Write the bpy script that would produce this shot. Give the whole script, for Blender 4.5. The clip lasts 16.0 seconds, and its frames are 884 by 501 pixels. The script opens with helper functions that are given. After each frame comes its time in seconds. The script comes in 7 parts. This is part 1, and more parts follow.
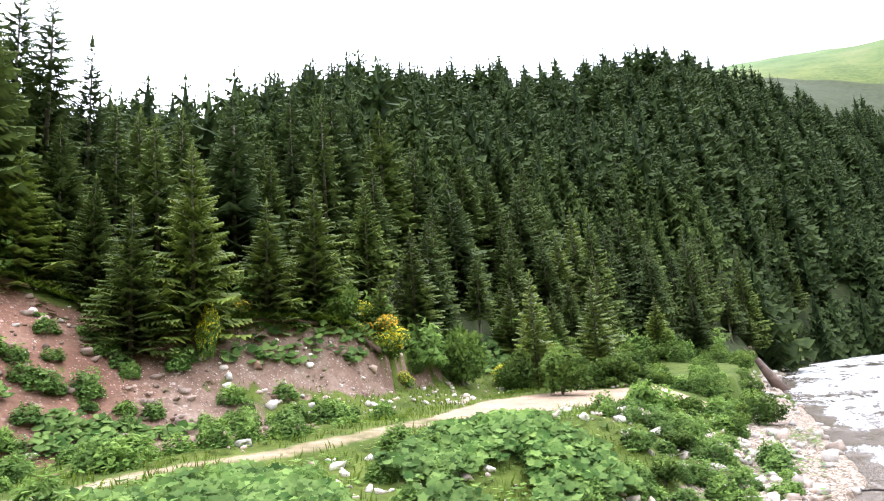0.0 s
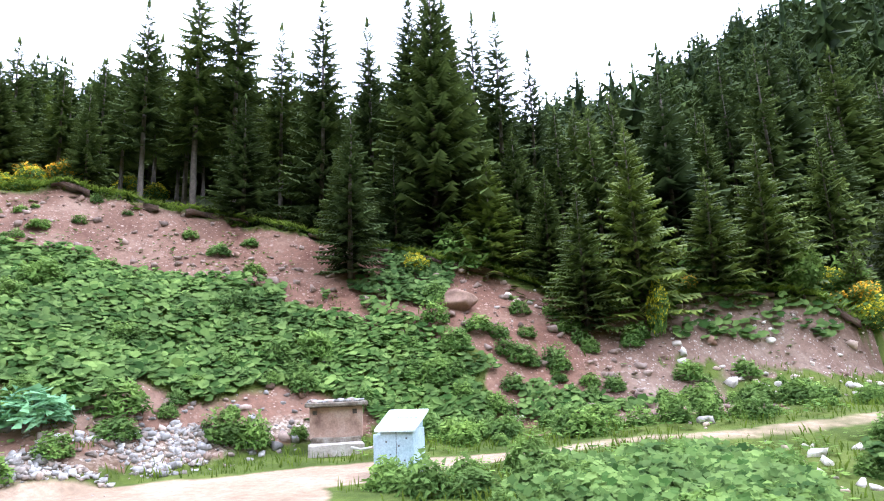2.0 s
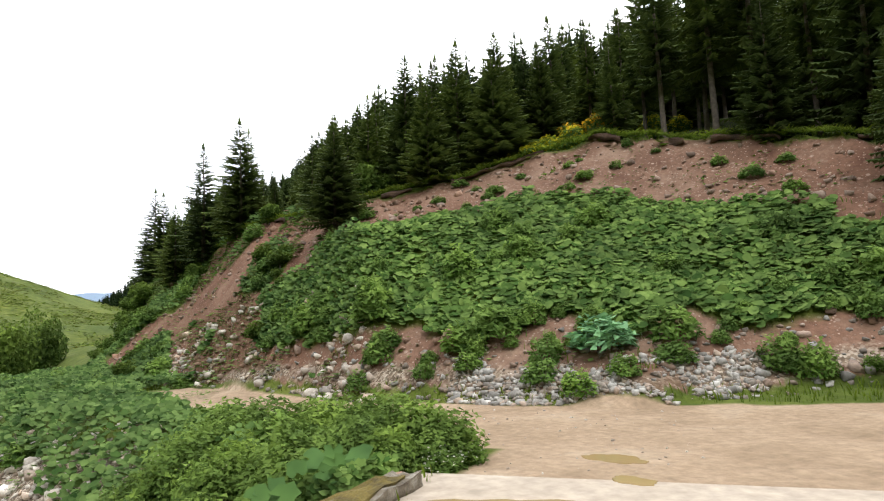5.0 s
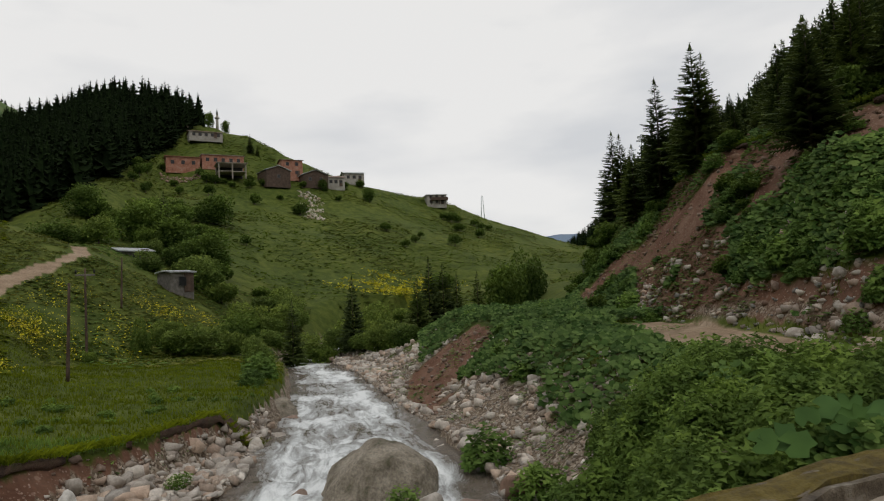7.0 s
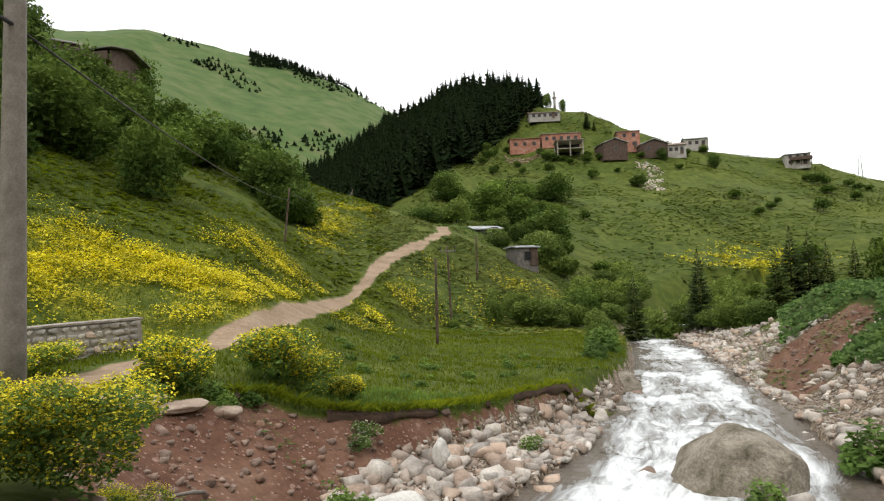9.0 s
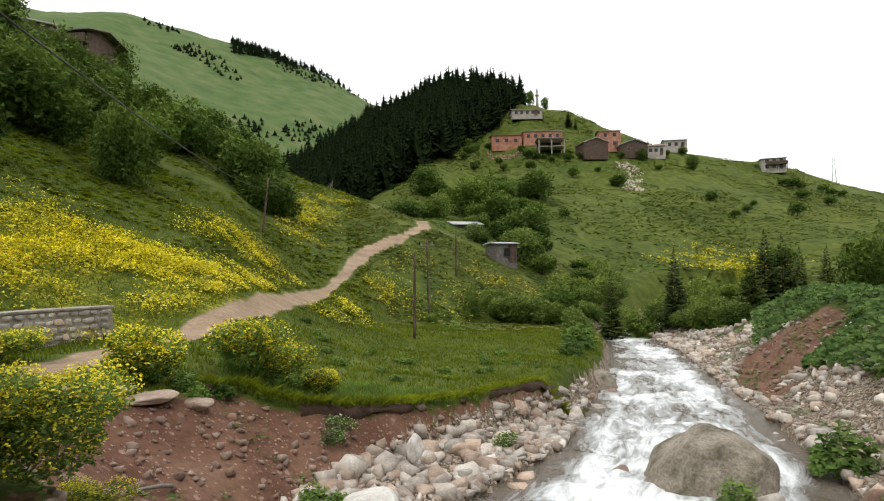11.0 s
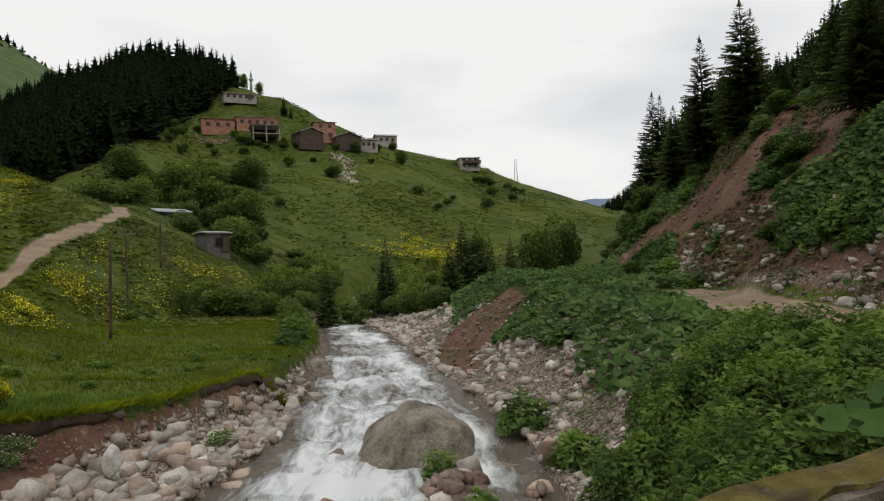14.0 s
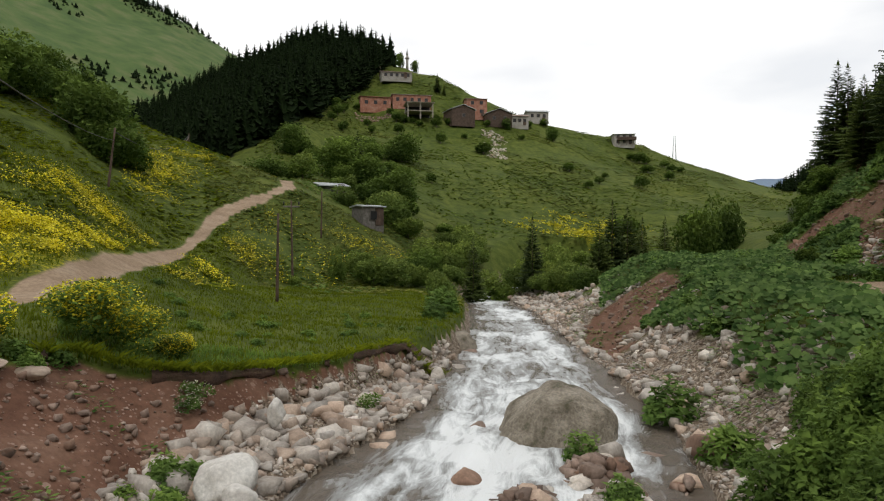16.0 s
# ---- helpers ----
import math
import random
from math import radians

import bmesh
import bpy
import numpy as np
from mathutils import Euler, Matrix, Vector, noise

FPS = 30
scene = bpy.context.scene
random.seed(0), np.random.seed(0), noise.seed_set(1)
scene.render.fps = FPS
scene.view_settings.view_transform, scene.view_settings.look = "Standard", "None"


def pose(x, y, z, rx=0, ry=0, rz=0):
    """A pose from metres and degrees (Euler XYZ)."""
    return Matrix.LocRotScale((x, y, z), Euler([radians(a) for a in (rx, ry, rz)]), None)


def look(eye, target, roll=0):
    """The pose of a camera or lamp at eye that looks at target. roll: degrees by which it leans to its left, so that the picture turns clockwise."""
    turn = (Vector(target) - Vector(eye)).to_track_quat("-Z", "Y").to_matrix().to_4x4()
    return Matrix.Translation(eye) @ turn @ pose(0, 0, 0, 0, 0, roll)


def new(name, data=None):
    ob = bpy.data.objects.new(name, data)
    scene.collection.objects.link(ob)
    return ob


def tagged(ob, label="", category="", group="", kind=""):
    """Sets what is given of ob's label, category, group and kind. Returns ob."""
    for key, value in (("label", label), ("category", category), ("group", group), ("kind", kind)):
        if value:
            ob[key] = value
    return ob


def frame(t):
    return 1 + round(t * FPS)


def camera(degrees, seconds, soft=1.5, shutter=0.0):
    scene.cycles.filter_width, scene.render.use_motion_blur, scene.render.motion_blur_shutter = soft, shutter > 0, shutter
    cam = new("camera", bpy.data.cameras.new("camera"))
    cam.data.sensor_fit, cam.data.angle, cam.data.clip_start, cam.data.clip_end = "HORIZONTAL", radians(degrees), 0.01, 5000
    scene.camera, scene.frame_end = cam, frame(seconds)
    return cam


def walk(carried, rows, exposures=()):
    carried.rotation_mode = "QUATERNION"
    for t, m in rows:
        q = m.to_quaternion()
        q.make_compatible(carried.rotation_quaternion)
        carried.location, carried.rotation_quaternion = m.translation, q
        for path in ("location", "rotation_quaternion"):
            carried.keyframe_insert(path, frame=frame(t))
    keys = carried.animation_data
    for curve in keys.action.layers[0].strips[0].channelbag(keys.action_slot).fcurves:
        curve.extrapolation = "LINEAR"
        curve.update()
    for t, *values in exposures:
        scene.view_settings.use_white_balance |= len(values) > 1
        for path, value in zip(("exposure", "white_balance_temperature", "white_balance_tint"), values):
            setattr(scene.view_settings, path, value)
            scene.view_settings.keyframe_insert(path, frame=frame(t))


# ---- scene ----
cam = camera(68.2, 16.0, soft=1.15)
EYE = 1.6
# seconds, yaw, pitch, roll of the camera, which turns where it stands on the bridge
ROWS = [
    (0.0, -17.89, 11.42, -4.21),
    (0.5, -6.17, 10.78, -4.31),
    (1.0, 6.78, 10.74, -3.26),
    (1.5, 15.21, 9.81, -2.52),
    (2.0, 20.29, 11.59, -2.48),
    (2.5, 29.86, 15.02, -1.53),
    (3.0, 38.60, 12.88, -0.80),
    (3.2, 40.40, 12.07, -1.17),
    (5.3, 73.25, 6.20, -3.19),
    (5.5, 79.00, 5.54, -3.56),
    (6.0, 92.47, 5.58, -1.14),
    (6.5, 101.90, 3.54, -0.94),
    (7.0, 104.38, 3.57, -2.54),
    (7.5, 116.66, 4.18, -2.33),
    (8.0, 128.85, 3.96, -0.14),
    (8.5, 134.66, 3.22, -2.62),
    (8.7, 133.42, 2.61, -2.57),
    (9.5, 134.70, 2.50, -2.10),
    (10.2, 136.60, 2.50, -1.60),
    (10.8, 134.73, 2.38, -1.29),
    (11.0, 131.80, 2.04, -1.16),
    (11.5, 125.35, 1.16, -1.54),
    (12.0, 121.41, 1.42, -1.38),
    (12.5, 117.19, 1.12, -1.59),
    (13.0, 112.42, 0.72, -1.47),
    (13.5, 107.45, 1.35, -1.55),
    (14.0, 107.28, 0.48, -1.87),
    (14.5, 114.27, 0.24, -2.37),
    (15.0, 120.11, -0.11, -1.48),
    (15.5, 120.08, -0.52, 0.33),
    (16.0, 120.14, -1.31, -0.01),
]
EXPOSURES = [(0.0, 2.15, 5750, 17.0), (0.5, 2.28, 5550, 26.0), (1.0, 2.26, 5450, 26.0), (1.5, 2.2, 5350, 23.0), (2.0, 2.08, 5250, 20.0), (2.5, 2.0, 5300, 14.5), (3.2, 1.62, 5900, 11.0), (5.3, 0.85, 6350, 9.0), (5.7, 0.4, 6435, 9.5), (6.0, -0.15, 6500, 10.0), (6.5, -0.9, 6500, 10.0), (7.0, -0.6, 6500, 10.0), (7.5, -0.6, 6500, 10.0), (8.0, -0.2, 6500, 10.0), (8.4, 0.35, 6500, 10.0), (8.7, 0.45, 6500, 10.0), (11.0, 0.4, 6500, 10.0), (12.0, 0.05, 6500, 10.0), (12.5, -0.02, 6500, 10.0), (13.5, -0.45, 6500, 10.0), (14.5, -0.42, 6500, 10.0), (15.0, -0.2, 6500, 10.0), (16.0, -0.15, 6500, 10.0)]
# half a step towards the kerb while turning
STEP = [(0.0, 0.0), (5.3, 0.0), (6.0, 0.15), (7.0, 0.36), (8.7, 0.5), (10.8, 0.65), (16.0, 0.7)]
stepped = [(t, float(np.interp(t, *zip(*STEP)))) for t, *_ in ROWS]
walk(cam, [(t, pose(-0.725 * n, -0.69 * n, EYE, 90 + pitch, 0, yaw) @ pose(0, 0, 0, 0, 0, roll)) for (t, yaw, pitch, roll), (_, n) in zip(ROWS, stepped)], EXPOSURES)

# ---- sky and light ----
world = bpy.data.worlds.new("overcast_sky")
scene.world = world
world.use_nodes = True
wn, wl = world.node_tree.nodes, world.node_tree.links
wn.clear()
w_out = wn.new("ShaderNodeOutputWorld")
w_bg = wn.new("ShaderNodeBackground")
w_sky = wn.new("ShaderNodeTexSky")
w_sky.sky_type = "NISHITA"
w_sky.sun_disc = False
w_sky.sun_elevation, w_sky.sun_rotation = radians(58), radians(60)
w_coord = wn.new("ShaderNodeTexCoord")
w_map = wn.new("ShaderNodeMapping")
w_map.inputs["Scale"].default_value = (1.0, 1.0, 3.2)
w_noise = wn.new("ShaderNodeTexNoise")
w_noise.inputs["Scale"].default_value = 2.2
w_noise.inputs["Detail"].default_value = 6
w_noise.inputs["Roughness"].default_value = 0.5
w_ramp = wn.new("ShaderNodeValToRGB")
w_ramp.color_ramp.elements[0].position, w_ramp.color_ramp.elements[0].color = 0.36, (8.3, 8.45, 8.65, 1)
w_ramp.color_ramp.elements[1].position, w_ramp.color_ramp.elements[1].color = 0.58, (10.7, 10.6, 10.4, 1)
w_mix = wn.new("ShaderNodeMixRGB")
w_mix.inputs[0].default_value = 0.94
wl.new(w_coord.outputs["Generated"], w_map.inputs["Vector"])
wl.new(w_map.outputs[0], w_noise.inputs["Vector"])
wl.new(w_noise.outputs["Fac"], w_ramp.inputs[0])
wl.new(w_sky.outputs[0], w_mix.inputs[1])
wl.new(w_ramp.outputs[0], w_mix.inputs[2])
wl.new(w_mix.outputs[0], w_bg.inputs["Color"])
w_bg.inputs["Strength"].default_value = 0.12
wl.new(w_bg.outputs[0], w_out.inputs["Surface"])
sun = new("sun", bpy.data.lights.new("sun", "SUN"))
sun.data.energy, sun.data.angle, sun.data.color = 0.8, radians(25), (1.0, 0.96, 0.9)
sun.matrix_world = look((0, 0, 300), (0 - 100, -40, 300 - 170))

# ---- materials ----
def nodes_of(name):
    m = bpy.data.materials.new(name)
    m.use_nodes = True
    nt = m.node_tree
    return m, nt, nt.nodes["Principled BSDF"]


def add_noise(nt, scale, detail=4, rough=0.55, vector=None):
    n = nt.nodes.new("ShaderNodeTexNoise")
    n.inputs["Scale"].default_value, n.inputs["Detail"].default_value, n.inputs["Roughness"].default_value = scale, detail, rough
    if vector is None:
        g = nt.nodes.new("ShaderNodeNewGeometry")
        vector = g.outputs["Position"]
    nt.links.new(vector, n.inputs["Vector"])
    return n


def add_ramp(nt, fac, stops):
    r = nt.nodes.new("ShaderNodeValToRGB")
    e = r.color_ramp.elements
    while len(e) < len(stops):
        e.new(0.5)
    for el, (p, c) in zip(e, stops):
        el.position, el.color = p, (*c, 1)
    nt.links.new(fac, r.inputs[0])
    return r


def add_mix(nt, fac, a, b, kind="MIX"):
    m = nt.nodes.new("ShaderNodeMixRGB")
    m.blend_type = kind
    for sock, v in zip(m.inputs, (fac, a, b)):
        if isinstance(v, (int, float)):
            sock.default_value = v
        elif isinstance(v, tuple):
            sock.default_value = (*v, 1)
        else:
            nt.links.new(v, sock)
    return m.outputs[0]


def add_bump(nt, bsdf, height, strength=0.4, distance=0.05):
    b = nt.nodes.new("ShaderNodeBump")
    b.inputs["Strength"].default_value, b.inputs["Distance"].default_value = strength, distance
    nt.links.new(height, b.inputs["Height"])
    nt.links.new(b.outputs[0], bsdf.inputs["Normal"])


def surface(name, stops, scale=3.0, rough=0.8, metal=0.0, bump=0.3, depth=0.02, fine=None, spread=0.25, per_object=0.0, island=0.0, detail=6, object_space=False):
    """A plain rough surface: a ramp of colours over coarse noise, broken by fine noise and relief."""
    m, nt, bsdf = nodes_of(name)
    vec = None
    if object_space:
        vec = nt.nodes.new("ShaderNodeTexCoord").outputs["Object"]
    n1 = add_noise(nt, scale, detail, 0.6, vec)
    col = add_ramp(nt, n1.outputs["Fac"], stops).outputs[0]
    n2 = add_noise(nt, fine or scale * 9, 4, 0.6, vec)
    dark = add_ramp(nt, n2.outputs["Fac"], [(0.3, (1 - spread,) * 3), (0.7, (1 + spread * 0.5,) * 3)]).outputs[0]
    col = add_mix(nt, 1.0, col, dark, "MULTIPLY")
    if per_object:
        info = nt.nodes.new("ShaderNodeObjectInfo")
        tone = add_ramp(nt, info.outputs["Random"], [(0.0, (1 - per_object,) * 3), (1.0, (1 + per_object,) * 3)]).outputs[0]
        col = add_mix(nt, 1.0, col, tone, "MULTIPLY")
    if island:
        geo = nt.nodes.new("ShaderNodeNewGeometry")
        tone = add_ramp(nt, geo.outputs["Random Per Island"], [(0.0, (1 - island, 1 - island * 1.05, 1 - island * 1.1)), (0.3, (1.0, 1 - island * 0.42, 1 - island * 0.7)), (0.5, (1 - island * 0.4,) * 3), (0.75, (1.0, 1.0, 1.0)), (1.0, (1 + island,) * 3)]).outputs[0]
        col = add_mix(nt, 1.0, col, tone, "MULTIPLY")
    nt.links.new(col, bsdf.inputs["Base Color"])
    bsdf.inputs["Roughness"].default_value, bsdf.inputs["Metallic"].default_value = rough, metal
    if bump:
        add_bump(nt, bsdf, n2.outputs["Fac"], bump, depth)
    return m


def foliage(name, dark, light, tip=None, rough=0.6, through_light=0.25, per_object=0.12, island=0.22):
    """Leaves and needles: tone by plant and by leaf, lighter young tips on spruces, paler tops on bushes, some light
    through the blade.
    """
    m, nt, bsdf = nodes_of(name)
    geo = nt.nodes.new("ShaderNodeNewGeometry")
    info = nt.nodes.new("ShaderNodeObjectInfo")
    base = add_ramp(nt, geo.outputs["Random Per Island"], [(0.0, dark), (1.0, light)]).outputs[0]
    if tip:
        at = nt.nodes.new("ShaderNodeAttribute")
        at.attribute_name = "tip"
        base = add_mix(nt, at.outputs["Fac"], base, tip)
    tone = add_ramp(nt, info.outputs["Random"], [(0.0, (1 - per_object, 1 - per_object, 1 - per_object * 0.5)), (1.0, (1 + per_object * 1.3, 1 + per_object, 1.0))]).outputs[0]
    base = add_mix(nt, 1.0, base, tone, "MULTIPLY")
    n = add_noise(nt, 0.22, 4)
    wide = add_ramp(nt, n.outputs["Fac"], [(0.3, (1 - island,) * 3), (0.7, (1 + island, 1 + island, 1 + island * 0.4))]).outputs[0]
    base = add_mix(nt, 1.0, base, wide, "MULTIPLY")
    clump = add_ramp(nt, add_noise(nt, 1.5, 3).outputs["Fac"], [(0.35, (0.68, 0.7, 0.66)), (0.65, (1.32, 1.26, 1.1))]).outputs[0]
    base = add_mix(nt, 1.0, base, clump, "MULTIPLY")
    nt.links.new(base, bsdf.inputs["Base Color"])
    bsdf.inputs["Roughness"].default_value = rough
    bsdf.inputs["Specular IOR Level"].default_value = 0.25 if rough < 0.8 else 0.08
    if through_light:
        tr = nt.nodes.new("ShaderNodeBsdfTranslucent")
        nt.links.new(base, tr.inputs["Color"])
        mx = nt.nodes.new("ShaderNodeMixShader")
        mx.inputs[0].default_value = through_light
        nt.links.new(bsdf.outputs[0], mx.inputs[1])
        nt.links.new(tr.outputs[0], mx.inputs[2])
        nt.links.new(mx.outputs[0], nt.nodes["Material Output"].inputs["Surface"])
    return m


def ground_material():
    m, nt, bsdf = nodes_of("valley_ground")
    n_big, n_mid, n_fine = add_noise(nt, 0.05, 5), add_noise(nt, 0.6, 6, 0.6), add_noise(nt, 7.0, 6, 0.65)
    n_peb = nt.nodes.new("ShaderNodeTexVoronoi")
    n_peb.inputs["Scale"].default_value = 16.0
    nt.links.new(nt.nodes.new("ShaderNodeNewGeometry").outputs["Position"], n_peb.inputs["Vector"])
    grass = add_ramp(nt, n_mid.outputs["Fac"], [(0.25, (0.034, 0.052, 0.009)), (0.5, (0.077, 0.104, 0.017)), (0.75, (0.132, 0.152, 0.033))]).outputs[0]
    wide = add_ramp(nt, n_big.outputs["Fac"], [(0.3, (0.7, 0.78, 0.7)), (0.7, (1.25, 1.15, 1.1))]).outputs[0]
    grass = add_mix(nt, 1.0, grass, wide, "MULTIPLY")
    road = add_ramp(nt, n_mid.outputs["Fac"], [(0.25, (0.215, 0.15, 0.096)), (0.55, (0.33, 0.24, 0.163)), (0.8, (0.41, 0.325, 0.24))]).outputs[0]
    red = add_ramp(nt, n_mid.outputs["Fac"], [(0.25, (0.105, 0.06, 0.042)), (0.5, (0.175, 0.115, 0.083)), (0.8, (0.26, 0.198, 0.152))]).outputs[0]
    # small stones bedded in the bare earth
    for scale_, share, tint in ((5.5, 0.9, (0.32, 0.27, 0.23)), (13.0, 0.82, (0.36, 0.31, 0.27))):
        vor = nt.nodes.new("ShaderNodeTexVoronoi")
        vor.inputs["Scale"].default_value = scale_
        nt.links.new(nt.nodes.new("ShaderNodeNewGeometry").outputs["Position"], vor.inputs["Vector"])
        inside = add_ramp(nt, vor.outputs["Distance"], [(0.3, (1.0,) * 3), (0.36, (0.0,) * 3)]).outputs[0]
        chosen = add_ramp(nt, vor.outputs["Color"], [(share - 0.2, (0.0,) * 3), (share, (1.0,) * 3)]).outputs[0]
        red = add_mix(nt, add_mix(nt, 1.0, inside, chosen, "MULTIPLY"), red, tint)
    stone = add_ramp(nt, n_peb.outputs["Color"], [(0.2, (0.1, 0.072, 0.05)), (0.5, (0.21, 0.16, 0.115)), (0.85, (0.42, 0.36, 0.29))]).outputs[0]
    yellow = add_ramp(nt, n_fine.outputs["Fac"], [(0.4, (0.07, 0.105, 0.014)), (0.52, (0.19, 0.195, 0.015)), (0.68, (0.42, 0.36, 0.02))]).outputs[0]
    far_at = nt.nodes.new("ShaderNodeAttribute")
    far_at.attribute_name = "far_haze"
    deep_at = nt.nodes.new("ShaderNodeAttribute")
    deep_at.attribute_name = "deep_soil"
    # forest floor: litter and moss, its colour darkened for the shade between trees
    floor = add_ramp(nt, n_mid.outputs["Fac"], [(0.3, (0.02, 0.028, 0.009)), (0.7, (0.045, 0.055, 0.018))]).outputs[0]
    red = add_mix(nt, 1.0, red, add_mix(nt, deep_at.outputs["Fac"], (1.0, 1.0, 1.0), (0.92, 0.6, 0.48)), "MULTIPLY")
    a1, a2 = nt.nodes.new("ShaderNodeAttribute"), nt.nodes.new("ShaderNodeAttribute")
    a1.attribute_name, a2.attribute_name = "cover", "cover_more"
    s1, s2 = nt.nodes.new("ShaderNodeSeparateColor"), nt.nodes.new("ShaderNodeSeparateColor")
    nt.links.new(a1.outputs["Color"], s1.inputs[0])
    nt.links.new(a2.outputs["Color"], s2.inputs[0])

    def masked(sock, noise_out):
        """The mask with a ragged edge."""
        add = nt.nodes.new("ShaderNodeMath")
        add.operation = "MULTIPLY_ADD"
        nt.links.new(noise_out, add.inputs[0])
        add.inputs[1].default_value = 0.7
        nt.links.new(sock, add.inputs[2])
        mr = nt.nodes.new("ShaderNodeMapRange")
        mr.inputs["From Min"].default_value, mr.inputs["From Max"].default_value = 0.72, 0.98
        nt.links.new(add.outputs[0], mr.inputs["Value"])
        return mr.outputs[0]

    alpine = add_ramp(nt, n_big.outputs["Fac"], [(0.3, (0.055, 0.095, 0.028)), (0.5, (0.08, 0.125, 0.036)), (0.7, (0.13, 0.145, 0.06))]).outputs[0]
    grass = add_mix(nt, s2.outputs[2], grass, alpine)
    # haze over the farthest mountains is mixed into their base colour
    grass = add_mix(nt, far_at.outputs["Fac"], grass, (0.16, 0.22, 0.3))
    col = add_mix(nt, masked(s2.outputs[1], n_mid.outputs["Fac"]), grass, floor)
    col = add_mix(nt, masked(s2.outputs[0], n_mid.outputs["Fac"]), col, yellow)
    col = add_mix(nt, masked(s1.outputs[1], n_mid.outputs["Fac"]), col, red)
    col = add_mix(nt, masked(s1.outputs[2], n_mid.outputs["Fac"]), col, stone)
    col = add_mix(nt, masked(s1.outputs[0], n_mid.outputs["Fac"]), col, road)
    fine = add_ramp(nt, n_fine.outputs["Fac"], [(0.3, (0.72,) * 3), (0.7, (1.15,) * 3)]).outputs[0]
    col = add_mix(nt, 1.0, col, fine, "MULTIPLY")
    nt.links.new(col, bsdf.inputs["Base Color"])
    bsdf.inputs["Roughness"].default_value = 0.95
    bsdf.inputs["Specular IOR Level"].default_value = 0.15
    add_bump(nt, bsdf, n_fine.outputs["Fac"], 0.5, 0.06)
    return m


def water_material():
    m, nt, bsdf = nodes_of("white_water")
    uv = nt.nodes.new("ShaderNodeAttribute")
    uv.attribute_name = "flow"
    mp = nt.nodes.new("ShaderNodeMapping")
    mp.inputs["Scale"].default_value = (0.5, 1.6, 1.0)
    nt.links.new(uv.outputs["Vector"], mp.inputs["Vector"])
    n1 = add_noise(nt, 1.1, 8, 0.68, mp.outputs[0])
    n1.inputs["Distortion"].default_value = 1.1
    n2 = add_noise(nt, 4.5, 6, 0.65, mp.outputs[0])
    n3 = add_noise(nt, 0.33, 3, 0.5, mp.outputs[0])
    foam_at = nt.nodes.new("ShaderNodeAttribute")
    foam_at.attribute_name = "foam"

    def sum_of(a, k, b):
        m_ = nt.nodes.new("ShaderNodeMath")
        m_.operation = "MULTIPLY_ADD"
        nt.links.new(a, m_.inputs[0])
        m_.inputs[1].default_value = k
        nt.links.new(b, m_.inputs[2])
        return m_.outputs[0]

    total = sum_of(n3.outputs["Fac"], 0.7, sum_of(n2.outputs["Fac"], 0.3, sum_of(n1.outputs["Fac"], 1.0, foam_at.outputs["Fac"])))
    foam = nt.nodes.new("ShaderNodeMapRange")
    foam.inputs["From Min"].default_value, foam.inputs["From Max"].default_value = 0.97, 1.36
    nt.links.new(total, foam.inputs["Value"])
    # brown shallows, milky grey current, white crests
    col = add_ramp(nt, foam.outputs[0], [(0.0, (0.13, 0.105, 0.08)), (0.25, (0.2, 0.185, 0.165)), (0.5, (0.34, 0.345, 0.34)), (0.72, (0.6, 0.62, 0.62)), (1.0, (0.82, 0.84, 0.84))]).outputs[0]
    nt.links.new(col, bsdf.inputs["Base Color"])
    rough = nt.nodes.new("ShaderNodeMapRange")
    rough.inputs["To Min"].default_value, rough.inputs["To Max"].default_value = 0.12, 0.7
    nt.links.new(foam.outputs[0], rough.inputs["Value"])
    nt.links.new(rough.outputs[0], bsdf.inputs["Roughness"])
    bsdf.inputs["IOR"].default_value = 1.33
    add_bump(nt, bsdf, total, 0.8, 0.16)
    return m


GROUND = ground_material()
WATER = water_material()
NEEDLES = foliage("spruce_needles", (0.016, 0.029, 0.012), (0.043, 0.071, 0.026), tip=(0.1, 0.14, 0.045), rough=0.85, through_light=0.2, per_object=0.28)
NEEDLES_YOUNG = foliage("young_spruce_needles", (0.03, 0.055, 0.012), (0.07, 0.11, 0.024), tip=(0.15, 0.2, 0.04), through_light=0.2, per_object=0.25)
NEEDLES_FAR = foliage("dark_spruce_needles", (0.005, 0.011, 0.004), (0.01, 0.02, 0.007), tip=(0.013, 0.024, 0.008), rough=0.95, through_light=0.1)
BARK = surface("spruce_bark", [(0.3, (0.06, 0.045, 0.035)), (0.7, (0.16, 0.13, 0.105))], 6, 0.9)
BUTTERBUR = foliage("butterbur_leaf", (0.036, 0.084, 0.02), (0.165, 0.255, 0.085), rough=0.82, through_light=0.35)
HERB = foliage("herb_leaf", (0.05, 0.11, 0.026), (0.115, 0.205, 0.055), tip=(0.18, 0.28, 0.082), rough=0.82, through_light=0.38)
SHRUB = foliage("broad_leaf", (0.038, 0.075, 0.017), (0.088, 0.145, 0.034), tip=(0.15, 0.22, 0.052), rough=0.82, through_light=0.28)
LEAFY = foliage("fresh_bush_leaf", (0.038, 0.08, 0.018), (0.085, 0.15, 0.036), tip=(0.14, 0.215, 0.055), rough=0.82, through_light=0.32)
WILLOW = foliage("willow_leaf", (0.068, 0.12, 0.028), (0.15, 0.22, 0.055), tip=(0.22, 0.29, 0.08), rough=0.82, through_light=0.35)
PALE_GRASS = foliage("dry_pasture_herbs", (0.075, 0.105, 0.024), (0.15, 0.175, 0.045), tip=(0.19, 0.2, 0.06), rough=0.82, through_light=0.3)
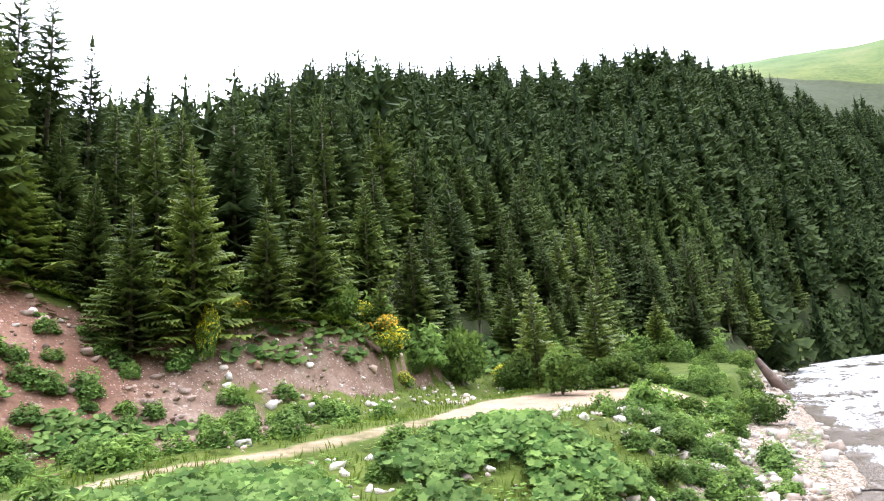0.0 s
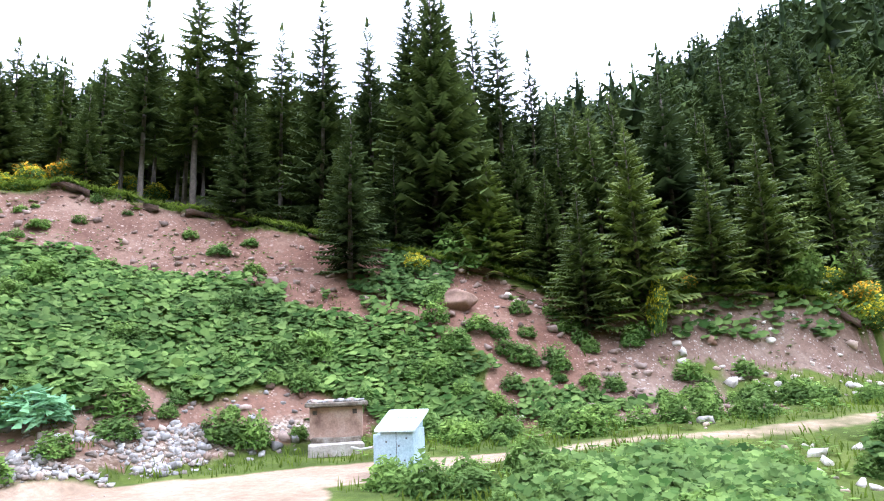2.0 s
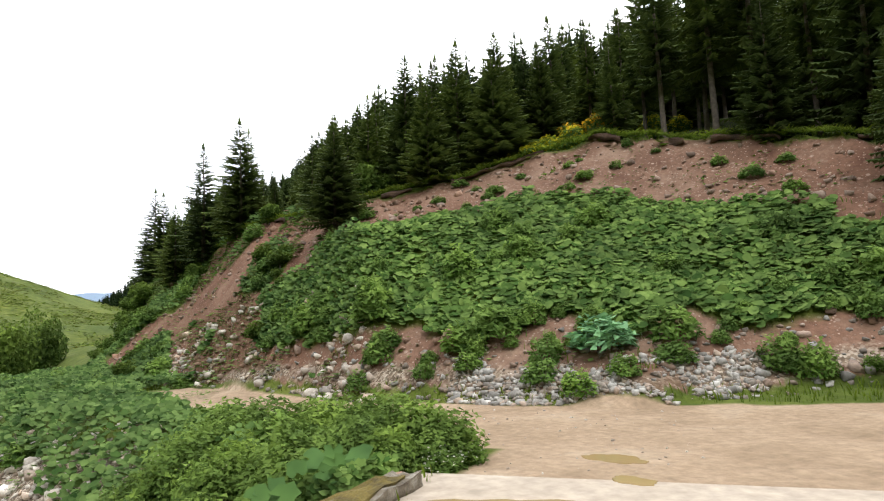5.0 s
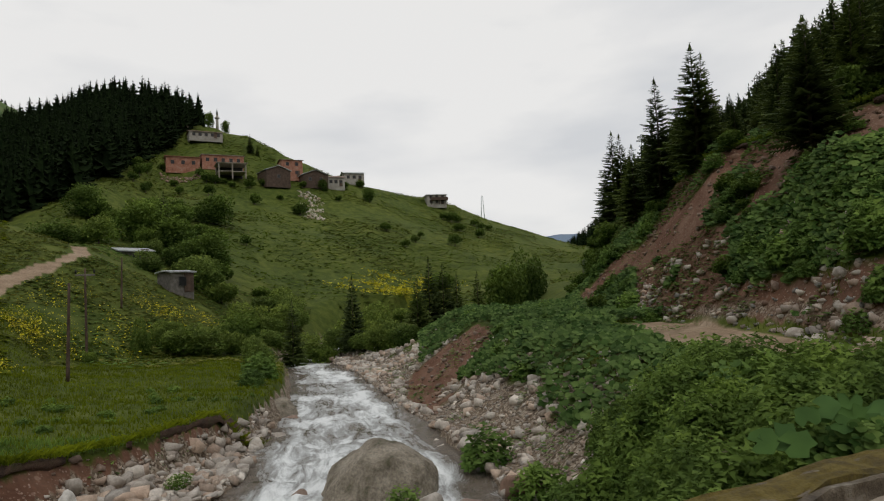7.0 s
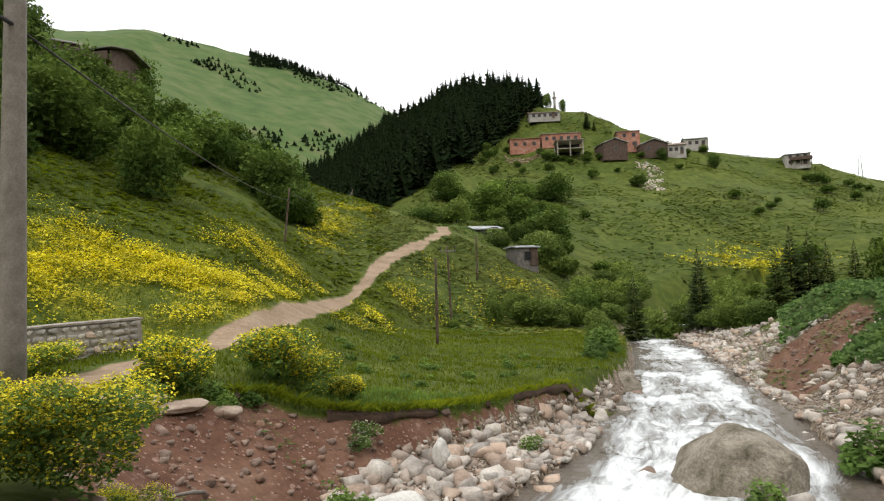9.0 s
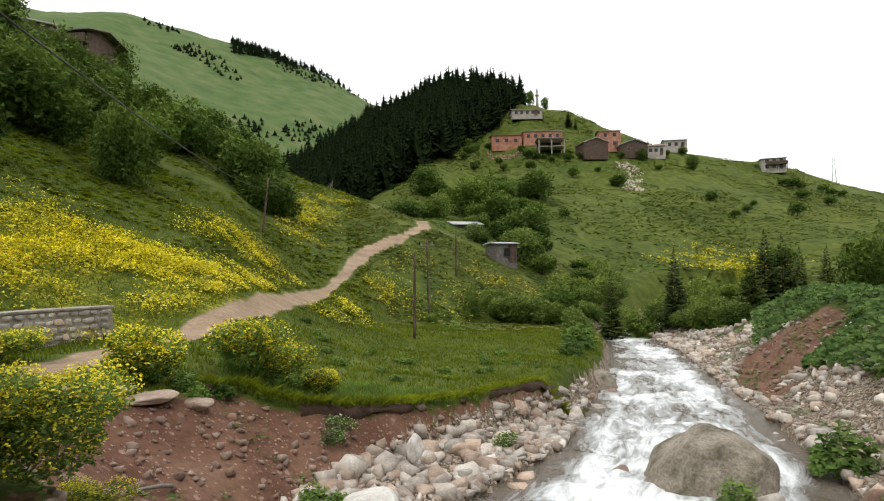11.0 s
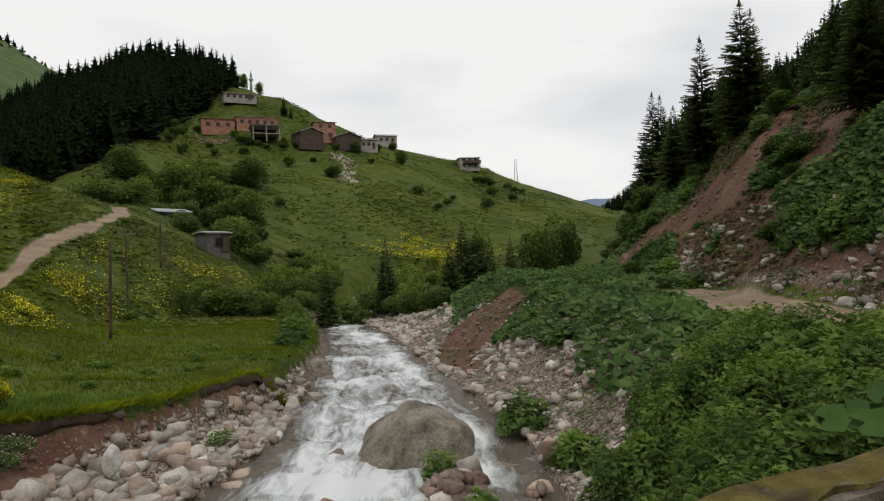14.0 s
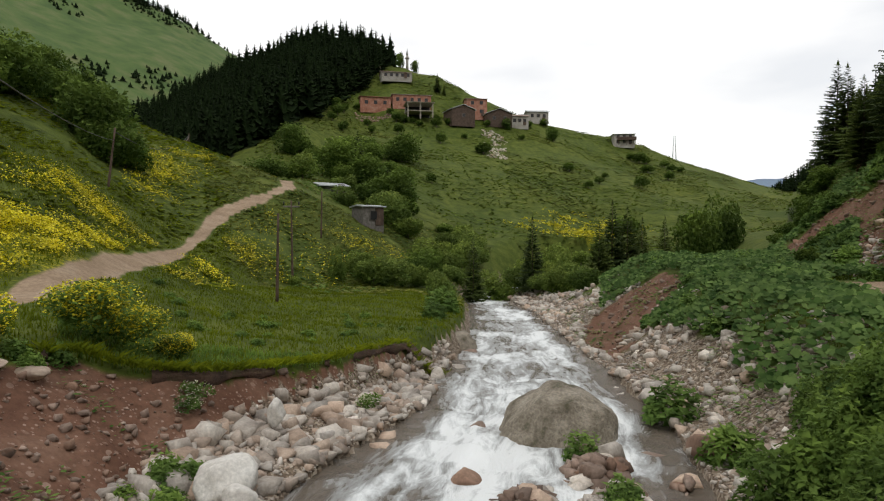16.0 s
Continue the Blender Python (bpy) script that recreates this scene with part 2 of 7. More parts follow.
PALE_STONE = surface("pale_smooth_stone", [(0.3, (0.46, 0.43, 0.38)), (0.5, (0.62, 0.59, 0.54)), (0.75, (0.72, 0.7, 0.65))], 2.0, 0.75, bump=0.4)
KERB = surface("stained_kerb_concrete", [(0.3, (0.06, 0.045, 0.03)), (0.5, (0.15, 0.12, 0.085)), (0.7, (0.32, 0.29, 0.24))], 3.5, 0.9, bump=0.8, depth=0.04)
STONE = surface("river_stone", [(0.3, (0.3, 0.255, 0.215)), (0.5, (0.47, 0.42, 0.365)), (0.75, (0.62, 0.58, 0.52))], 1.7, 0.8, bump=0.5, per_object=0.3, island=0.4)
GREY_STONE = surface("grey_rubble_stone", [(0.3, (0.15, 0.135, 0.12)), (0.5, (0.26, 0.245, 0.225)), (0.75, (0.4, 0.385, 0.36))], 1.7, 0.85, bump=0.5, per_object=0.3, island=0.45)
EARTH_STONE = surface("earthy_stone", [(0.3, (0.15, 0.098, 0.072)), (0.55, (0.28, 0.2, 0.155)), (0.8, (0.42, 0.34, 0.28))], 1.7, 0.85, bump=0.5, per_object=0.3, island=0.4)
BOULDER = surface("mossy_boulder", [(0.3, (0.075, 0.075, 0.03)), (0.4, (0.2, 0.17, 0.125)), (0.55, (0.34, 0.295, 0.23)), (0.8, (0.46, 0.41, 0.335))], 1.7, 0.85, bump=0.9, depth=0.08, spread=0.4)
CONCRETE = surface("weathered_concrete", [(0.3, (0.22, 0.18, 0.14)), (0.55, (0.38, 0.34, 0.29)), (0.8, (0.5, 0.46, 0.4))], 2.5, 0.9, bump=0.4)
PINK_CONCRETE = surface("stained_pink_concrete", [(0.3, (0.14, 0.08, 0.055)), (0.5, (0.31, 0.2, 0.145)), (0.8, (0.42, 0.32, 0.25))], 3.0, 0.9, bump=0.3)
MOSS = surface("moss", [(0.3, (0.05, 0.035, 0.01)), (0.55, (0.13, 0.095, 0.016)), (0.8, (0.2, 0.155, 0.05))], 5, 0.95, bump=0.6, depth=0.03)
MUD = surface("road_mud", [(0.25, (0.32, 0.26, 0.2)), (0.55, (0.42, 0.35, 0.28)), (0.8, (0.5, 0.435, 0.36))], 0.6, 0.9, bump=0.3)
PUDDLE = surface("muddy_puddle", [(0.3, (0.3, 0.2, 0.09)), (0.7, (0.38, 0.27, 0.13))], 0.8, 0.06, bump=0.03, spread=0.05)
PALE_BLUE = surface("pale_blue_painted_steel", [(0.3, (0.3, 0.4, 0.44)), (0.6, (0.4, 0.5, 0.54)), (0.8, (0.47, 0.56, 0.6))], 3, 0.5, bump=0.1)
PALE_LID = surface("white_painted_steel", [(0.3, (0.6, 0.68, 0.68)), (0.7, (0.76, 0.82, 0.8))], 3, 0.5, bump=0.1)
DARK_SPOT = surface("dark_rust_and_recess", [(0.3, (0.03, 0.025, 0.02)), (0.7, (0.08, 0.06, 0.045))], 20, 0.9)
OLD_WOOD = surface("weathered_wood", [(0.3, (0.09, 0.08, 0.07)), (0.6, (0.17, 0.155, 0.14)), (0.8, (0.25, 0.235, 0.21))], 3, 0.85, per_object=0.15)
BROWN_WOOD = surface("brown_wood", [(0.3, (0.05, 0.03, 0.02)), (0.6, (0.11, 0.07, 0.05)), (0.8, (0.16, 0.11, 0.08))], 2, 0.85, per_object=0.15)
POLE_WOOD = surface("grey_pole_wood", [(0.3, (0.16, 0.135, 0.11)), (0.6, (0.24, 0.21, 0.18)), (0.8, (0.3, 0.27, 0.23))], 4, 0.85)
TIN = surface("dull_sheet_roof", [(0.3, (0.36, 0.38, 0.38)), (0.7, (0.6, 0.62, 0.62))], 1.0, 0.45, 0.4, bump=0.15, per_object=0.15)
ROOF_BROWN = surface("rusty_sheet_roof", [(0.3, (0.16, 0.1, 0.075)), (0.7, (0.3, 0.22, 0.17))], 1.0, 0.7, 0.1, bump=0.2, per_object=0.2)
BRICK = surface("raw_red_brick_wall", [(0.3, (0.24, 0.1, 0.06)), (0.5, (0.38, 0.17, 0.11)), (0.75, (0.44, 0.29, 0.22))], 1.1, 0.9, bump=0.3, per_object=0.1)
PLASTER = surface("pale_plaster", [(0.3, (0.26, 0.235, 0.2)), (0.7, (0.44, 0.415, 0.375))], 0.6, 0.9, per_object=0.15)
WINDOW_DARK = surface("dark_opening", [(0.3, (0.012, 0.012, 0.014)), (0.7, (0.03, 0.03, 0.032))], 3, 0.3)
WIRE = surface("black_cable", [(0.3, (0.015, 0.015, 0.015)), (0.7, (0.04, 0.04, 0.04))], 8, 0.6)
PIPE = surface("pale_plastic_hose", [(0.3, (0.45, 0.43, 0.38)), (0.7, (0.6, 0.58, 0.52))], 4, 0.5)
YELLOW = foliage("yellow_petals", (0.5, 0.46, 0.015), (0.7, 0.65, 0.04), through_light=0.2, rough=0.6)
ORANGE = foliage("amber_petals", (0.6, 0.33, 0.01), (0.75, 0.5, 0.04), through_light=0.2, rough=0.6)
WHITE_PETAL = foliage("white_petals", (0.55, 0.55, 0.5), (0.75, 0.75, 0.7), through_light=0.2, rough=0.6)
MEADOW = foliage("meadow_blades", (0.068, 0.108, 0.007), (0.135, 0.18, 0.011), tip=(0.165, 0.205, 0.014), rough=0.82, through_light=0.4)
TURF_SOIL = surface("dark_turf_soil", [(0.3, (0.04, 0.024, 0.016)), (0.55, (0.1, 0.058, 0.038)), (0.75, (0.07, 0.07, 0.025))], 2.5, 0.95, bump=0.8, depth=0.06)
GRASS = foliage("grass_blades", (0.045, 0.09, 0.01), (0.09, 0.15, 0.017), tip=(0.14, 0.19, 0.028), rough=0.82, through_light=0.3)
BIG_LEAF = foliage("big_dark_leaf", (0.055, 0.12, 0.035), (0.105, 0.195, 0.07), rough=0.82, through_light=0.25)
BLUISH = foliage("blue_green_leaf", (0.1, 0.23, 0.14), (0.17, 0.33, 0.2), through_light=0.25)

# ---- the lie of the land, in bearings about the bridge (degrees turning left from the first view) and metres ----
def lattice(ix, iy, seed):
    h = (ix * 374761393 + iy * 668265263 + seed * 69069) & 0x7FFFFFFF
    h = ((h ^ (h >> 13)) * 1274126177) & 0x7FFFFFFF
    return ((h ^ (h >> 16)) & 0xFFFF) / 65535.0


def rough_noise(x, y, size, octaves=4, seed=1):
    """Fractal value noise, -1 to 1."""
    x, y = np.asarray(x, float) / size, np.asarray(y, float) / size
    total, amp, norm = 0.0, 1.0, 0.0
    for o in range(octaves):
        ix, iy = np.floor(x).astype(np.int64), np.floor(y).astype(np.int64)
        fx, fy = x - ix, y - iy
        fx, fy = fx * fx * (3 - 2 * fx), fy * fy * (3 - 2 * fy)
        a, b = lattice(ix, iy, seed + o), lattice(ix + 1, iy, seed + o)
        c, d = lattice(ix, iy + 1, seed + o), lattice(ix + 1, iy + 1, seed + o)
        total = total + amp * ((a + (b - a) * fx) * (1 - fy) + (c + (d - c) * fx) * fy)
        norm += amp
        amp *= 0.5
        x, y = x * 2.03 + 17.1, y * 2.03 - 9.7
    return total / norm * 2 - 1


def at_bearing(az, d):
    return -math.sin(radians(az)) * d, math.cos(radians(az)) * d


BEARINGS = np.arange(-180, 180.01, 0.25)


def ring(az, values, soft=1.6):
    """A quantity all round the bridge, from its values at some bearings, with the corners softened."""
    az, values = list(az), list(values)
    raw = np.interp(BEARINGS, [az[-1] - 360] + az + [az[0] + 360], [values[-1]] + values + [values[0]])
    k = np.exp(-0.5 * (np.arange(-40, 41) * 0.25 / soft) ** 2)
    return np.convolve(np.pad(raw[:-1], 40, mode="wrap"), k / k.sum(), "valid")


# shoulder of the road and river bank close to the bridge
R1 = (ring([0], [8.0]), ring([-60, 20, 60, 72, 84, 95, 110, 130, 144, 152, 160, 168, 190, 250], [-0.3, -0.1, 0.0, -0.1, -0.5, -1.0, -1.5, -1.6, -1.4, -0.9, -0.3, 0.0, 0.1, 0.0]))
# foot of the cutting, edge of the valley road, far end of the meadow
AZ2 = [-60, -40, -25, -10, 5, 18, 30, 40, 50, 62, 73, 83, 90, 96, 100, 105, 108, 112, 118, 122, 130, 135, 139, 143, 150, 158, 166, 180, 230]
R2 = (ring(AZ2, [45, 45, 33, 23, 19.5, 17.5, 16.6, 15.5, 13.8, 15.2, 17.8, 24, 34, 45, 45, 42, 42, 45, 50, 49, 49, 44, 36, 29, 21, 22.5, 20.5, 16, 30]),
      ring(AZ2, [1.0, 1.0, 0.9, 0.8, 0.7, 0.4, 0.1, 0.0, 0.0, 0.0, 0.0, 0.0, 0.0, 0.1, 0.1, 0.0, -2.4, -3.2, -3.4, -2.5, -2.1, -1.7, -1.0, -0.4, 0.0, 0.0, 0.0, 0.3, 1.0]))
# top of the leafy bank below the bare earth; foot of the hills over the river
AZ3 = [-60, -40, -25, -10, 5, 18, 30, 40, 50, 62, 73, 83, 89, 90.4, 91.6, 92.8, 94.4, 96, 97.5, 105, 112, 118, 124, 127, 133, 138, 142, 150, 158, 166, 180, 230]
R3 = (ring(AZ3, [60, 52, 36, 25, 21.5, 20.5, 21.5, 22.5, 23.5, 22.8, 23, 31, 41, 43, 45, 46, 49, 54, 84, 75, 75, 80, 64, 68, 68, 55, 45, 32, 30, 29, 25, 45], 0.6),
      ring(AZ3, [2, 1.5, 1.4, 1.6, 1.9, 3.2, 4.4, 5.2, 5.8, 5.3, 5.1, 4.2, 3.2, 2.9, 2.3, 1.2, 0.5, -0.4, -3, -3.5, -3.8, -3, 0, 2.6, 6.5, 3.3, 0.8, 2.2, 3.0, 4.0, 5.0, 5.0], 0.6))
# lip of the cutting, under the first trees; crest of the near hill over the river
AZ4 = [-60, -48, -40, -25, -18, -12.6, -9.5, -6, -1, 4, 10, 17, 30, 40, 52, 62, 73, 82, 89.8, 90.5, 91.7, 105, 112, 118, 124, 130, 134, 138, 143, 147, 154, 160, 168, 180, 230]
R4 = (ring(AZ4, [128, 112, 57, 38, 32, 27, 26.3, 25.5, 24.5, 23.6, 24, 24, 24.5, 26, 28, 28, 28.5, 37, 51, 54, 136, 130, 120, 110, 110, 90, 72, 78, 85, 95, 110, 105, 95, 90, 90], 0.45),
      ring(AZ4, [4, 3.5, 2.0, 2.0, 2.4, 2.8, 3.6, 3.75, 3.75, 3.7, 4.3, 5.3, 6.6, 7.9, 9.5, 8.2, 7.2, 7.9, 5.9, 5.2, 2.5, 4, 5, 5, 9, 8.5, 7.4, 10.2, 13.5, 17.8, 29, 32, 34, 38, 30], 0.45))
# forest slope; the dip behind the near hill; the slope below the village
AZ5 = [-60, -50, -40, -25, -10, 5, 20, 35, 50, 65, 78, 86, 89.6, 90.5, 91.7, 105, 112, 118, 124, 127, 130, 134, 138, 143, 147, 154, 162, 180, 230]
R5 = (ring(AZ5, [150, 132, 66, 60, 60, 60, 60, 60, 60, 60, 60, 62, 66, 68, 195, 190, 180, 175, 178, 185, 150, 110, 112, 125, 140, 160, 155, 150, 150], 0.45),
      ring(AZ5, [11, 9, 4, 13, 23, 17.5, 18, 21, 19.5, 17, 14, 11, 8.5, 8, 9, 20, 23, 25, 30, 32, 20, 8, 7, 8, 10, 18, 24, 50, 60], 0.45))
# ridges
AZ6 = [-60, -54, -47.6, -40, -25, -10, 4, 14, 25, 50, 65, 80, 87, 89.8, 90.5, 91.7, 96, 100, 105, 112, 117, 121, 124, 127, 132, 135, 138, 143, 147, 152, 160, 180, 230]
R6 = (ring(AZ6, [240, 225, 185, 140, 118, 112, 110, 105, 105, 100, 95, 90, 86, 85, 86, 258, 254, 250, 225, 215, 220, 230, 235, 250, 260, 270, 280, 280, 270, 280, 260, 250, 250], 0.45),
      ring(AZ6, [56, 61, 61, 59, 51, 51, 38, 36, 34, 32, 28, 20, 13, 9, 8.5, 16.5, 23.3, 29, 33, 39, 47, 57.5, 63, 70, 70, 66, 63, 46, 36, 40, 80, 110, 110], 0.45))
# beyond the ridges, and the far mountains
AZ7 = [-75, -55, -40, -30, 0, 60, 86, 91, 94, 98, 115, 135, 150, 160, 180, 230, 270]
R7 = (ring([-75, -55, -40, -30, 0, 270], [420, 420, 430, 430, 450, 450]), ring(AZ7, [168, 174, 188, 60, 35, 25, 20, 20, 6, 10, 25, 50, 80, 125, 140, 150, 150]))
AZ8 = [-60, 0, 80, 96, 110, 125, 132, 138, 145, 157, 163, 175, 220]
R8 = (ring([0], [900.0]), ring(AZ8, [150, 60, 30, 15, 50, 120, 180, 246, 292, 336, 322, 315, 250]))
R9 = (ring([0], [2800.0]), ring([-60, 60, 85, 91, 94, 97, 104, 140, 230], [150, 100, 130, 205, 232, 200, 120, 200, 200]))
RINGS = [(ring([0], [2.0]), ring([0], [-0.1])), R1, R2, R3, R4, R5, R6, R7, R8, R9, (ring([0], [4200.0]), ring([0], [0.0]))]

# the stream, running down the valley: x, y, half width; the water falls 3 m in 100
STREAM = [(190, 84, 6), (140, 80, 6), (98, 74, 6), (69, 62, 6), (42.5, 37, 5), (29.5, 22.5, 4.6), (18.1, 10.3, 4.2), (7, 5.8, 3.4), (-1.2, 0.6, 2.8), (-9.7, -4.8, 3.6), (-16, -6.6, 3.1), (-30.1, -13.4, 2.4), (-45, -21.5, 2.2), (-60, -30.6, 2.1), (-78, -34, 2.1), (-92, -33, 1.5)]
ROAD_RIGHT = [(-3.2, 3.4, 2.7), (-5.6, 6.2, 3.4), (-8.0, 8.0, 2.6), (-7.2, 10.9, 1.4), (-4.4, 12.4, 0.75), (-2.9, 13.2, 0.5), (-0.2, 15.5, 0.5), (3.4, 17.6, 0.6), (6.4, 20.0, 1.2), (11.3, 23.6, 2.9), (15.0, 25.4, 2.8), (19.4, 26.0, 1.9)]
ROAD_DOWN = [(-8.0, 8.0, 2.9), (-11.0, 5.8, 2.5), (-15.0, 3.9, 1.7), (-21.5, 2.4, 1.3), (-28, 0.9, 0.9)]
ROAD_LEFT = [(3.2, -3.4, 2.4), (2.2, -8.5, 1.6), (-3.0, -12.9, 1.0), (-6.4, -16.4, 0.75), (-10.2, -18.9, 0.6), (-17.2, -25.5, 0.55), (-26.1, -33.3, 0.6), (-36.4, -41.4, 0.65), (-50.2, -47.2, 0.8), (-54.5, -52.0, 0.8)]


def along(line, x, y):
    """For places x, y: the distance from a line of (x, y, half width), the half width there, the way along it, and the side (+1: left of its run)."""
    best = np.full(np.shape(x), 1e9)
    half, way, side = np.zeros_like(best), np.zeros_like(best), np.ones_like(best)
    run = 0.0
    for (x0, y0, w0), (x1, y1, w1) in zip(line, line[1:]):
        dx, dy = x1 - x0, y1 - y0
        length = math.hypot(dx, dy)
        f = np.clip(((x - x0) * dx + (y - y0) * dy) / length ** 2, 0, 1)
        d = np.hypot(x - x0 - f * dx, y - y0 - f * dy)
        near = d < best
        best = np.where(near, d, best)
        half = np.where(near, w0 + (w1 - w0) * f, half)
        way = np.where(near, run + f * length, way)
        side = np.where(near, np.sign(dx * (y - y0) - dy * (x - x0)), side)
        run += length
    return best, half, way, side


BRIDGE_WAY = float(along(STREAM, np.array([-1.2]), np.array([0.6]))[2][0])


def water_level(way):
    return -2.5 - 0.03 * (way - BRIDGE_WAY)


def village_woods_foot(az):
    return np.interp(az, [123.5, 125, 127, 131, 134, 138.6, 142, 147], [255, 238, 218, 180, 158, 146, 142, 170])


def land(x, y):
    """Height of the ground and what covers it (road, bare earth, stones, yellow flowers, forest floor in a shaded
    tone).
    """
    x, y = np.asarray(x, float), np.asarray(y, float)
    d = np.hypot(x, y)
    az = np.degrees(np.arctan2(-x, y))
    look_up = lambda curve: np.interp(az, BEARINGS[:-1], curve, period=360)
    rd, rz = [look_up(a) for a, b in RINGS], [look_up(b) for a, b in RINGS]
    z = rz[0].copy()
    for d0, z0, d1, z1 in zip(rd, rz, rd[1:], rz[1:]):
        f = np.clip((d - d0) / np.maximum(d1 - d0, 0.01), 0, 1)
        z = np.where(d >= d0, z0 + (z1 - z0) * f, z)
    # roads
    road = np.zeros_like(z)
    for line in (ROAD_RIGHT, ROAD_DOWN, ROAD_LEFT):
        e, w, way, side = along(line, x, y)
        e = e + 0.35 * rough_noise(x, y, 2.5, 3, 5)
        road = np.maximum(road, np.clip((w + 0.2 - e) / 0.5, 0, 1))
    # the track away from the road is half overgrown
    road = np.where((az < 26) & (az > -50) & (d > 10.5), road * np.interp(az, [-40, -28, -22, -14, 8, 16, 24], [0.95, 0.95, 0.85, 0.58, 0.58, 0.8, 0.95]), road)
    # a hollow full of leaves between the bridge and the track
    z = z - 0.5 * np.exp(-((d - 13.5) / 3.2) ** 2) * np.clip((az + 46) / 10, 0, 1) * np.clip((4 - az) / 8, 0, 1) * (1 - road)
    # the stream's bed and banks
    e, w, way, side = along(STREAM, x, y)
    water = water_level(way)
    off = np.maximum(e - w, 0) + 0.25 * rough_noise(x, y, 1.7, 3, 3) * (e > w)
    below = way - BRIDGE_WAY
    bar = np.where(side < 0, np.interp(below, [-60, -30, -9, -3, 4, 8, 14, 26, 32, 80], [1.2, 2.6, 2.4, 0.1, 0.1, 0.6, 1.2, 1.0, 1.5, 1.5]),
                   np.interp(below, [-80, -40, -10, -3, 3, 6, 9, 14, 18, 22, 28, 80], [6, 4, 2, 0.2, 0.2, 1.0, 2.0, 2.1, 1.6, 0.4, 0.0, 0.0]))
    steep = np.where(side < 0, np.interp(below, [-40, -8, -4, 4, 8, 14, 50], [0.35, 0.6, 3.0, 3.0, 1.5, 0.85, 0.65]), np.interp(below, [-20, -4, 3, 6, 10, 14, 20, 40], [0.5, 2.5, 2.5, 0.75, 0.66, 1.35, 2.0, 1.4]))
    bank = water + 0.12 + 0.16 * np.minimum(off, bar) + steep * np.maximum(off - bar, 0) + 3.0 * np.maximum(off - bar - np.where(below < -40, 0.5, 7), 0)
    bank = np.where(e < w, water - 0.25 - 0.35 * (1 - (e / w) ** 2), bank)
    cut = np.clip((z - bank) / 0.25, 0, 1)
    z = np.minimum(z, bank)
    stones = np.where(off < bar + 0.3, 1.0, 0.0) * (e < 26) * cut
    # the right bank is stony at its foot, the left one bare red earth
    stones = np.maximum(stones, (side < 0) * (below > 0) * np.clip((2.2 + 1.2 * rough_noise(x, y, 3, 3, 8) - (off - bar)) / 0.8, 0, 1) * cut)
    red = cut * (off >= bar) * (side > 0) * (below > 0) * np.clip((23 - below) / 3, 0, 1)
    red = np.maximum(red, np.clip((az - 143) / 3, 0, 1) * np.clip((171 - az) / 3, 0, 1) * np.clip((np.interp(az, [143, 150, 156, 164, 171], [15, 13.5, 9.5, 7, 6]) + 0.8 * rough_noise(x, y, 2, 3, 61) - d) / 0.6, 0, 1) * (side > 0) * (1 - road))
    # slumped earth on the spur and its end
    scar = (np.clip(1.5 - np.abs(az - 107.2 + 2.1 * (z + 3.2)) / (1.1 + 0.9 * rough_noise(x, y, 1.2, 4, 63)), 0, 1) * (d > 25) * (d < 44) * (z < -0.4) * (side < 0) * (off > 0.6))
    red, stones = np.maximum(red, scar), stones * (1 - scar)
    # cutting: bare earth between the leafy bank and the lip
    right = (az > -30) & (az < 91.2)
    f_cut = np.clip((d - rd[3]) / np.maximum(rd[4] - rd[3], 0.1), 0, 1)
    edge = 0.25 * rough_noise(x, y, 2.2, 3, 11)
    bare = np.clip((f_cut + edge + 0.1 - np.interp(az, [44, 54, 72, 79], [0, 0.38, 0.3, 0])) / 0.15, 0, 1) * np.clip((1.02 - f_cut) / 0.05, 0, 1) * right * (d > rd[3] - 0.7) * (d < rd[4] + 0.2) * np.clip((az + 22) / 8, 0, 1)
    bare = bare * np.clip((np.interp(az, [72, 80, 95], [1.4, 0.55, 0.5]) + 0.5 * rough_noise(x, y, 5, 3, 67) - 0.4) / 0.2, 0, 1)
    low = right * (d > rd[2] + np.interp(az, [-14, -6, 18, 26], [0.3, -2.6, -2.0, 0.3])) * (d <= rd[3]) * (1 - road)
    patch = np.clip((np.interp(az, [-15, 0, 15, 24, 32, 76, 84, 96], [0.2, 0.75, 0.7, 0.25, 0.05, 0.15, 0.6, 0.7]) - 0.5 + 0.6 * rough_noise(x, y, 4.0, 4, 13)) / 0.12, 0, 1)
    strip = low * (az > 26) * np.clip((0.42 + 0.25 * rough_noise(x, y, 2.5, 3, 69) - (d - rd[2]) / np.maximum(rd[3] - rd[2], 0.1)) / 0.12, 0, 1)
    red = np.maximum(red, np.maximum(np.maximum(bare, low * patch), 0.7 * strip) * np.clip((88.9 - az) / 0.8, 0, 1))
    # the slide of bare earth that runs slantwise down the end of the spur
    up = np.degrees(np.arctan2(z - 1.6, d))
    slide = np.abs(up - np.interp(az, [78.5, 80.3, 83.7, 86.5, 89.9, 92.3], [12.0, 9.6, 4.9, 2.9, 1.0, -1.2])) / (np.interp(az, [78.5, 80.3, 83.7, 86.5, 89.9, 92.3], [0.9, 1.0, 1.5, 1.1, 0.7, 0.6]) * (1 + 0.35 * rough_noise(x, y, 3, 3, 65)))
    slide = np.clip((1.15 - slide) / 0.25, 0, 1) * (az > 78) * (az < 93) * (side < 0) * (d > rd[2] - 1) * (d < 75)
    red = np.maximum(red, slide)
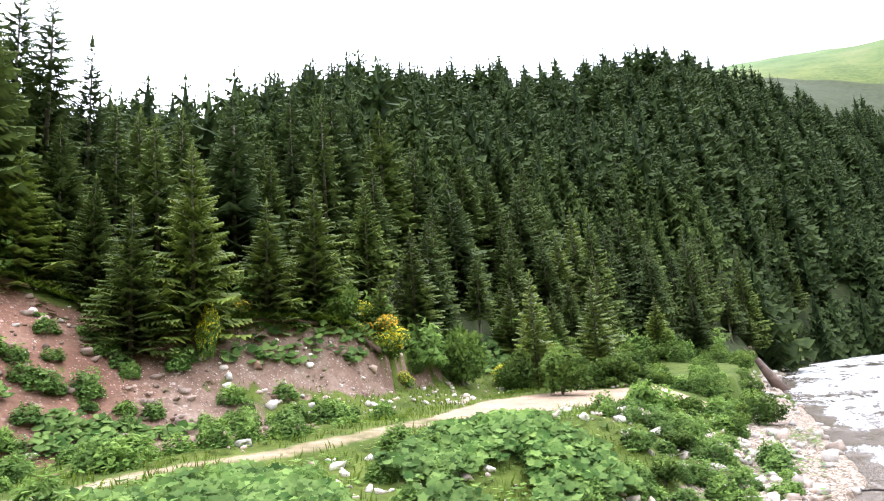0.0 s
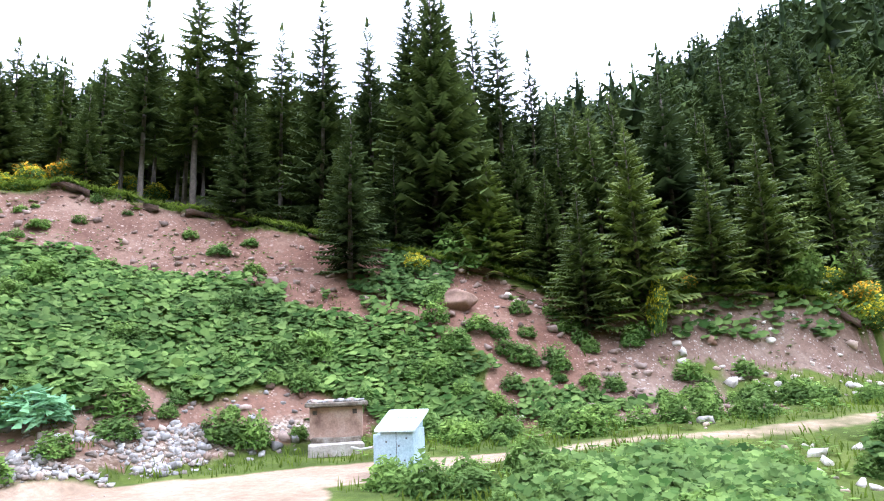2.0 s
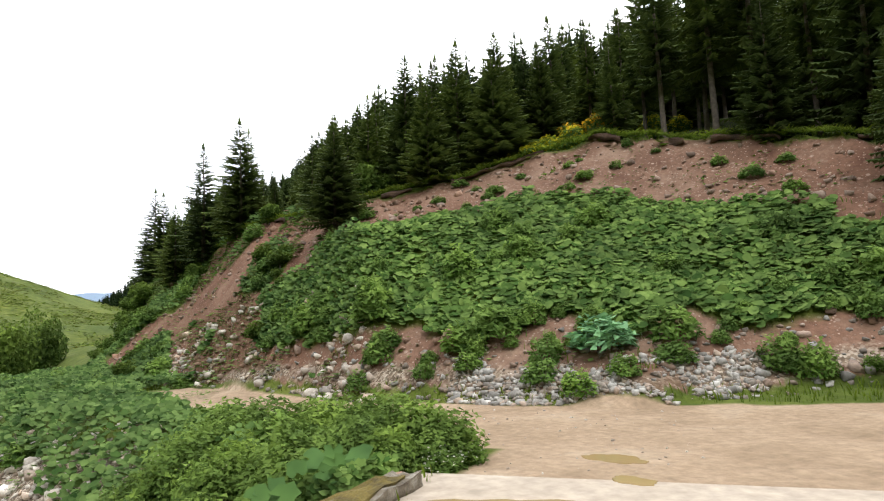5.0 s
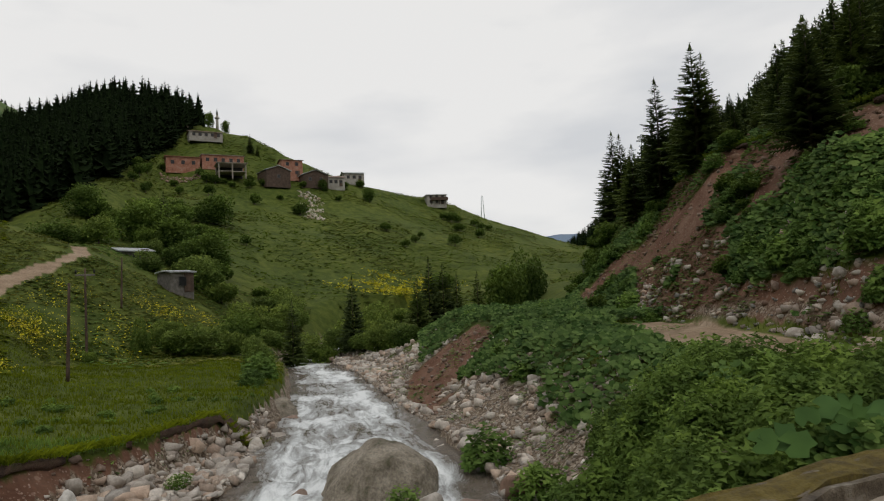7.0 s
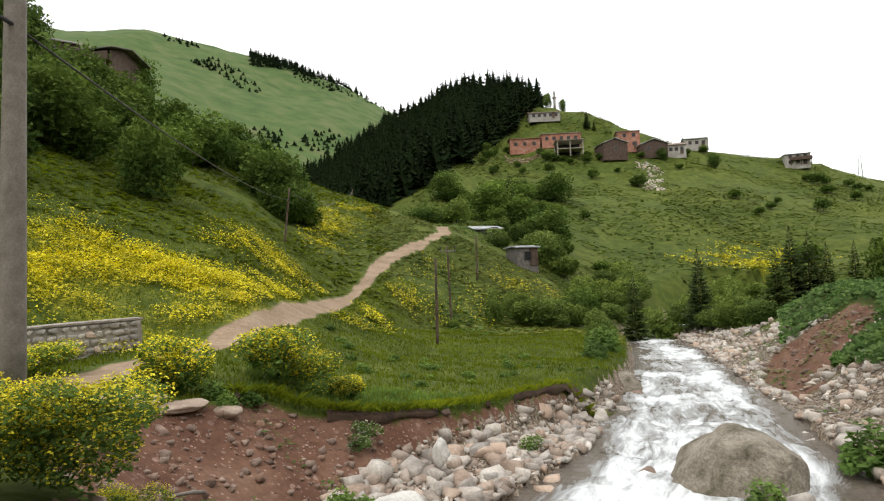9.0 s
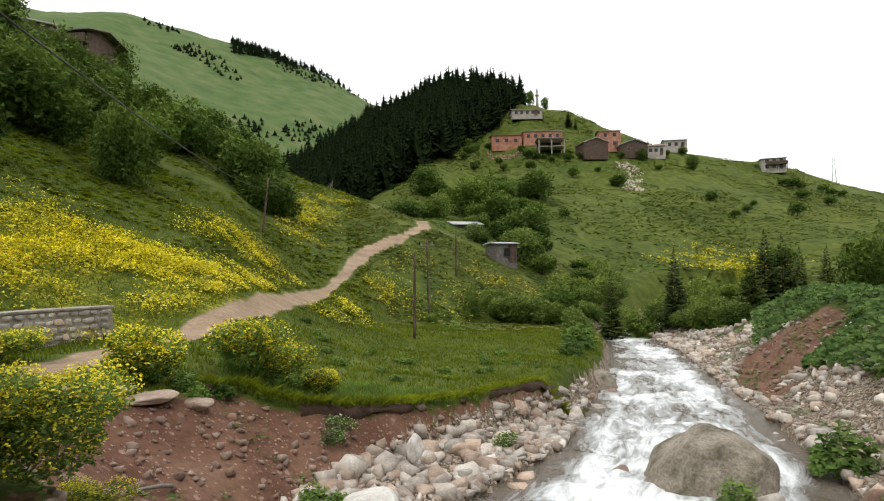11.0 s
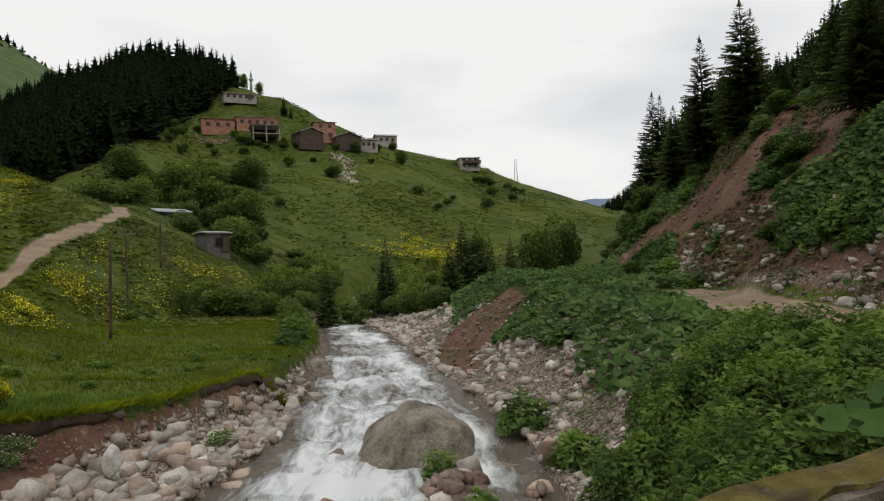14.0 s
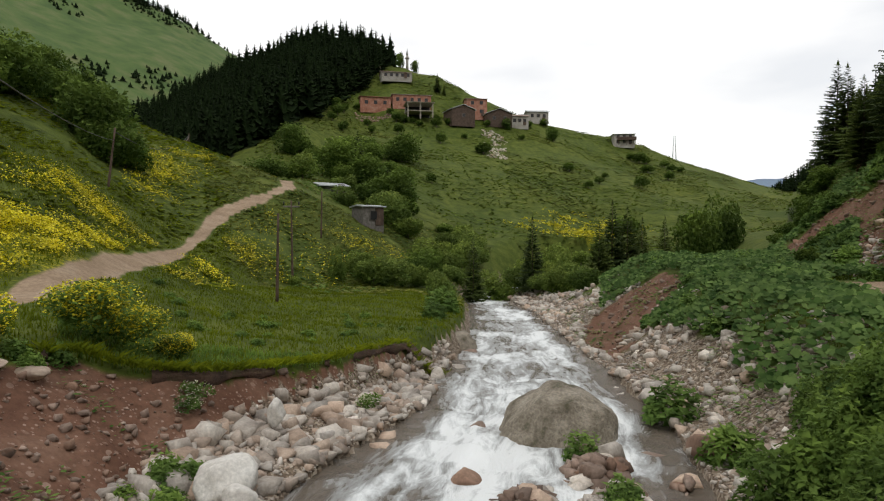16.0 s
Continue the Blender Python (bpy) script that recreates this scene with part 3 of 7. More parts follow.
    # stones heaped along the foot of the cutting
    foot = right * (az > 28) * np.clip(1 - np.abs(d - rd[2] - 0.7) / (1.1 + 0.5 * rough_noise(x, y, 2, 3, 17)), 0, 1) * (d < 40)
    stones = np.maximum(stones, 0.62 * foot)
    yellow = np.zeros_like(z)
    over = (az > 100) & (az < 178)
    uphill = along(ROAD_LEFT, x, y)[3] > 0
    field = np.clip(1.25 - np.hypot((az - 110) / 4.6, (d - 110) / 5.5), 0, 1) + 0.4 * np.clip(1.2 - np.hypot((az - 106.5) / 6, (d - 121) / 10), 0, 1) + uphill * np.clip(1.25 - np.hypot((az - 157) / 15, (d - 26.5) / 6.5), 0, 1) + 0.8 * uphill * np.clip(1.2 - np.hypot((az - 148) / 6, (d - 35) / 8), 0, 1) + 0.9 * np.clip(1.2 - np.hypot((az - 142.5 + 0.13 * (d - 64)) / 2.6, (d - 64) / 15), 0, 1) + 0.6 * np.clip(1.2 - np.hypot((az - 126.5) / 3.2, (d - 61) / 6), 0, 1) + 0.3 * np.clip(1.1 - np.hypot((az - 136) / 3, (d - 46) / 5), 0, 1) + 0.35 * np.clip(1.2 - np.hypot((az - 141) / 4, (d - 35) / 4), 0, 1) + 0.22 * np.clip(1.2 - np.hypot((az - 132) / 6, (d - 54) / 8), 0, 1) 
    yellow = np.clip(field, 0, 0.7) * over * np.clip(0.75 + 0.9 * rough_noise(x, y, 5, 3, 19), 0, 1.2)
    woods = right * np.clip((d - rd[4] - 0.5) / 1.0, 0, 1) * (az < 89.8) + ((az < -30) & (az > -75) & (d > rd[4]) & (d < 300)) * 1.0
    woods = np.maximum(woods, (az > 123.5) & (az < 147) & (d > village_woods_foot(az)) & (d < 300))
    # ground under the last trees of the spur, in the same shaded floor tone
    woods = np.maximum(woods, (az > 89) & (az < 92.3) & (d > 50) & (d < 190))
    # relief
    calm = 1 - 0.85 * np.clip(road * 1.5, 0, 1)
    z = z + calm * (0.05 * rough_noise(x, y, 0.6, 3, 23) + 0.22 * rough_noise(x, y, 3.5, 3, 29) * np.clip((d - 7) / 10, 0, 1))
    z = z + np.clip((d - 50) / 150, 0, 1) * 2.2 * rough_noise(x, y, 28, 4, 31) + np.clip((d - 250) / 500, 0, 1) * 14 * rough_noise(x, y, 130, 5, 37)
    z = z + np.clip(bare, 0, 1) * 0.3 * rough_noise(x, y, 1.1, 4, 41) + np.clip(red, 0, 1) * 0.14 * rough_noise(x, y, 0.8, 3, 47) * np.clip((d - 9) / 3, 0, 1)
    # the lip of turf overhangs the bare earth a little
    lip = right * np.clip(1 - np.abs(d - rd[4] - 0.25) / 0.5, 0, 1) * (az > -14) * (az < 90)
    z = z + 0.4 * lip
    # wheel ruts and hollows of the road
    z = z - 0.06 * road * (0.5 + 0.5 * rough_noise(x, y, 1.3, 3, 43))
    alpine = np.clip((d - 300) / 120, 0, 1)
    return z, road, red, stones, yellow, woods, alpine


def ground_sheet():
    inside = np.arange(-64, 180, 0.44)
    cols = np.concatenate([inside, np.arange(180, 296, 4.0)])
    dist = [1.2]
    while dist[-1] < 4200:
        g = 1.0185 if dist[-1] < 60 else 1.022 if dist[-1] < 300 else 1.07
        dist.append(dist[-1] * g)
    dist = np.array(dist)
    A, D = np.meshgrid(np.radians(cols), dist)
    X, Y = -np.sin(A) * D, np.cos(A) * D
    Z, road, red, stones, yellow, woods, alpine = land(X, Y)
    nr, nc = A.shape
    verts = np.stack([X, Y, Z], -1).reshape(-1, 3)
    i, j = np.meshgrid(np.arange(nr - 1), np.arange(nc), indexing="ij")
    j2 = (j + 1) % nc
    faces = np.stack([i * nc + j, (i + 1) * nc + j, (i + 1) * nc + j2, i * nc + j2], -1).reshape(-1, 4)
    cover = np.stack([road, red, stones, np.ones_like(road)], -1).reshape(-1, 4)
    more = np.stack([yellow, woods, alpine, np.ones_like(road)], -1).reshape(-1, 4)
    return verts, faces, cover, more


def sheet_object(name, verts, faces, cover, more, label, category):
    used, idx = np.unique(faces, return_inverse=True)
    me = bpy.data.meshes.new(name)
    v, f = verts[used], idx.reshape(faces.shape)
    me.vertices.add(len(v))
    me.vertices.foreach_set("co", v.ravel().astype(np.float32))
    me.loops.add(f.size)
    me.loops.foreach_set("vertex_index", f.ravel().astype(np.int32))
    me.polygons.add(len(f))
    me.polygons.foreach_set("loop_start", np.arange(0, f.size, 4, dtype=np.int32))
    me.polygons.foreach_set("use_smooth", np.ones(len(f), bool))
    for key, data in (("cover", cover), ("cover_more", more)):
        at = me.attributes.new(key, "FLOAT_COLOR", "POINT")
        at.data.foreach_set("color", data[used].ravel().astype(np.float32))
    # share of painted haze, rising from 1300 m outwards
    at = me.attributes.new("far_haze", "FLOAT", "POINT")
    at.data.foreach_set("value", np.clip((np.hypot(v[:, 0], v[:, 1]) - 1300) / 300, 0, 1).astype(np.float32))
    at = me.attributes.new("deep_soil", "FLOAT", "POINT")
    at.data.foreach_set("value", np.interp(np.degrees(np.arctan2(-v[:, 0], v[:, 1])), [4, 10, 30, 44, 60, 76, 79], [0, 0.55, 0.55, 0.35, 0.35, 0.5, 0.6]).astype(np.float32))
    me.update(calc_edges=True)
    me.validate()
    me.materials.append(GROUND)
    return tagged(new(name, me), label, category, kind="structure")


verts, faces, cover, more = ground_sheet()
face_cover = cover[faces].mean(1)
kind_of = np.where(face_cover[:, 0] > 0.5, 1, np.where(face_cover[:, 1] > 0.5, 2, np.where(face_cover[:, 2] > 0.5, 3, 0)))
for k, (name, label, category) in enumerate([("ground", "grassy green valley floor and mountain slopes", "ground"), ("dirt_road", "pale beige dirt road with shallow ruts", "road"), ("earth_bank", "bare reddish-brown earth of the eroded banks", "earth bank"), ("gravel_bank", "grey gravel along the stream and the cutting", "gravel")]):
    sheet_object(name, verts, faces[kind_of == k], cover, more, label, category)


def height(x, y):
    return land(np.atleast_1d(x), np.atleast_1d(y))[0]


def stream_sheet():
    pts = np.array([p[:2] for p in STREAM], float)
    wid = np.array([p[2] for p in STREAM], float)
    seg = np.hypot(*np.diff(pts, axis=0).T)
    run = np.concatenate([[0], np.cumsum(seg)])
    s = np.concatenate([np.arange(0, BRIDGE_WAY - 45, 1.0), np.arange(BRIDGE_WAY - 45, BRIDGE_WAY + 75, 0.16), np.arange(BRIDGE_WAY + 75, run[-1], 2.0)])
    px, py, pw = [np.interp(s, run, a) for a in (pts[:, 0], pts[:, 1], wid)]
    tx, ty = np.gradient(px), np.gradient(py)
    n = np.hypot(tx, ty)
    tx, ty = tx / n, ty / n
    across = np.linspace(-1.25, 1.25, 40)
    X = px[:, None] - ty[:, None] * across * pw[:, None]
    Y = py[:, None] + tx[:, None] * across * pw[:, None]
    e, w, way, side = along(STREAM, X, Y)
    S = np.repeat(s[:, None], len(across), 1)
    U = across[None, :] * pw[:, None]
    near = np.exp(-((S - BRIDGE_WAY - 10) / 45) ** 2)
    wave = 0.17 * rough_noise(S * 0.55, U * 1.3, 1.0, 4, 51) + 0.06 * rough_noise(S, U * 1.5, 0.35, 3, 53)
    Z = water_level(S) + wave * (0.4 + 0.6 * near)
    foam = 0.10 * np.clip(1.0 - np.abs(across[None, :]) * 1.15, -0.6, 1) + 0.22 * rough_noise(S * 0.4, U, 1.6, 3, 57) + 0.1 * (np.sin(S * 0.9 + 2 * rough_noise(S, U, 4, 2, 59)) > 0.6)
    foam = foam - 0.2 * np.clip((np.abs(across[None, :]) - 0.7) / 0.2, 0, 1) + 0.07 * np.clip((BRIDGE_WAY - 5 - S) / 10, 0, 1) + 0.1 * (S > BRIDGE_WAY) + 0.1 * np.exp(-((S - BRIDGE_WAY - 9) / 8) ** 2) * (np.abs(U) < 2.2)
    nr, nc = X.shape
    i, j = np.meshgrid(np.arange(nr - 1), np.arange(nc - 1), indexing="ij")
    f = np.stack([i * nc + j, i * nc + j + 1, (i + 1) * nc + j + 1, (i + 1) * nc + j], -1).reshape(-1, 4)[:, ::-1]
    me = bpy.data.meshes.new("stream_water")
    me.from_pydata(np.stack([X, Y, Z], -1).reshape(-1, 3).tolist(), [], f.tolist())
    me.polygons.foreach_set("use_smooth", np.ones(len(f), bool))
    at = me.attributes.new("flow", "FLOAT_VECTOR", "POINT")
    at.data.foreach_set("vector", np.stack([S, U, np.zeros_like(S)], -1).ravel().astype(np.float32))
    at = me.attributes.new("foam", "FLOAT", "POINT")
    at.data.foreach_set("value", foam.ravel().astype(np.float32))
    me.materials.append(WATER)
    return tagged(new("water", me), "white foaming mountain stream over a stony bed", "stream", kind="structure")


stream_sheet()

# ---- woods ----
def soup(name, verts, faces, material, tip=None, smooth=False):
    """A mesh from arrays: verts (n, 3), faces (m, 3 or 4)."""
    me = bpy.data.meshes.new(name)
    verts, faces = np.asarray(verts, np.float32), np.asarray(faces, np.int32)
    me.vertices.add(len(verts))
    me.vertices.foreach_set("co", verts.ravel())
    me.loops.add(faces.size)
    me.loops.foreach_set("vertex_index", faces.ravel())
    me.polygons.add(len(faces))
    me.polygons.foreach_set("loop_start", np.arange(0, faces.size, faces.shape[1], dtype=np.int32))
    if smooth:
        me.polygons.foreach_set("use_smooth", np.ones(len(faces), bool))
    if tip is not None:
        at = me.attributes.new("tip", "FLOAT", "POINT")
        at.data.foreach_set("value", np.asarray(tip, np.float32))
    me.update(calc_edges=True)
    me.materials.append(material)
    return me


def spruce_crown(rng, levels, around, twigs, low=0.1, slim=0.24, ragged=0.25, hang=(0.35, 0.8), fan=0.42):
    """Needle sprays of a spruce of height 1: drooping branches in whorls, each with a row of twigs; triangles and their tip values."""
    tri, tip = [], []
    for k in range(levels):
        f = (k + 0.5) / levels
        h = low + (1 - low) * f ** 0.92
        reach = slim * 1.06 * (1 - h) ** 0.96 * (1.0 if h > low + 0.12 else 0.8) + 0.006
        count = max(3, round(around * (0.55 + 0.45 * (1 - f))))
        turn = rng.uniform(0, 6.28)
        for b in range(count):
            a = turn + 6.283 * (b + rng.uniform(-0.3, 0.3)) / count
            r = reach * rng.uniform(1 - ragged, 1 + ragged)
            hh = h + rng.uniform(-0.5, 0.5) / levels
            droop = rng.uniform(0.15, 0.4) * (1 - f) + 0.02
            rise = 0.35 * f
            out = np.array([math.cos(a), math.sin(a), 0.0])
            cross = np.array([-math.sin(a), math.cos(a), 0.0])

            def spot(s):
                return out * r * s + np.array([0, 0, hh - droop * r * s * (1.35 - 0.7 * s) + rise * r * s])

            for t in range(twigs):
                s = 0.18 + 0.82 * (t + 0.5) / twigs
                p0, p1 = spot(s - 0.5 / twigs), spot(min(1.06, s + 0.65 / twigs))
                span = r * (fan * (1.1 - s) + 0.24 * fan) * rng.uniform(0.7, 1.2)
                sag = np.array([0, 0, -span * rng.uniform(*hang)])
                for side in (-1, 1):
                    q = (p0 + p1) / 2 + cross * side * span + out * span * 0.55 + sag
                    tri.append((p0, q, p1) if side > 0 else (p0, p1, q))
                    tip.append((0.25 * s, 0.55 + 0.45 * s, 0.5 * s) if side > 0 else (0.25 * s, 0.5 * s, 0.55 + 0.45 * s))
    top = np.array([0, 0, 1.0])
    for a in (0, 2.1, 4.2):
        o = np.array([math.cos(a), math.sin(a), 0]) * 0.012
        tri.append((o + [0, 0, 0.94], np.array([-o[1], o[0], 0.94]), top))
        tip.append((0.6, 0.6, 1.0))
    return np.array(tri).reshape(-1, 3), np.array(tip).ravel()


def tapered_trunk(height_, radius, sides=7, sections=6, bend=0.01, seed=0):
    rng = random.Random(seed)
    v, f = [], []
    for k in range(sections + 1):
        h = k / sections
        r = radius * (1 - 0.93 * h) * (1.35 if k == 0 else 1)
        ox, oy = (rng.uniform(-bend, bend) * height_ * (0 < k < sections) for _ in "ab")
        v += [(ox + r * math.cos(6.283 * s / sides), oy + r * math.sin(6.283 * s / sides), h * height_ - 0.35 * (k == 0)) for s in range(sides)]
    for k in range(sections):
        for s in range(sides):
            f.append((k * sides + s, k * sides + (s + 1) % sides, (k + 1) * sides + (s + 1) % sides, (k + 1) * sides + s))
    return v, f


def part(name, mesh, parent, label="", m=None):
    ob = new(name, mesh)
    ob.parent = parent
    if m is not None:
        ob.matrix_basis = m
    return tagged(ob, label)


def spruce_kind(seed, levels, around, twigs, low, slim, crown_material=None, fan=0.42):
    rng = random.Random(seed)
    v, tip = spruce_crown(rng, levels, around, twigs, low, slim, fan=fan)
    crown = soup("spruce_crown", v, np.arange(len(v)).reshape(-1, 3), crown_material or NEEDLES, tip)
    tv, tf = tapered_trunk(0.97, 0.014, 6, 5, 0.004, seed)
    return crown, soup("spruce_trunk", tv, tf, BARK, smooth=True)


YOUNG = [spruce_kind(16, 30, 12, 8, 0.03, 0.27, NEEDLES_YOUNG, 0.3), spruce_kind(17, 28, 12, 8, 0.03, 0.25, NEEDLES_YOUNG, 0.3)]
FINE = [spruce_kind(21, 30, 12, 8, 0.04, 0.25, None, 0.3), spruce_kind(22, 32, 12, 8, 0.04, 0.21, None, 0.3), spruce_kind(23, 30, 12, 8, 0.08, 0.28, None, 0.3), spruce_kind(24, 28, 10, 7, 0.28, 0.19, None, 0.3), spruce_kind(25, 34, 11, 7, 0.05, 0.18, None, 0.3), spruce_kind(26, 48, 13, 7, 0.04, 0.22, None, 0.28)]
KINDS = [spruce_kind(11, 26, 10, 4, 0.04, 0.25), spruce_kind(12, 28, 10, 4, 0.04, 0.21), spruce_kind(13, 24, 10, 4, 0.08, 0.28), spruce_kind(14, 22, 9, 4, 0.28, 0.19), spruce_kind(15, 30, 9, 4, 0.05, 0.18)]


def spruce(x, y, tall, kind, wide=1.0, lean=0.0, label="dark green spruce rooted in the forest edge", z=None, group="spruces at the forest edge"):
    crown, trunk = kind
    ob = new("spruce")
    ob.matrix_basis = Matrix.LocRotScale((x, y, (float(height(x, y)[0]) if z is None else z) - 0.05), Euler((radians(lean), radians(-lean * 0.5), random.uniform(0, 6.28))), (tall * wide, tall * wide, tall))
    part("trunk", trunk, ob)
    part("crown", crown, ob)
    return tagged(ob, label, "tree", group)


RNG = random.Random(5)


def lines_at(az, lists):
    return [float(np.interp(az, BEARINGS[:-1], c, period=360)) for c in lists]


# the first rows above the cutting
taken = []


def clear_of(x, y, gap):
    if all((x - a) ** 2 + (y - b) ** 2 > (gap * 0.5 + g * 0.5) ** 2 for a, b, g in taken):
        taken.append((x, y, gap))
        return True
    return False


more_spots = []


def tall_limit(az, d):
    """Highest tree that the skyline of the edge lets stand."""
    sky = np.interp(az, [-50, -12, 0, 5, 13, 17, 45, 52, 62, 68, 73, 75, 79, 84, 88, 91], [0.46, 0.5, 0.5, 0.45, 0.45, 0.58, 0.57, 0.5, 0.475, 0.45, 0.37, 0.35, 0.265, 0.25, 0.2, 0.12])
    return 1.6 + sky * d


def edge_woods():
    n = 0
    for tries in range(16000):
        az = RNG.uniform(-46, 88.2)
        d_lip = lines_at(az, (R4[0],))[0]
        deep = RNG.random() ** 1.2
        d = d_lip + 0.7 + deep * 30
        x, y = at_bearing(az, d)
        tall = RNG.uniform(6.0, 10.5) * (0.7 if deep < 0.06 else 1.0)
        if (38 < az < 48 or 50 < az < 60) and d < d_lip + 2.6:
            continue
        if not clear_of(x, y, 1.5 + 0.02 * d):
            continue
        z = float(height(x, y)[0])
        tall = min(tall, tall_limit(az, d) * RNG.uniform(0.93, 1.0) - z)
        if tall < 2.5:
            continue
        if n < 262 and deep < 0.5:
            kind = KINDS[3] if 38 < az < 52 and deep < 0.4 and RNG.random() < 0.6 else RNG.choice(YOUNG) if RNG.random() < (0.4 if az < 16 and deep < 0.1 else 0.05) else RNG.choice(FINE if deep < 0.07 else KINDS)
            spruce(x, y, tall, kind, RNG.uniform(0.9, 1.25) * (1.25 if tall < 6 else 1.0), RNG.uniform(-2, 2), z=z)
            n += 1
        else:
            more_spots.append((x, y, z - 0.1, tall, RNG.uniform(0.95, 1.3), RNG.uniform(0, 6.28)))


# spruces that stand out at the lip of the cutting: bearing, distance, height, shape
for az, d, tall, k, wide, label in [(3.4, 23.6, 7.2, 0, 0.95, "broad young spruce with light tips at the cutting's lip"), (8.0, 22.8, 5.2, 1, 1.2, "small bright green spruce leaning out at the lip"), (-2.5, 25.4, 5.0, 1, 1.25, "young green spruce at the forest edge"), (-6.5, 26.8, 6.2, 0, 1.1, "full green spruce at the forest edge"),
                                   (-12.2, 28.0, 2.9, 1, 1.2, "little spruce among yellow azaleas"), (28.5, 22.6, 6.6, 4, 1.15, "slender dark spruce rooted in the bare cutting"), (-25.2, 33, 6.0, 3, 0.9, "thin pale spruce with sparse twigs"), (-30.5, 38, 6.0, 1, 1.0, "young spruce in front of the wood"),
                                   (75.0, 27.6, 4.8, 2, 1.3, "bushy dark spruce overhanging the cutting"), (89.6, 56.0, 7.6, 4, 1.3, "slender dark spruce on the end of the spur"), (85.8, 43.5, 8.0, 4, 1.3, "tall dark spruce on the spur"), (82.8, 39.5, 7.4, 1, 1.3, "tall dark spruce on the spur"), (82.2, 40.5, 6.6, 4, 1.2, "dark spruce on the spur"), (88.0, 46.0, 5.5, 2, 1.1, "dark spruce on the spur"),
                                   (45.9, 29.2, 10.0, 3, 0.95, "tall spruce with a bare lower trunk"), (41.7, 29.6, 12.3, 3, 0.95, "tall spruce with a bare lower trunk"), (38.7, 29.2, 12.4, 3, 1.0, "tall spruce with a bare lower trunk"), (20.7, 26.5, 13.8, 5, 1.0, "tallest dark spruce at the forest edge"), (22.8, 27.5, 12.6, 5, 0.85, "tall dark spruce behind the edge"), (18.9, 28.0, 13.0, 5, 0.9, "tall dark spruce behind the edge"), (30.9, 27.2, 11.6, 1, 0.85, "tall dark spruce at the forest edge"),
                                   (34.6, 28.2, 10.0, 3, 0.9, "tall dark spruce at the forest edge"), (26.3, 29.0, 11.6, 4, 0.9, "tall slender spruce at the forest edge"), (14.5, 29.5, 12.8, 3, 0.9, "tall slender spruce at the forest edge"), (11.5, 31.0, 11.4, 4, 0.9, "tall slender spruce at the forest edge"), (16.6, 31.0, 13.4, 4, 0.9, "tall slender spruce behind the edge"), (74.8, 30.5, 4.6, 1, 1.2, "dark spruce at the lip of the cutting"), (71.9, 31, 5.6, 4, 1.2, "dark spruce at the lip of the cutting"), (68.4, 31, 7.3, 1, 1.2, "tall dark spruce at the lip of the cutting"), (66.0, 32, 6.8, 4, 1.2, "dark spruce at the lip of the cutting"), (63.8, 31.5, 7.6, 1, 1.2, "tall dark spruce at the lip of the cutting"), (59.9, 33, 7.7, 2, 1.0, "broad dark spruce behind the azaleas"), (57.5, 34, 7.0, 1, 1.1, "dark spruce behind the azaleas"), (55.0, 33, 7.6, 4, 1.2, "dark spruce behind the azaleas"), (76.8, 34, 4.6, 4, 1.2, "slender dark spruce on the spur"),
                                   (90.2, 57.5, 6.0, 4, 1.3, "slender dark spruce on the end of the spur"), (88.9, 55.0, 6.6, 4, 1.3, "slender dark spruce on the end of the spur")]:
    x, y = at_bearing(az, d)
    taken.append((x, y, 2.0))
    spruce(x, y, tall, YOUNG[k % 2] if "young" in label or "green" in label or "little" in label or "pale" in label else FINE[k], wide, RNG.uniform(-1, 1), label)
# room for the young spruces at the lip
taken.extend([(*at_bearing(-8.5, 28.5), 3.0), (*at_bearing(-5.5, 29.5), 2.5), (*at_bearing(0.5, 27.0), 2.0)])
edge_woods()


def woods_stuff(name, spots, label, levels=9, around=7, material=None, twigs=1, slim=0.2, heart=0.36):
    """Far woods: many small spruces in one mesh."""
    shapes = []
    for s in range(4):
        rng = random.Random(70 + s)
        v, tip = spruce_crown(rng, levels, around, twigs, 0.05, slim + 0.02 * s, 0.25, (0.8, 1.5))
        # added inner cone without tip colour, standing in for shade inside the crown
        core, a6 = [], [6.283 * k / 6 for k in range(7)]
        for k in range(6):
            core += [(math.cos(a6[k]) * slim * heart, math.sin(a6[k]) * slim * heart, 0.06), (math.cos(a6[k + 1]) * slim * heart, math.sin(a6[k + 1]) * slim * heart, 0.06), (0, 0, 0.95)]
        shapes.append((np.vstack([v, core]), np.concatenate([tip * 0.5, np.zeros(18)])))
    vs, ts = [], []
    for x, y, z, tall, wide, turn in spots:
        v, tip = shapes[RNG.randrange(4)]
        c, s = math.cos(turn), math.sin(turn)
        vs.append(np.stack([(v[:, 0] * c - v[:, 1] * s) * tall * wide + x, (v[:, 0] * s + v[:, 1] * c) * tall * wide + y, v[:, 2] * tall + z], -1))
        ts.append(tip)
    v = np.concatenate(vs)
    me = soup(name, v, np.arange(len(v)).reshape(-1, 3), material or NEEDLES, np.concatenate(ts))
    return tagged(new(name, me), label, "forest", kind="stuff")


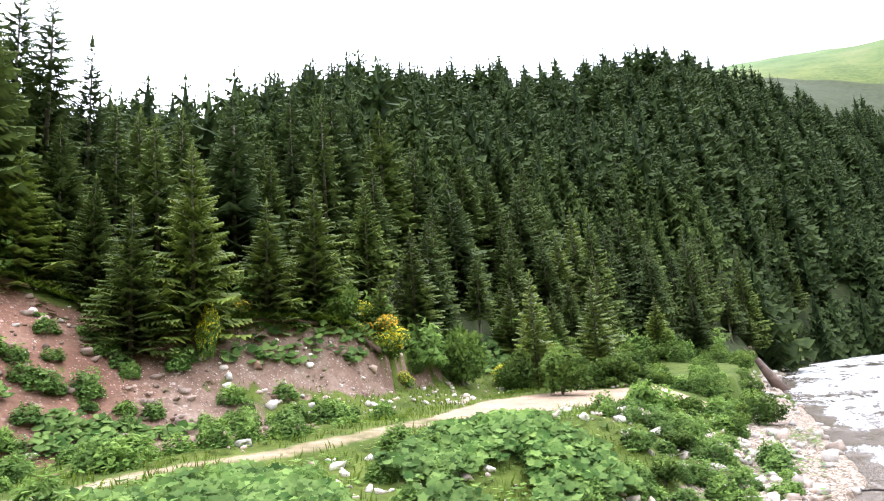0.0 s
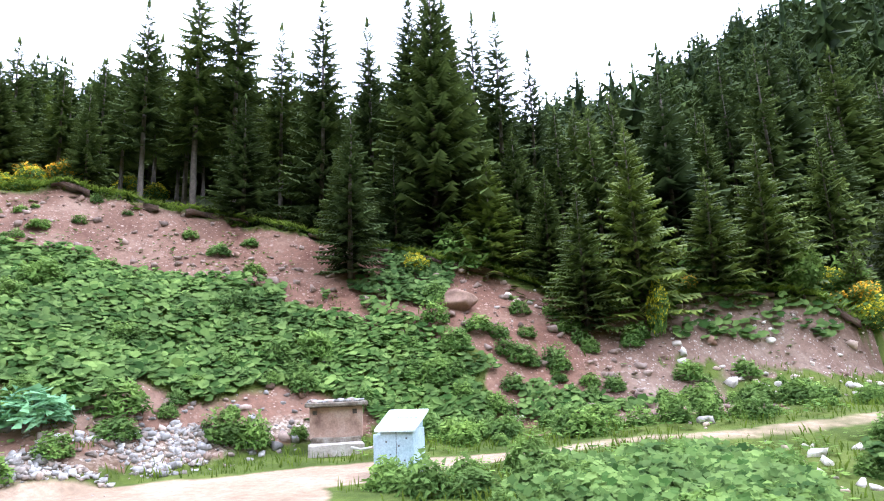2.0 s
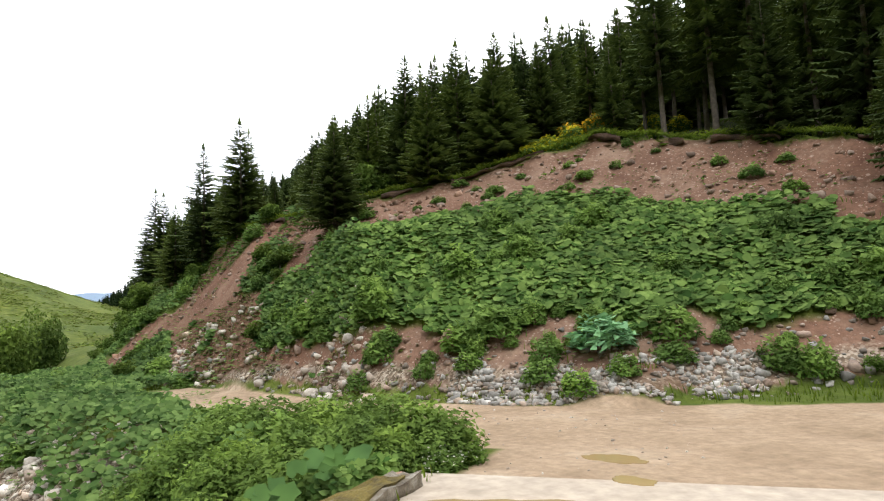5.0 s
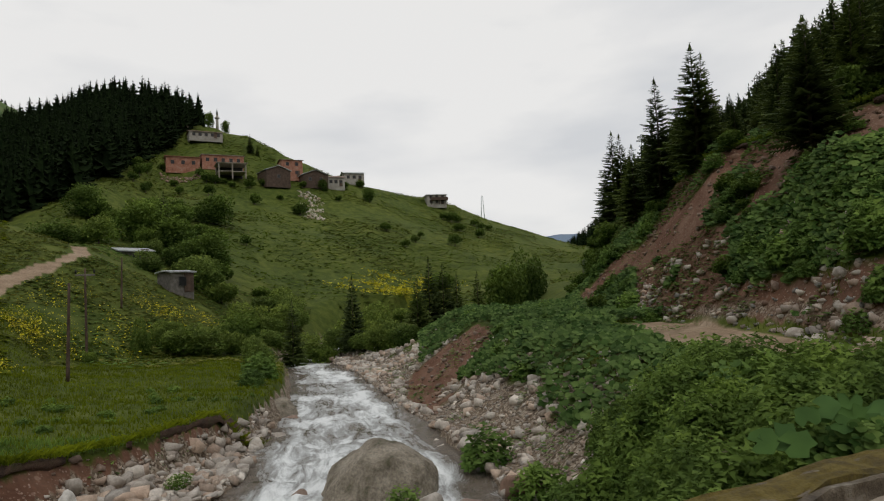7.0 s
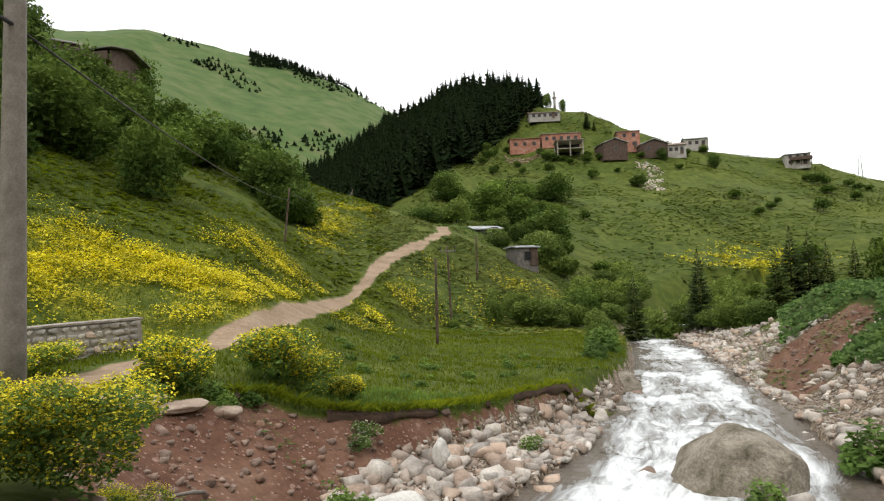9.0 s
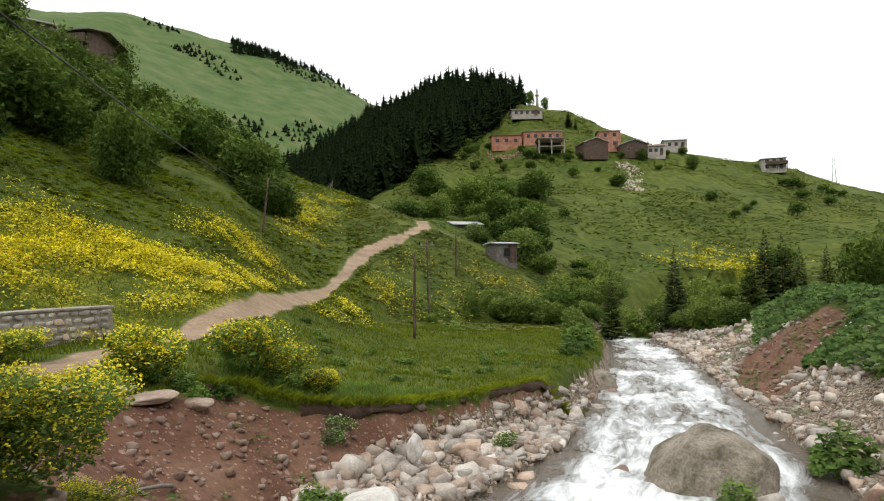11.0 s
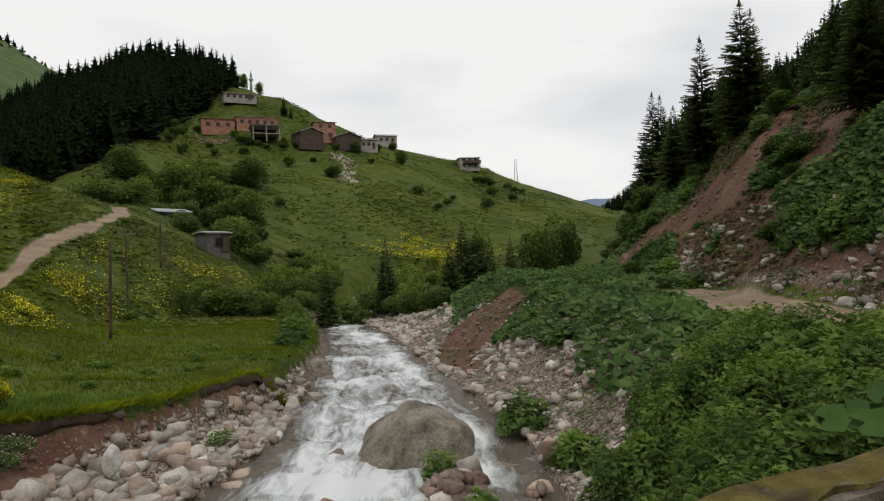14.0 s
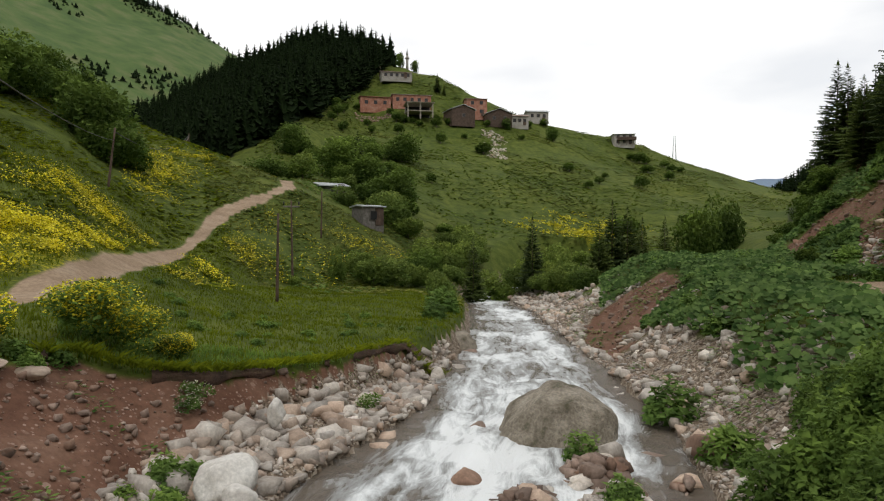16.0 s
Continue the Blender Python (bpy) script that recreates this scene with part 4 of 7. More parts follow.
def scatter(count, az0, az1, d0, d1, gap, keep=lambda az, d, x, y: True, seed=1):
    rng = np.random.default_rng(seed)
    out, cell = [], {}
    for _ in range(count):
        az = rng.uniform(az0, az1)
        d = math.sqrt(d0 * d0 + rng.random() * (d1 * d1 - d0 * d0))
        x, y = at_bearing(az, d)
        if not keep(az, d, x, y):
            continue
        key = (int(x // gap), int(y // gap))
        if any((x - p) ** 2 + (y - q) ** 2 < gap * gap for i in (-1, 0, 1) for j in (-1, 0, 1) for p, q in cell.get((key[0] + i, key[1] + j), ())):
            continue
        cell.setdefault(key, []).append((x, y))
        out.append((x, y))
    return out


def spots_for(points, t0, t1, wide=1.0, seed=3):
    rng = random.Random(seed)
    p = np.array(points)
    z = height(p[:, 0], p[:, 1])
    return [(x, y, zz - 0.3, rng.uniform(t0, t1), wide * rng.uniform(0.85, 1.25), rng.uniform(0, 6.28)) for (x, y), zz in zip(points, z)]


def beyond_edge(az, d, x, y):
    lo, hi = lines_at(az, (R4[0], R6[0]))
    return lo + (27 if az > -43 else 1) < d < hi + 14 and az < 89


def under_sky(spots):
    """The hill's trees get lower towards the end of the spur."""
    out = []
    for x, y, z, tall, wide, turn in spots:
        az = math.degrees(math.atan2(-x, y))
        top = tall if az < 58 else min(tall, tall_limit(az, math.hypot(x, y)) * RNG.uniform(0.9, 1.0) - z)
        if top > 2.0:
            out.append((x, y, z, top, wide, turn))
    return out


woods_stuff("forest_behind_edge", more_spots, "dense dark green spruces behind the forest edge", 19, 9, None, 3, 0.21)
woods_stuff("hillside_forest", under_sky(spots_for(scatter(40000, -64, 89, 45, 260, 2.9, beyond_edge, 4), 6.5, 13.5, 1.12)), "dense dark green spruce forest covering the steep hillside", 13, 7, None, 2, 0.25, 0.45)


def on_village_hill(az, d, x, y):
    return village_woods_foot(az) < d < lines_at(az, (R6[0],))[0] + 10


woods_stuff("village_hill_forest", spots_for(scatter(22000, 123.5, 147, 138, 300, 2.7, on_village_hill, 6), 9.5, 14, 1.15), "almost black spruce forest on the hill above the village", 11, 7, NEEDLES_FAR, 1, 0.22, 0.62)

# ---- leaves, herbs, grass ----
def discs(name, centres, facing, radius, material, rng, sides=7, notch=0.35, cup=0.12, lobes=0.0):
    """Round, notched, slightly cupped leaves with a short stalk's tilt; one mesh."""
    n = len(centres)
    facing = facing / np.linalg.norm(facing, axis=1)[:, None]
    helper = rng.normal(size=(n, 3))
    u = np.cross(facing, helper)
    u /= np.linalg.norm(u, axis=1)[:, None]
    v = np.cross(facing, u)
    ang = np.linspace(0, 2 * np.pi, sides, endpoint=False)
    shape = np.ones(sides)
    shape[1::2] -= lobes
    shape[0] = notch
    r = radius[:, None] * shape[None, :] * rng.uniform(0.85, 1.15, (n, sides))
    rim = centres[:, None, :] + r[:, :, None] * (np.cos(ang)[None, :, None] * u[:, None, :] + np.sin(ang)[None, :, None] * v[:, None, :]) + (cup * radius * rng.uniform(-0.6, 1.4, n))[:, None, None] * facing[:, None, :]
    allv = np.concatenate([centres[:, None, :], rim], 1).reshape(-1, 3)
    base = (np.arange(n) * (sides + 1))[:, None]
    k = np.arange(sides)
    f = np.stack([np.broadcast_to(base, (n, sides)), base + 1 + k, base + 1 + (k + 1) % sides], -1).reshape(-1, 3)
    return soup(name, allv, f, material, smooth=True)


def blades(name, roots, tall, wide, material, rng, lean=0.5):
    """Grass: one bent blade of two triangles for every root."""
    n = len(roots)
    a = rng.uniform(0, 2 * np.pi, n)
    side = np.stack([np.cos(a), np.sin(a), np.zeros(n)], -1) * (wide * 0.5)[:, None]
    b = rng.uniform(0, 2 * np.pi, n)
    bend = np.stack([np.cos(b), np.sin(b), np.zeros(n)], -1) * (tall * rng.uniform(0, lean, n))[:, None]
    up = np.stack([np.zeros(n), np.zeros(n), tall], -1)
    v = np.stack([roots - side, roots + side, roots + bend * 0.3 + up * 0.6 + side * 0.7, roots + bend + up], 1).reshape(-1, 3)
    base = (np.arange(n) * 4)[:, None]
    f = np.concatenate([base + [0, 1, 2], base + [0, 2, 3]], 1).reshape(-1, 3)
    tip = np.tile([0.0, 0.0, 0.6, 1.0], n)
    return soup(name, v, f, material, tip)


def flakes(points, size, rng, flat=0.5, long=1.6, facing=None, three=False):
    """Small diamond leaves (or three-cornered ones) at the points, turned at random, more level where flat is high."""
    n = len(points)
    nrm = rng.normal(size=(n, 3)) * (1 - flat) + (np.array([0, 0, flat * 1.6]) if facing is None else facing * flat * 1.6)
    nrm /= np.linalg.norm(nrm, axis=1)[:, None]
    u = np.cross(nrm, rng.normal(size=(n, 3)))
    u /= np.linalg.norm(u, axis=1)[:, None]
    w = np.cross(nrm, u)
    s = size * rng.uniform(0.6, 1.3, n)
    v = np.stack([points - u * (s * long)[:, None] * 0.5, points + w * s[:, None] * 0.4, points + u * (s * long)[:, None] * 0.5, points - w * s[:, None] * 0.4], 1).reshape(-1, 3)
    if three:
        v = np.delete(v.reshape(n, 4, 3), 0, 1)
        v[:, 0] -= u * (s * long)[:, None] * 0.3
        v[:, 2] -= u * (s * long)[:, None] * 0.3
        return v.reshape(-1, 3), np.arange(3 * n).reshape(-1, 3)
    f = np.arange(4 * n).reshape(-1, 4)
    return v, f


def sow(count, az0, az1, d0, d1, keep, seed):
    """Random places in a sector that the test keeps, with the ground's height."""
    rng = np.random.default_rng(seed)
    az = rng.uniform(az0, az1, count)
    d = np.sqrt(d0 * d0 + rng.random(count) * (d1 * d1 - d0 * d0))
    x, y = -np.sin(np.radians(az)) * d, np.cos(np.radians(az)) * d
    z, road, red, stones, yellow, woods, alpine = land(x, y)
    ok = keep(az, d, x, y, dict(z=z, road=road, red=red, stones=stones, yellow=yellow, woods=woods), rng)
    return np.stack([x, y, z], -1)[ok], az[ok], d[ok], rng


def curve_at(az, c):
    return np.interp(az, BEARINGS[:-1], c, period=360)


def butterbur(name, count, sector, keep, r0, r1, lift, seed, label, material=None, lobes=0.0, sides=9):
    p, az, d, rng = sow(count, *sector, keep, seed)
    n = len(p)
    toward = -p / np.linalg.norm(p[:, :2], axis=1)[:, None]
    face = np.stack([0.6 * toward[:, 0], 0.6 * toward[:, 1], np.ones(n)], -1) + rng.normal(size=(n, 3)) * 0.3
    hump = 0.5 + 0.5 * rough_noise(p[:, 0], p[:, 1], 1.6, 2, 71)
    p[:, 2] += lift * (0.35 + 0.9 * hump) * rng.uniform(0.5, 1.1, n)
    return tagged(new(name, discs(name, p, face, rng.uniform(r0, r1, n) * np.clip(d / 16, 0.5, 1), material or BUTTERBUR, rng, sides, 0.5, 0.16, lobes)), label, "leaf bed", kind="stuff")


def leafy_cut(az, d, x, y, c, rng):
    lo, hi = curve_at(az, R2[0]), curve_at(az, R3[0])
    f = (d - lo) / (hi - lo)
    lumps = rough_noise(x, y, 3.0, 3, 73)
    dense = np.interp(az, [3, 8, 14, 20, 26, 34, 74, 80, 90], [0.0, 0.2, 0.35, 0.6, 0.85, 1.0, 0.95, 0.7, 0.6])
    start = np.interp(az, [20, 30, 45, 70, 85], [0.0, 0.16, 0.22, 0.2, 0.1]) + 0.16 * lumps
    return (f > start) & (f < np.interp(az, [4, 10, 15, 20, 25, 44, 54, 72, 79], [0.1, 0.35, 0.55, 0.8, 1.04, 1.04, 1.3, 1.24, 1.0]) + 0.08 * lumps) & (lumps < 1.3 * dense - 0.2) & ((c["red"] < 0.6) | (az < 27)) & (c["road"] < 0.1)


butterbur("leaf_bed_on_cutting", 43000, (3, 80, 14, 27.5), leafy_cut, 0.07, 0.165, 0.36, 101, "dense bed of round green butterbur leaves on the slope")
butterbur("leaf_bed_on_far_cutting", 12000, (80, 91, 22, 46), leafy_cut, 0.1, 0.2, 0.32, 102, "patchy bed of green leaves on the far end of the cutting")


def leafy_fore(az, d, x, y, c, rng):
    e, w, way, side = along(ROAD_RIGHT, x, y)
    top = np.interp(az, [-46, -41, -37, -33, -30, -27, -16, -8, 5, 20, 28], [0, 9, 13.5, 16, 17.5, 17.5, 16.5, 14.0, 11.6, 9.6, 7.5])
    lumps = rough_noise(x, y, 2.2, 3, 79)
    return (e > w + 0.5) & (d < top + lumps) & (lumps > np.where(az < -24, -0.55, -0.2)) & (c["stones"] < 0.4) & (c["road"] < 0.05)


butterbur("leaf_bed_by_track", 42000, (-44, 27, 6.2, 23), leafy_fore, 0.08, 0.17, 0.55, 103, "bed of big lobed green leaves beside the track", None, 0.3, 11)


def leafy_spur(az, d, x, y, c, rng):
    e, w, way, side = along(STREAM, x, y)
    r, rw, _, _ = along(ROAD_DOWN, x, y)
    r2, rw2, _, _ = along(ROAD_RIGHT, x, y)
    lumps = rough_noise(x, y, 2.6, 3, 83)
    return (side < 0) & (e - w > 2.1 + 1.1 * lumps) & (r > rw + 0.4) & (r2 > rw2 + 0.4) & (c["red"] < 0.5) & (lumps > -0.55)


butterbur("leaf_bed_on_spur", 33000, (73, 107, 8.0, 46), leafy_spur, 0.06, 0.14, 0.6, 107, "thick bed of green butterbur leaves on the stream bank", None, 0.14)
butterbur("leaf_bed_by_kerb", 12000, (70, 104, 3.8, 8.6), lambda az, d, x, y, c, rng: (-0.725 * x - 0.69 * y > 3.5) & (along(STREAM, x, y)[0] > along(STREAM, x, y)[1] + 0.15), 0.07, 0.13, 0.5, 108, "green leaves crowding against the bridge kerb")
butterbur("leaf_bed_under_trees", 6000, (-26, 1, 23, 38), lambda az, d, x, y, c, rng: (d > curve_at(az, R3[0]) + 0.5) & (d < curve_at(az, R4[0]) + 2.5) & (rough_noise(x, y, 3, 2, 89) > -0.2), 0.12, 0.22, 0.4, 109, "low green leaves at the foot of the forest")
butterbur("leaf_bed_under_boulder", 2600, (19, 30, 21, 26), lambda az, d, x, y, c, rng: (d > curve_at(az, R3[0]) + 0.6) & (d < curve_at(az, R4[0]) + 1.0) & (rough_noise(x, y, 1.6, 3, 97) > -0.3 + 0.9 * np.abs(az - 24.5) / 6), 0.1, 0.18, 0.4, 113, "green leaves spilling over the lip of the cutting")


def grass_object(name, count, sector, keep, t0, t1, w0, w1, seed, label, material=None):
    p, az, d, rng = sow(count, *sector, keep, seed)
    n = len(p)
    p[:, 2] -= 0.02
    return tagged(new(name, blades(name, p, rng.uniform(t0, t1, n), rng.uniform(w0, w1, n), material or GRASS, rng)), label, "grass", kind="stuff")


def grass_right(az, d, x, y, c, rng):
    e, w, way, side = along(STREAM, x, y)
    return (c["road"] < 0.25 + 0.3 * ((az < 12) & (d > 11))) & (c["stones"] < 0.5) & (c["red"] < 0.55 + 0.3 * (rough_noise(x, y, 1.5, 2, 127) > 0.3)) & (e > w + 0.6) & (rough_noise(x, y, 1.2, 3, 131) > -0.25)


grass_object("roadside_grass", 80000, (-52, 100, 6, 34), grass_right, 0.08, 0.26, 0.015, 0.035, 131, "tufts of fresh green grass on banks and verges")


def grass_meadow(az, d, x, y, c, rng):
    e, w, way, side = along(STREAM, x, y)
    return (side > 0) & (c["road"] < 0.2) & (c["stones"] < 0.3) & (c["red"] < 0.3) & (e > w + 0.3)


grass_object("meadow_grass", 150000, (112, 172, 9, 50), grass_meadow, 0.05, 0.17, 0.018, 0.045, 137, "lush dark green meadow grass beside the stream", MEADOW)
grass_object("bank_edge_grass", 16000, (117, 150, 12, 18.5), lambda az, d, x, y, c, rng: grass_meadow(az, d, x, y, c, rng), 0.07, 0.2, 0.015, 0.03, 139, "long yellow-green grass hanging over the stream bank", HERB)


def flower_field(name, count, sector, level, size, seed, label):
    """Loose drifts: dense in the heart of a field, thinning out at its edges, broken into clumps."""
    keep = lambda az, d, x, y, c, rng: (rng.random(len(x)) < np.clip((c["yellow"] - level) * 1.6, 0, 1) * np.clip(0.5 + 1.8 * rough_noise(x, y, 2.0, 3, 141), 0.03, 1)) & (c["road"] < 0.05)
    p, az, d, rng = sow(count, *sector, keep, seed)
    p[:, 2] += rng.uniform(0.15, 0.6, len(p)) * np.clip(0.8 + 0.6 * rough_noise(p[:, 0], p[:, 1], 1.2, 2, 143), 0.3, 1.3)
    v, f = flakes(p, size, rng, 0.6, 1.2, three=True)
    return tagged(new(name, soup(name, v, f, YELLOW)), label, "flowers", kind="stuff")


flower_field("yellow_flower_meadow", 400000, (136, 178, 18, 50), 0.06, 0.095, 149, "dense drift of yellow flowers behind the road wall")
flower_field("yellow_flower_slope", 170000, (122, 150, 44, 84), 0.05, 0.12, 150, "patches of yellow flowers on the slope by the road")
flower_field("yellow_flower_strip", 70000, (100, 120, 96, 155), 0.05, 0.36, 151, "far strip of yellow flowers across the valley")


def lobed_cloud(rng, count, lobes, squash=0.8, low=0.1):
    """Points in the shell of a clump of several uneven lobes, about 1 high and 1 wide."""
    c = rng.uniform(-0.28, 0.28, (lobes, 3))
    c[:, 2] = rng.uniform(low + 0.18, 0.72, lobes)
    r = rng.uniform(0.2, 0.34, lobes)
    k = rng.integers(0, lobes, count)
    dirs = rng.normal(size=(count, 3))
    dirs /= np.linalg.norm(dirs, axis=1)[:, None]
    dirs[:, 2] *= squash
    p = c[k] + dirs * (r[k] * rng.uniform(0.6, 1.08, count) ** 0.6)[:, None]
    p[:, 2] = np.maximum(p[:, 2], 0.02 + 0.1 * rng.random(count))
    return p


def shrub_kind(seed, leaves, lobes, size, material, long=1.6, squash=0.8, flat=0.35):
    rng = np.random.default_rng(seed)
    p = lobed_cloud(rng, leaves, lobes, squash)
    v, f = flakes(p, size, rng, flat, long, three=True)
    # leaves get paler towards the top of the clump
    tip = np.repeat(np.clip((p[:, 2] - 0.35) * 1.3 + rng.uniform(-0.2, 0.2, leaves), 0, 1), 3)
    tv, tf = tapered_trunk(0.7, 0.03, 5, 4, 0.02, seed)
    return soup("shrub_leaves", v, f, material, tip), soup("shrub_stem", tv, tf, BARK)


SHRUBS = [shrub_kind(201, 1500, 9, 0.082, SHRUB), shrub_kind(202, 1500, 12, 0.078, SHRUB), shrub_kind(203, 1400, 7, 0.085, SHRUB)]


def herb_kind(seed, leaves, size, long, material):
    """A bushy dome of herbs: leaves turned outwards and up over an uneven round clump."""
    rng = np.random.default_rng(seed)
    out = rng.normal(size=(leaves, 3))
    out[:, 2] = np.abs(out[:, 2]) * 0.9 + 0.02
    out /= np.linalg.norm(out, axis=1)[:, None]
    swell = 1 + 0.35 * rough_noise(out[:, 0] * 3 + seed, out[:, 1] * 3, 1.0, 2, seed)
    r = 0.5 * swell * rng.uniform(0.3, 1.0, leaves) ** 0.45
    p = out * r[:, None] * [1, 1, 1.75]
    v, f = flakes(p, size, rng, 0.5, long, out * 0.7 + np.array([0, 0, 0.5]), True)
    # leaves get paler upwards and outwards over the dome
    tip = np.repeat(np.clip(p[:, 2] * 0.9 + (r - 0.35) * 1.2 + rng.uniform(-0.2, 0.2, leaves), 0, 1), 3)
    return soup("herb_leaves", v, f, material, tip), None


BUSHES = [herb_kind(217, 1700, 0.07, 1.5, LEAFY), herb_kind(218, 1700, 0.068, 1.35, LEAFY), herb_kind(219, 1600, 0.07, 1.7, LEAFY)]
HERBS = [herb_kind(211, 720, 0.12, 1.3, HERB), herb_kind(212, 760, 0.095, 2.4, HERB), herb_kind(213, 720, 0.115, 1.7, HERB)]
TREES = [shrub_kind(221, 3200, 18, 0.056, SHRUB, squash=1.0), shrub_kind(222, 3200, 22, 0.055, SHRUB, squash=1.1), shrub_kind(223, 3000, 13, 0.057, SHRUB, squash=0.9)]
WILLOWS = [shrub_kind(241, 2600, 15, 0.062, WILLOW, squash=0.9), shrub_kind(242, 2600, 10, 0.062, WILLOW, squash=1.0)]
FAR_SHRUBS = [shrub_kind(231, 1000, 8, 0.09, SHRUB), shrub_kind(232, 1000, 11, 0.085, SHRUB)]


def plant(name, x, y, wide, tall, kind, label, category, group="", sink=0.05, z=None):
    m = Matrix.LocRotScale((x, y, (float(height(x, y)[0]) if z is None else z) - sink), Euler((0, 0, RNG.uniform(0, 6.28))), (wide, wide, tall))
    if category == "herb":
        ob = new(name, kind[0])
        ob.matrix_basis = m
        return tagged(ob, label, category, group)
    ob = new(name)
    ob.matrix_basis = m
    part("leaves", kind[0], ob)
    if kind[1]:
        part("stem", kind[1], ob)
    return tagged(ob, label, category, group)


def herbs_over(count, sector, keep, w0, w1, label, group, seed, kinds=HERBS, name="herb_clump", ratio=0.75, category="herb"):
    p, az, d, rng = sow(count * 12, *sector, keep, seed)
    for q in p[:count]:
        w = rng.uniform(w0, w1)
        plant(name, q[0], q[1], w, w * ratio * rng.uniform(0.8, 1.25), kinds[int(rng.integers(len(kinds)))], label, category, group, z=float(q[2]))


verge = lambda az, d, x, y, c, rng: (c["road"] < 0.05) & (c["stones"] < 0.9) & (along(STREAM, x, y)[0] > along(STREAM, x, y)[1] + 1.0)
herbs_over(100, (-14, 24, 14.5, 23), lambda *a: verge(*a) & (along(ROAD_RIGHT, a[2], a[3])[0] > along(ROAD_RIGHT, a[2], a[3])[1] + 0.8), 0.35, 1.05, "leafy green herb clump on the stony bank", "herbs on the stony bank", 301, name="bank_herb")
herbs_over(26, (20, 78, 14, 23), lambda az, d, x, y, c, rng: verge(az, d, x, y, c, rng) & (d > curve_at(az, R2[0]) + 0.9) & (d < curve_at(az, R3[0])), 0.6, 1.4, "bushy green herb clump among the butterbur", "herbs on the cutting", 302)
herbs_over(70, (-44, 26, 7, 21), lambda az, d, x, y, c, rng: leafy_fore(az, d, x, y, c, rng), 0.5, 1.0, "fresh green herb clump beside the track", "herbs beside the track", 303)
herbs_over(34, (28, 78, 13.5, 19), lambda az, d, x, y, c, rng: verge(az, d, x, y, c, rng) & (d > curve_at(az, R2[0]) + 0.4) & (d < curve_at(az, R2[0]) + 3.0), 0.4, 1.0, "tufted green herb clump at the foot of the cutting", "herbs at the foot of the cutting", 309)
herbs_over(26, (83, 96, 7.5, 13), lambda *a: (-0.725 * a[2] - 0.69 * a[3] > 4.2) & (along(STREAM, a[2], a[3])[0] > along(STREAM, a[2], a[3])[1] + 0.8), 0.8, 1.5, "dense dark green bush on the steep bank by the bridge", "bushes by the bridge", 310, BUSHES, "bush", 0.85, "bush")
herbs_over(34, (10, 76, 20, 29), lambda az, d, x, y, c, rng: (c["red"] > 0.6) & (rough_noise(x, y, 4, 2, 205) > -0.1), 0.3, 0.85, "ragged herb clump on the bare earth", "herbs on the bare earth", 321, name="weed_clump", ratio=0.6)
herbs_over(16, (8, 26, 8.5, 12), lambda *a: (a[4]["road"] < 0.02), 0.4, 0.9, "tall fresh herb clump by the steel cabinet", "herbs beside the track", 317)
herbs_over(60, (72, 105, 8.5, 40), leafy_spur, 0.5, 1.1, "bushy green herb clump on the stream bank", "herbs on the stream bank", 304)
herbs_over(60, (66, 104, 6.5, 15), lambda *a: leafy_spur(*a) & (-0.725 * a[2] - 0.69 * a[3] > 3.6), 0.45, 0.95, "dense green bush on the bank by the bridge", "bushes by the bridge", 305, BUSHES, "bush", 0.8, "bush")
herbs_over(80, (-50, -24, 10, 40), lambda *a: verge(*a) & ((a[0] < -33) | (a[1] > 30)), 0.5, 1.3, "pale green bush between track and stream", "bushes by the track's end", 306, SHRUBS + HERBS, "bush", 0.8, "bush")
herbs_over(50, (76, 92, 19, 44), lambda az, d, x, y, c, rng: (d > curve_at(az, R2[0]) + 0.5) & (d < curve_at(az, R4[0])) & (c["red"] < 0.4), 0.4, 1.3, "green bush clinging to the cutting", "bushes on the cutting", 307, SHRUBS + HERBS, "bush", 0.8, "bush")
herbs_over(60, (-40, 20, 24, 60), lambda az, d, x, y, c, rng: (d > curve_at(az, R4[0]) - 0.3) & (d < curve_at(az, R4[0]) + 3), 0.9, 2.4, "light green shrub at the foot of the forest", "shrubs at the foot of the forest", 308, SHRUBS + HERBS, "shrub", 0.9, "shrub")
herbs_over(60, (-46, -22, 30, 56), lambda *a: (a[4]["road"] < 0.05) & (along(STREAM, a[2], a[3])[0] > along(STREAM, a[2], a[3])[1] + 2.0), 1.0, 2.4, "light green bush between the track's end and the wood", "bushes by the track's end", 320, SHRUBS + BUSHES, "bush", 0.85, "bush")
herbs_over(60, (-44, -30, 11, 23), lambda *a: (along(STREAM, a[2], a[3])[0] > along(STREAM, a[2], a[3])[1] + 0.5) & (a[4]["road"] < 0.05), 0.4, 0.95, "fresh green herb clump on the shore above the bridge", "herbs beside the track", 322, name="shore_herb")
# hillside scrub over the river
scrub = lambda az, d, x, y, c, rng: (c["road"] < 0.02) & (c["woods"] < 0.2)
herbs_over(60, (98, 134, 85, 215), lambda *a: scrub(*a) & (rough_noise(a[2], a[3], 22, 2, 151) > 0.1), 2.0, 4.5, "dark green shrub on the open hillside", "shrubs on the village hill", 311, FAR_SHRUBS, "shrub", 0.8, "shrub")
herbs_over(24, (123.5, 133, 86, 140), lambda *a: scrub(*a) & ~((a[0] > 128.4) & (a[0] < 131.6) & (a[1] < 90)), 3.5, 7.5, "dense dark green thicket below the village", "thicket below the village", 312, TREES, "shrub", 0.8, "shrub")
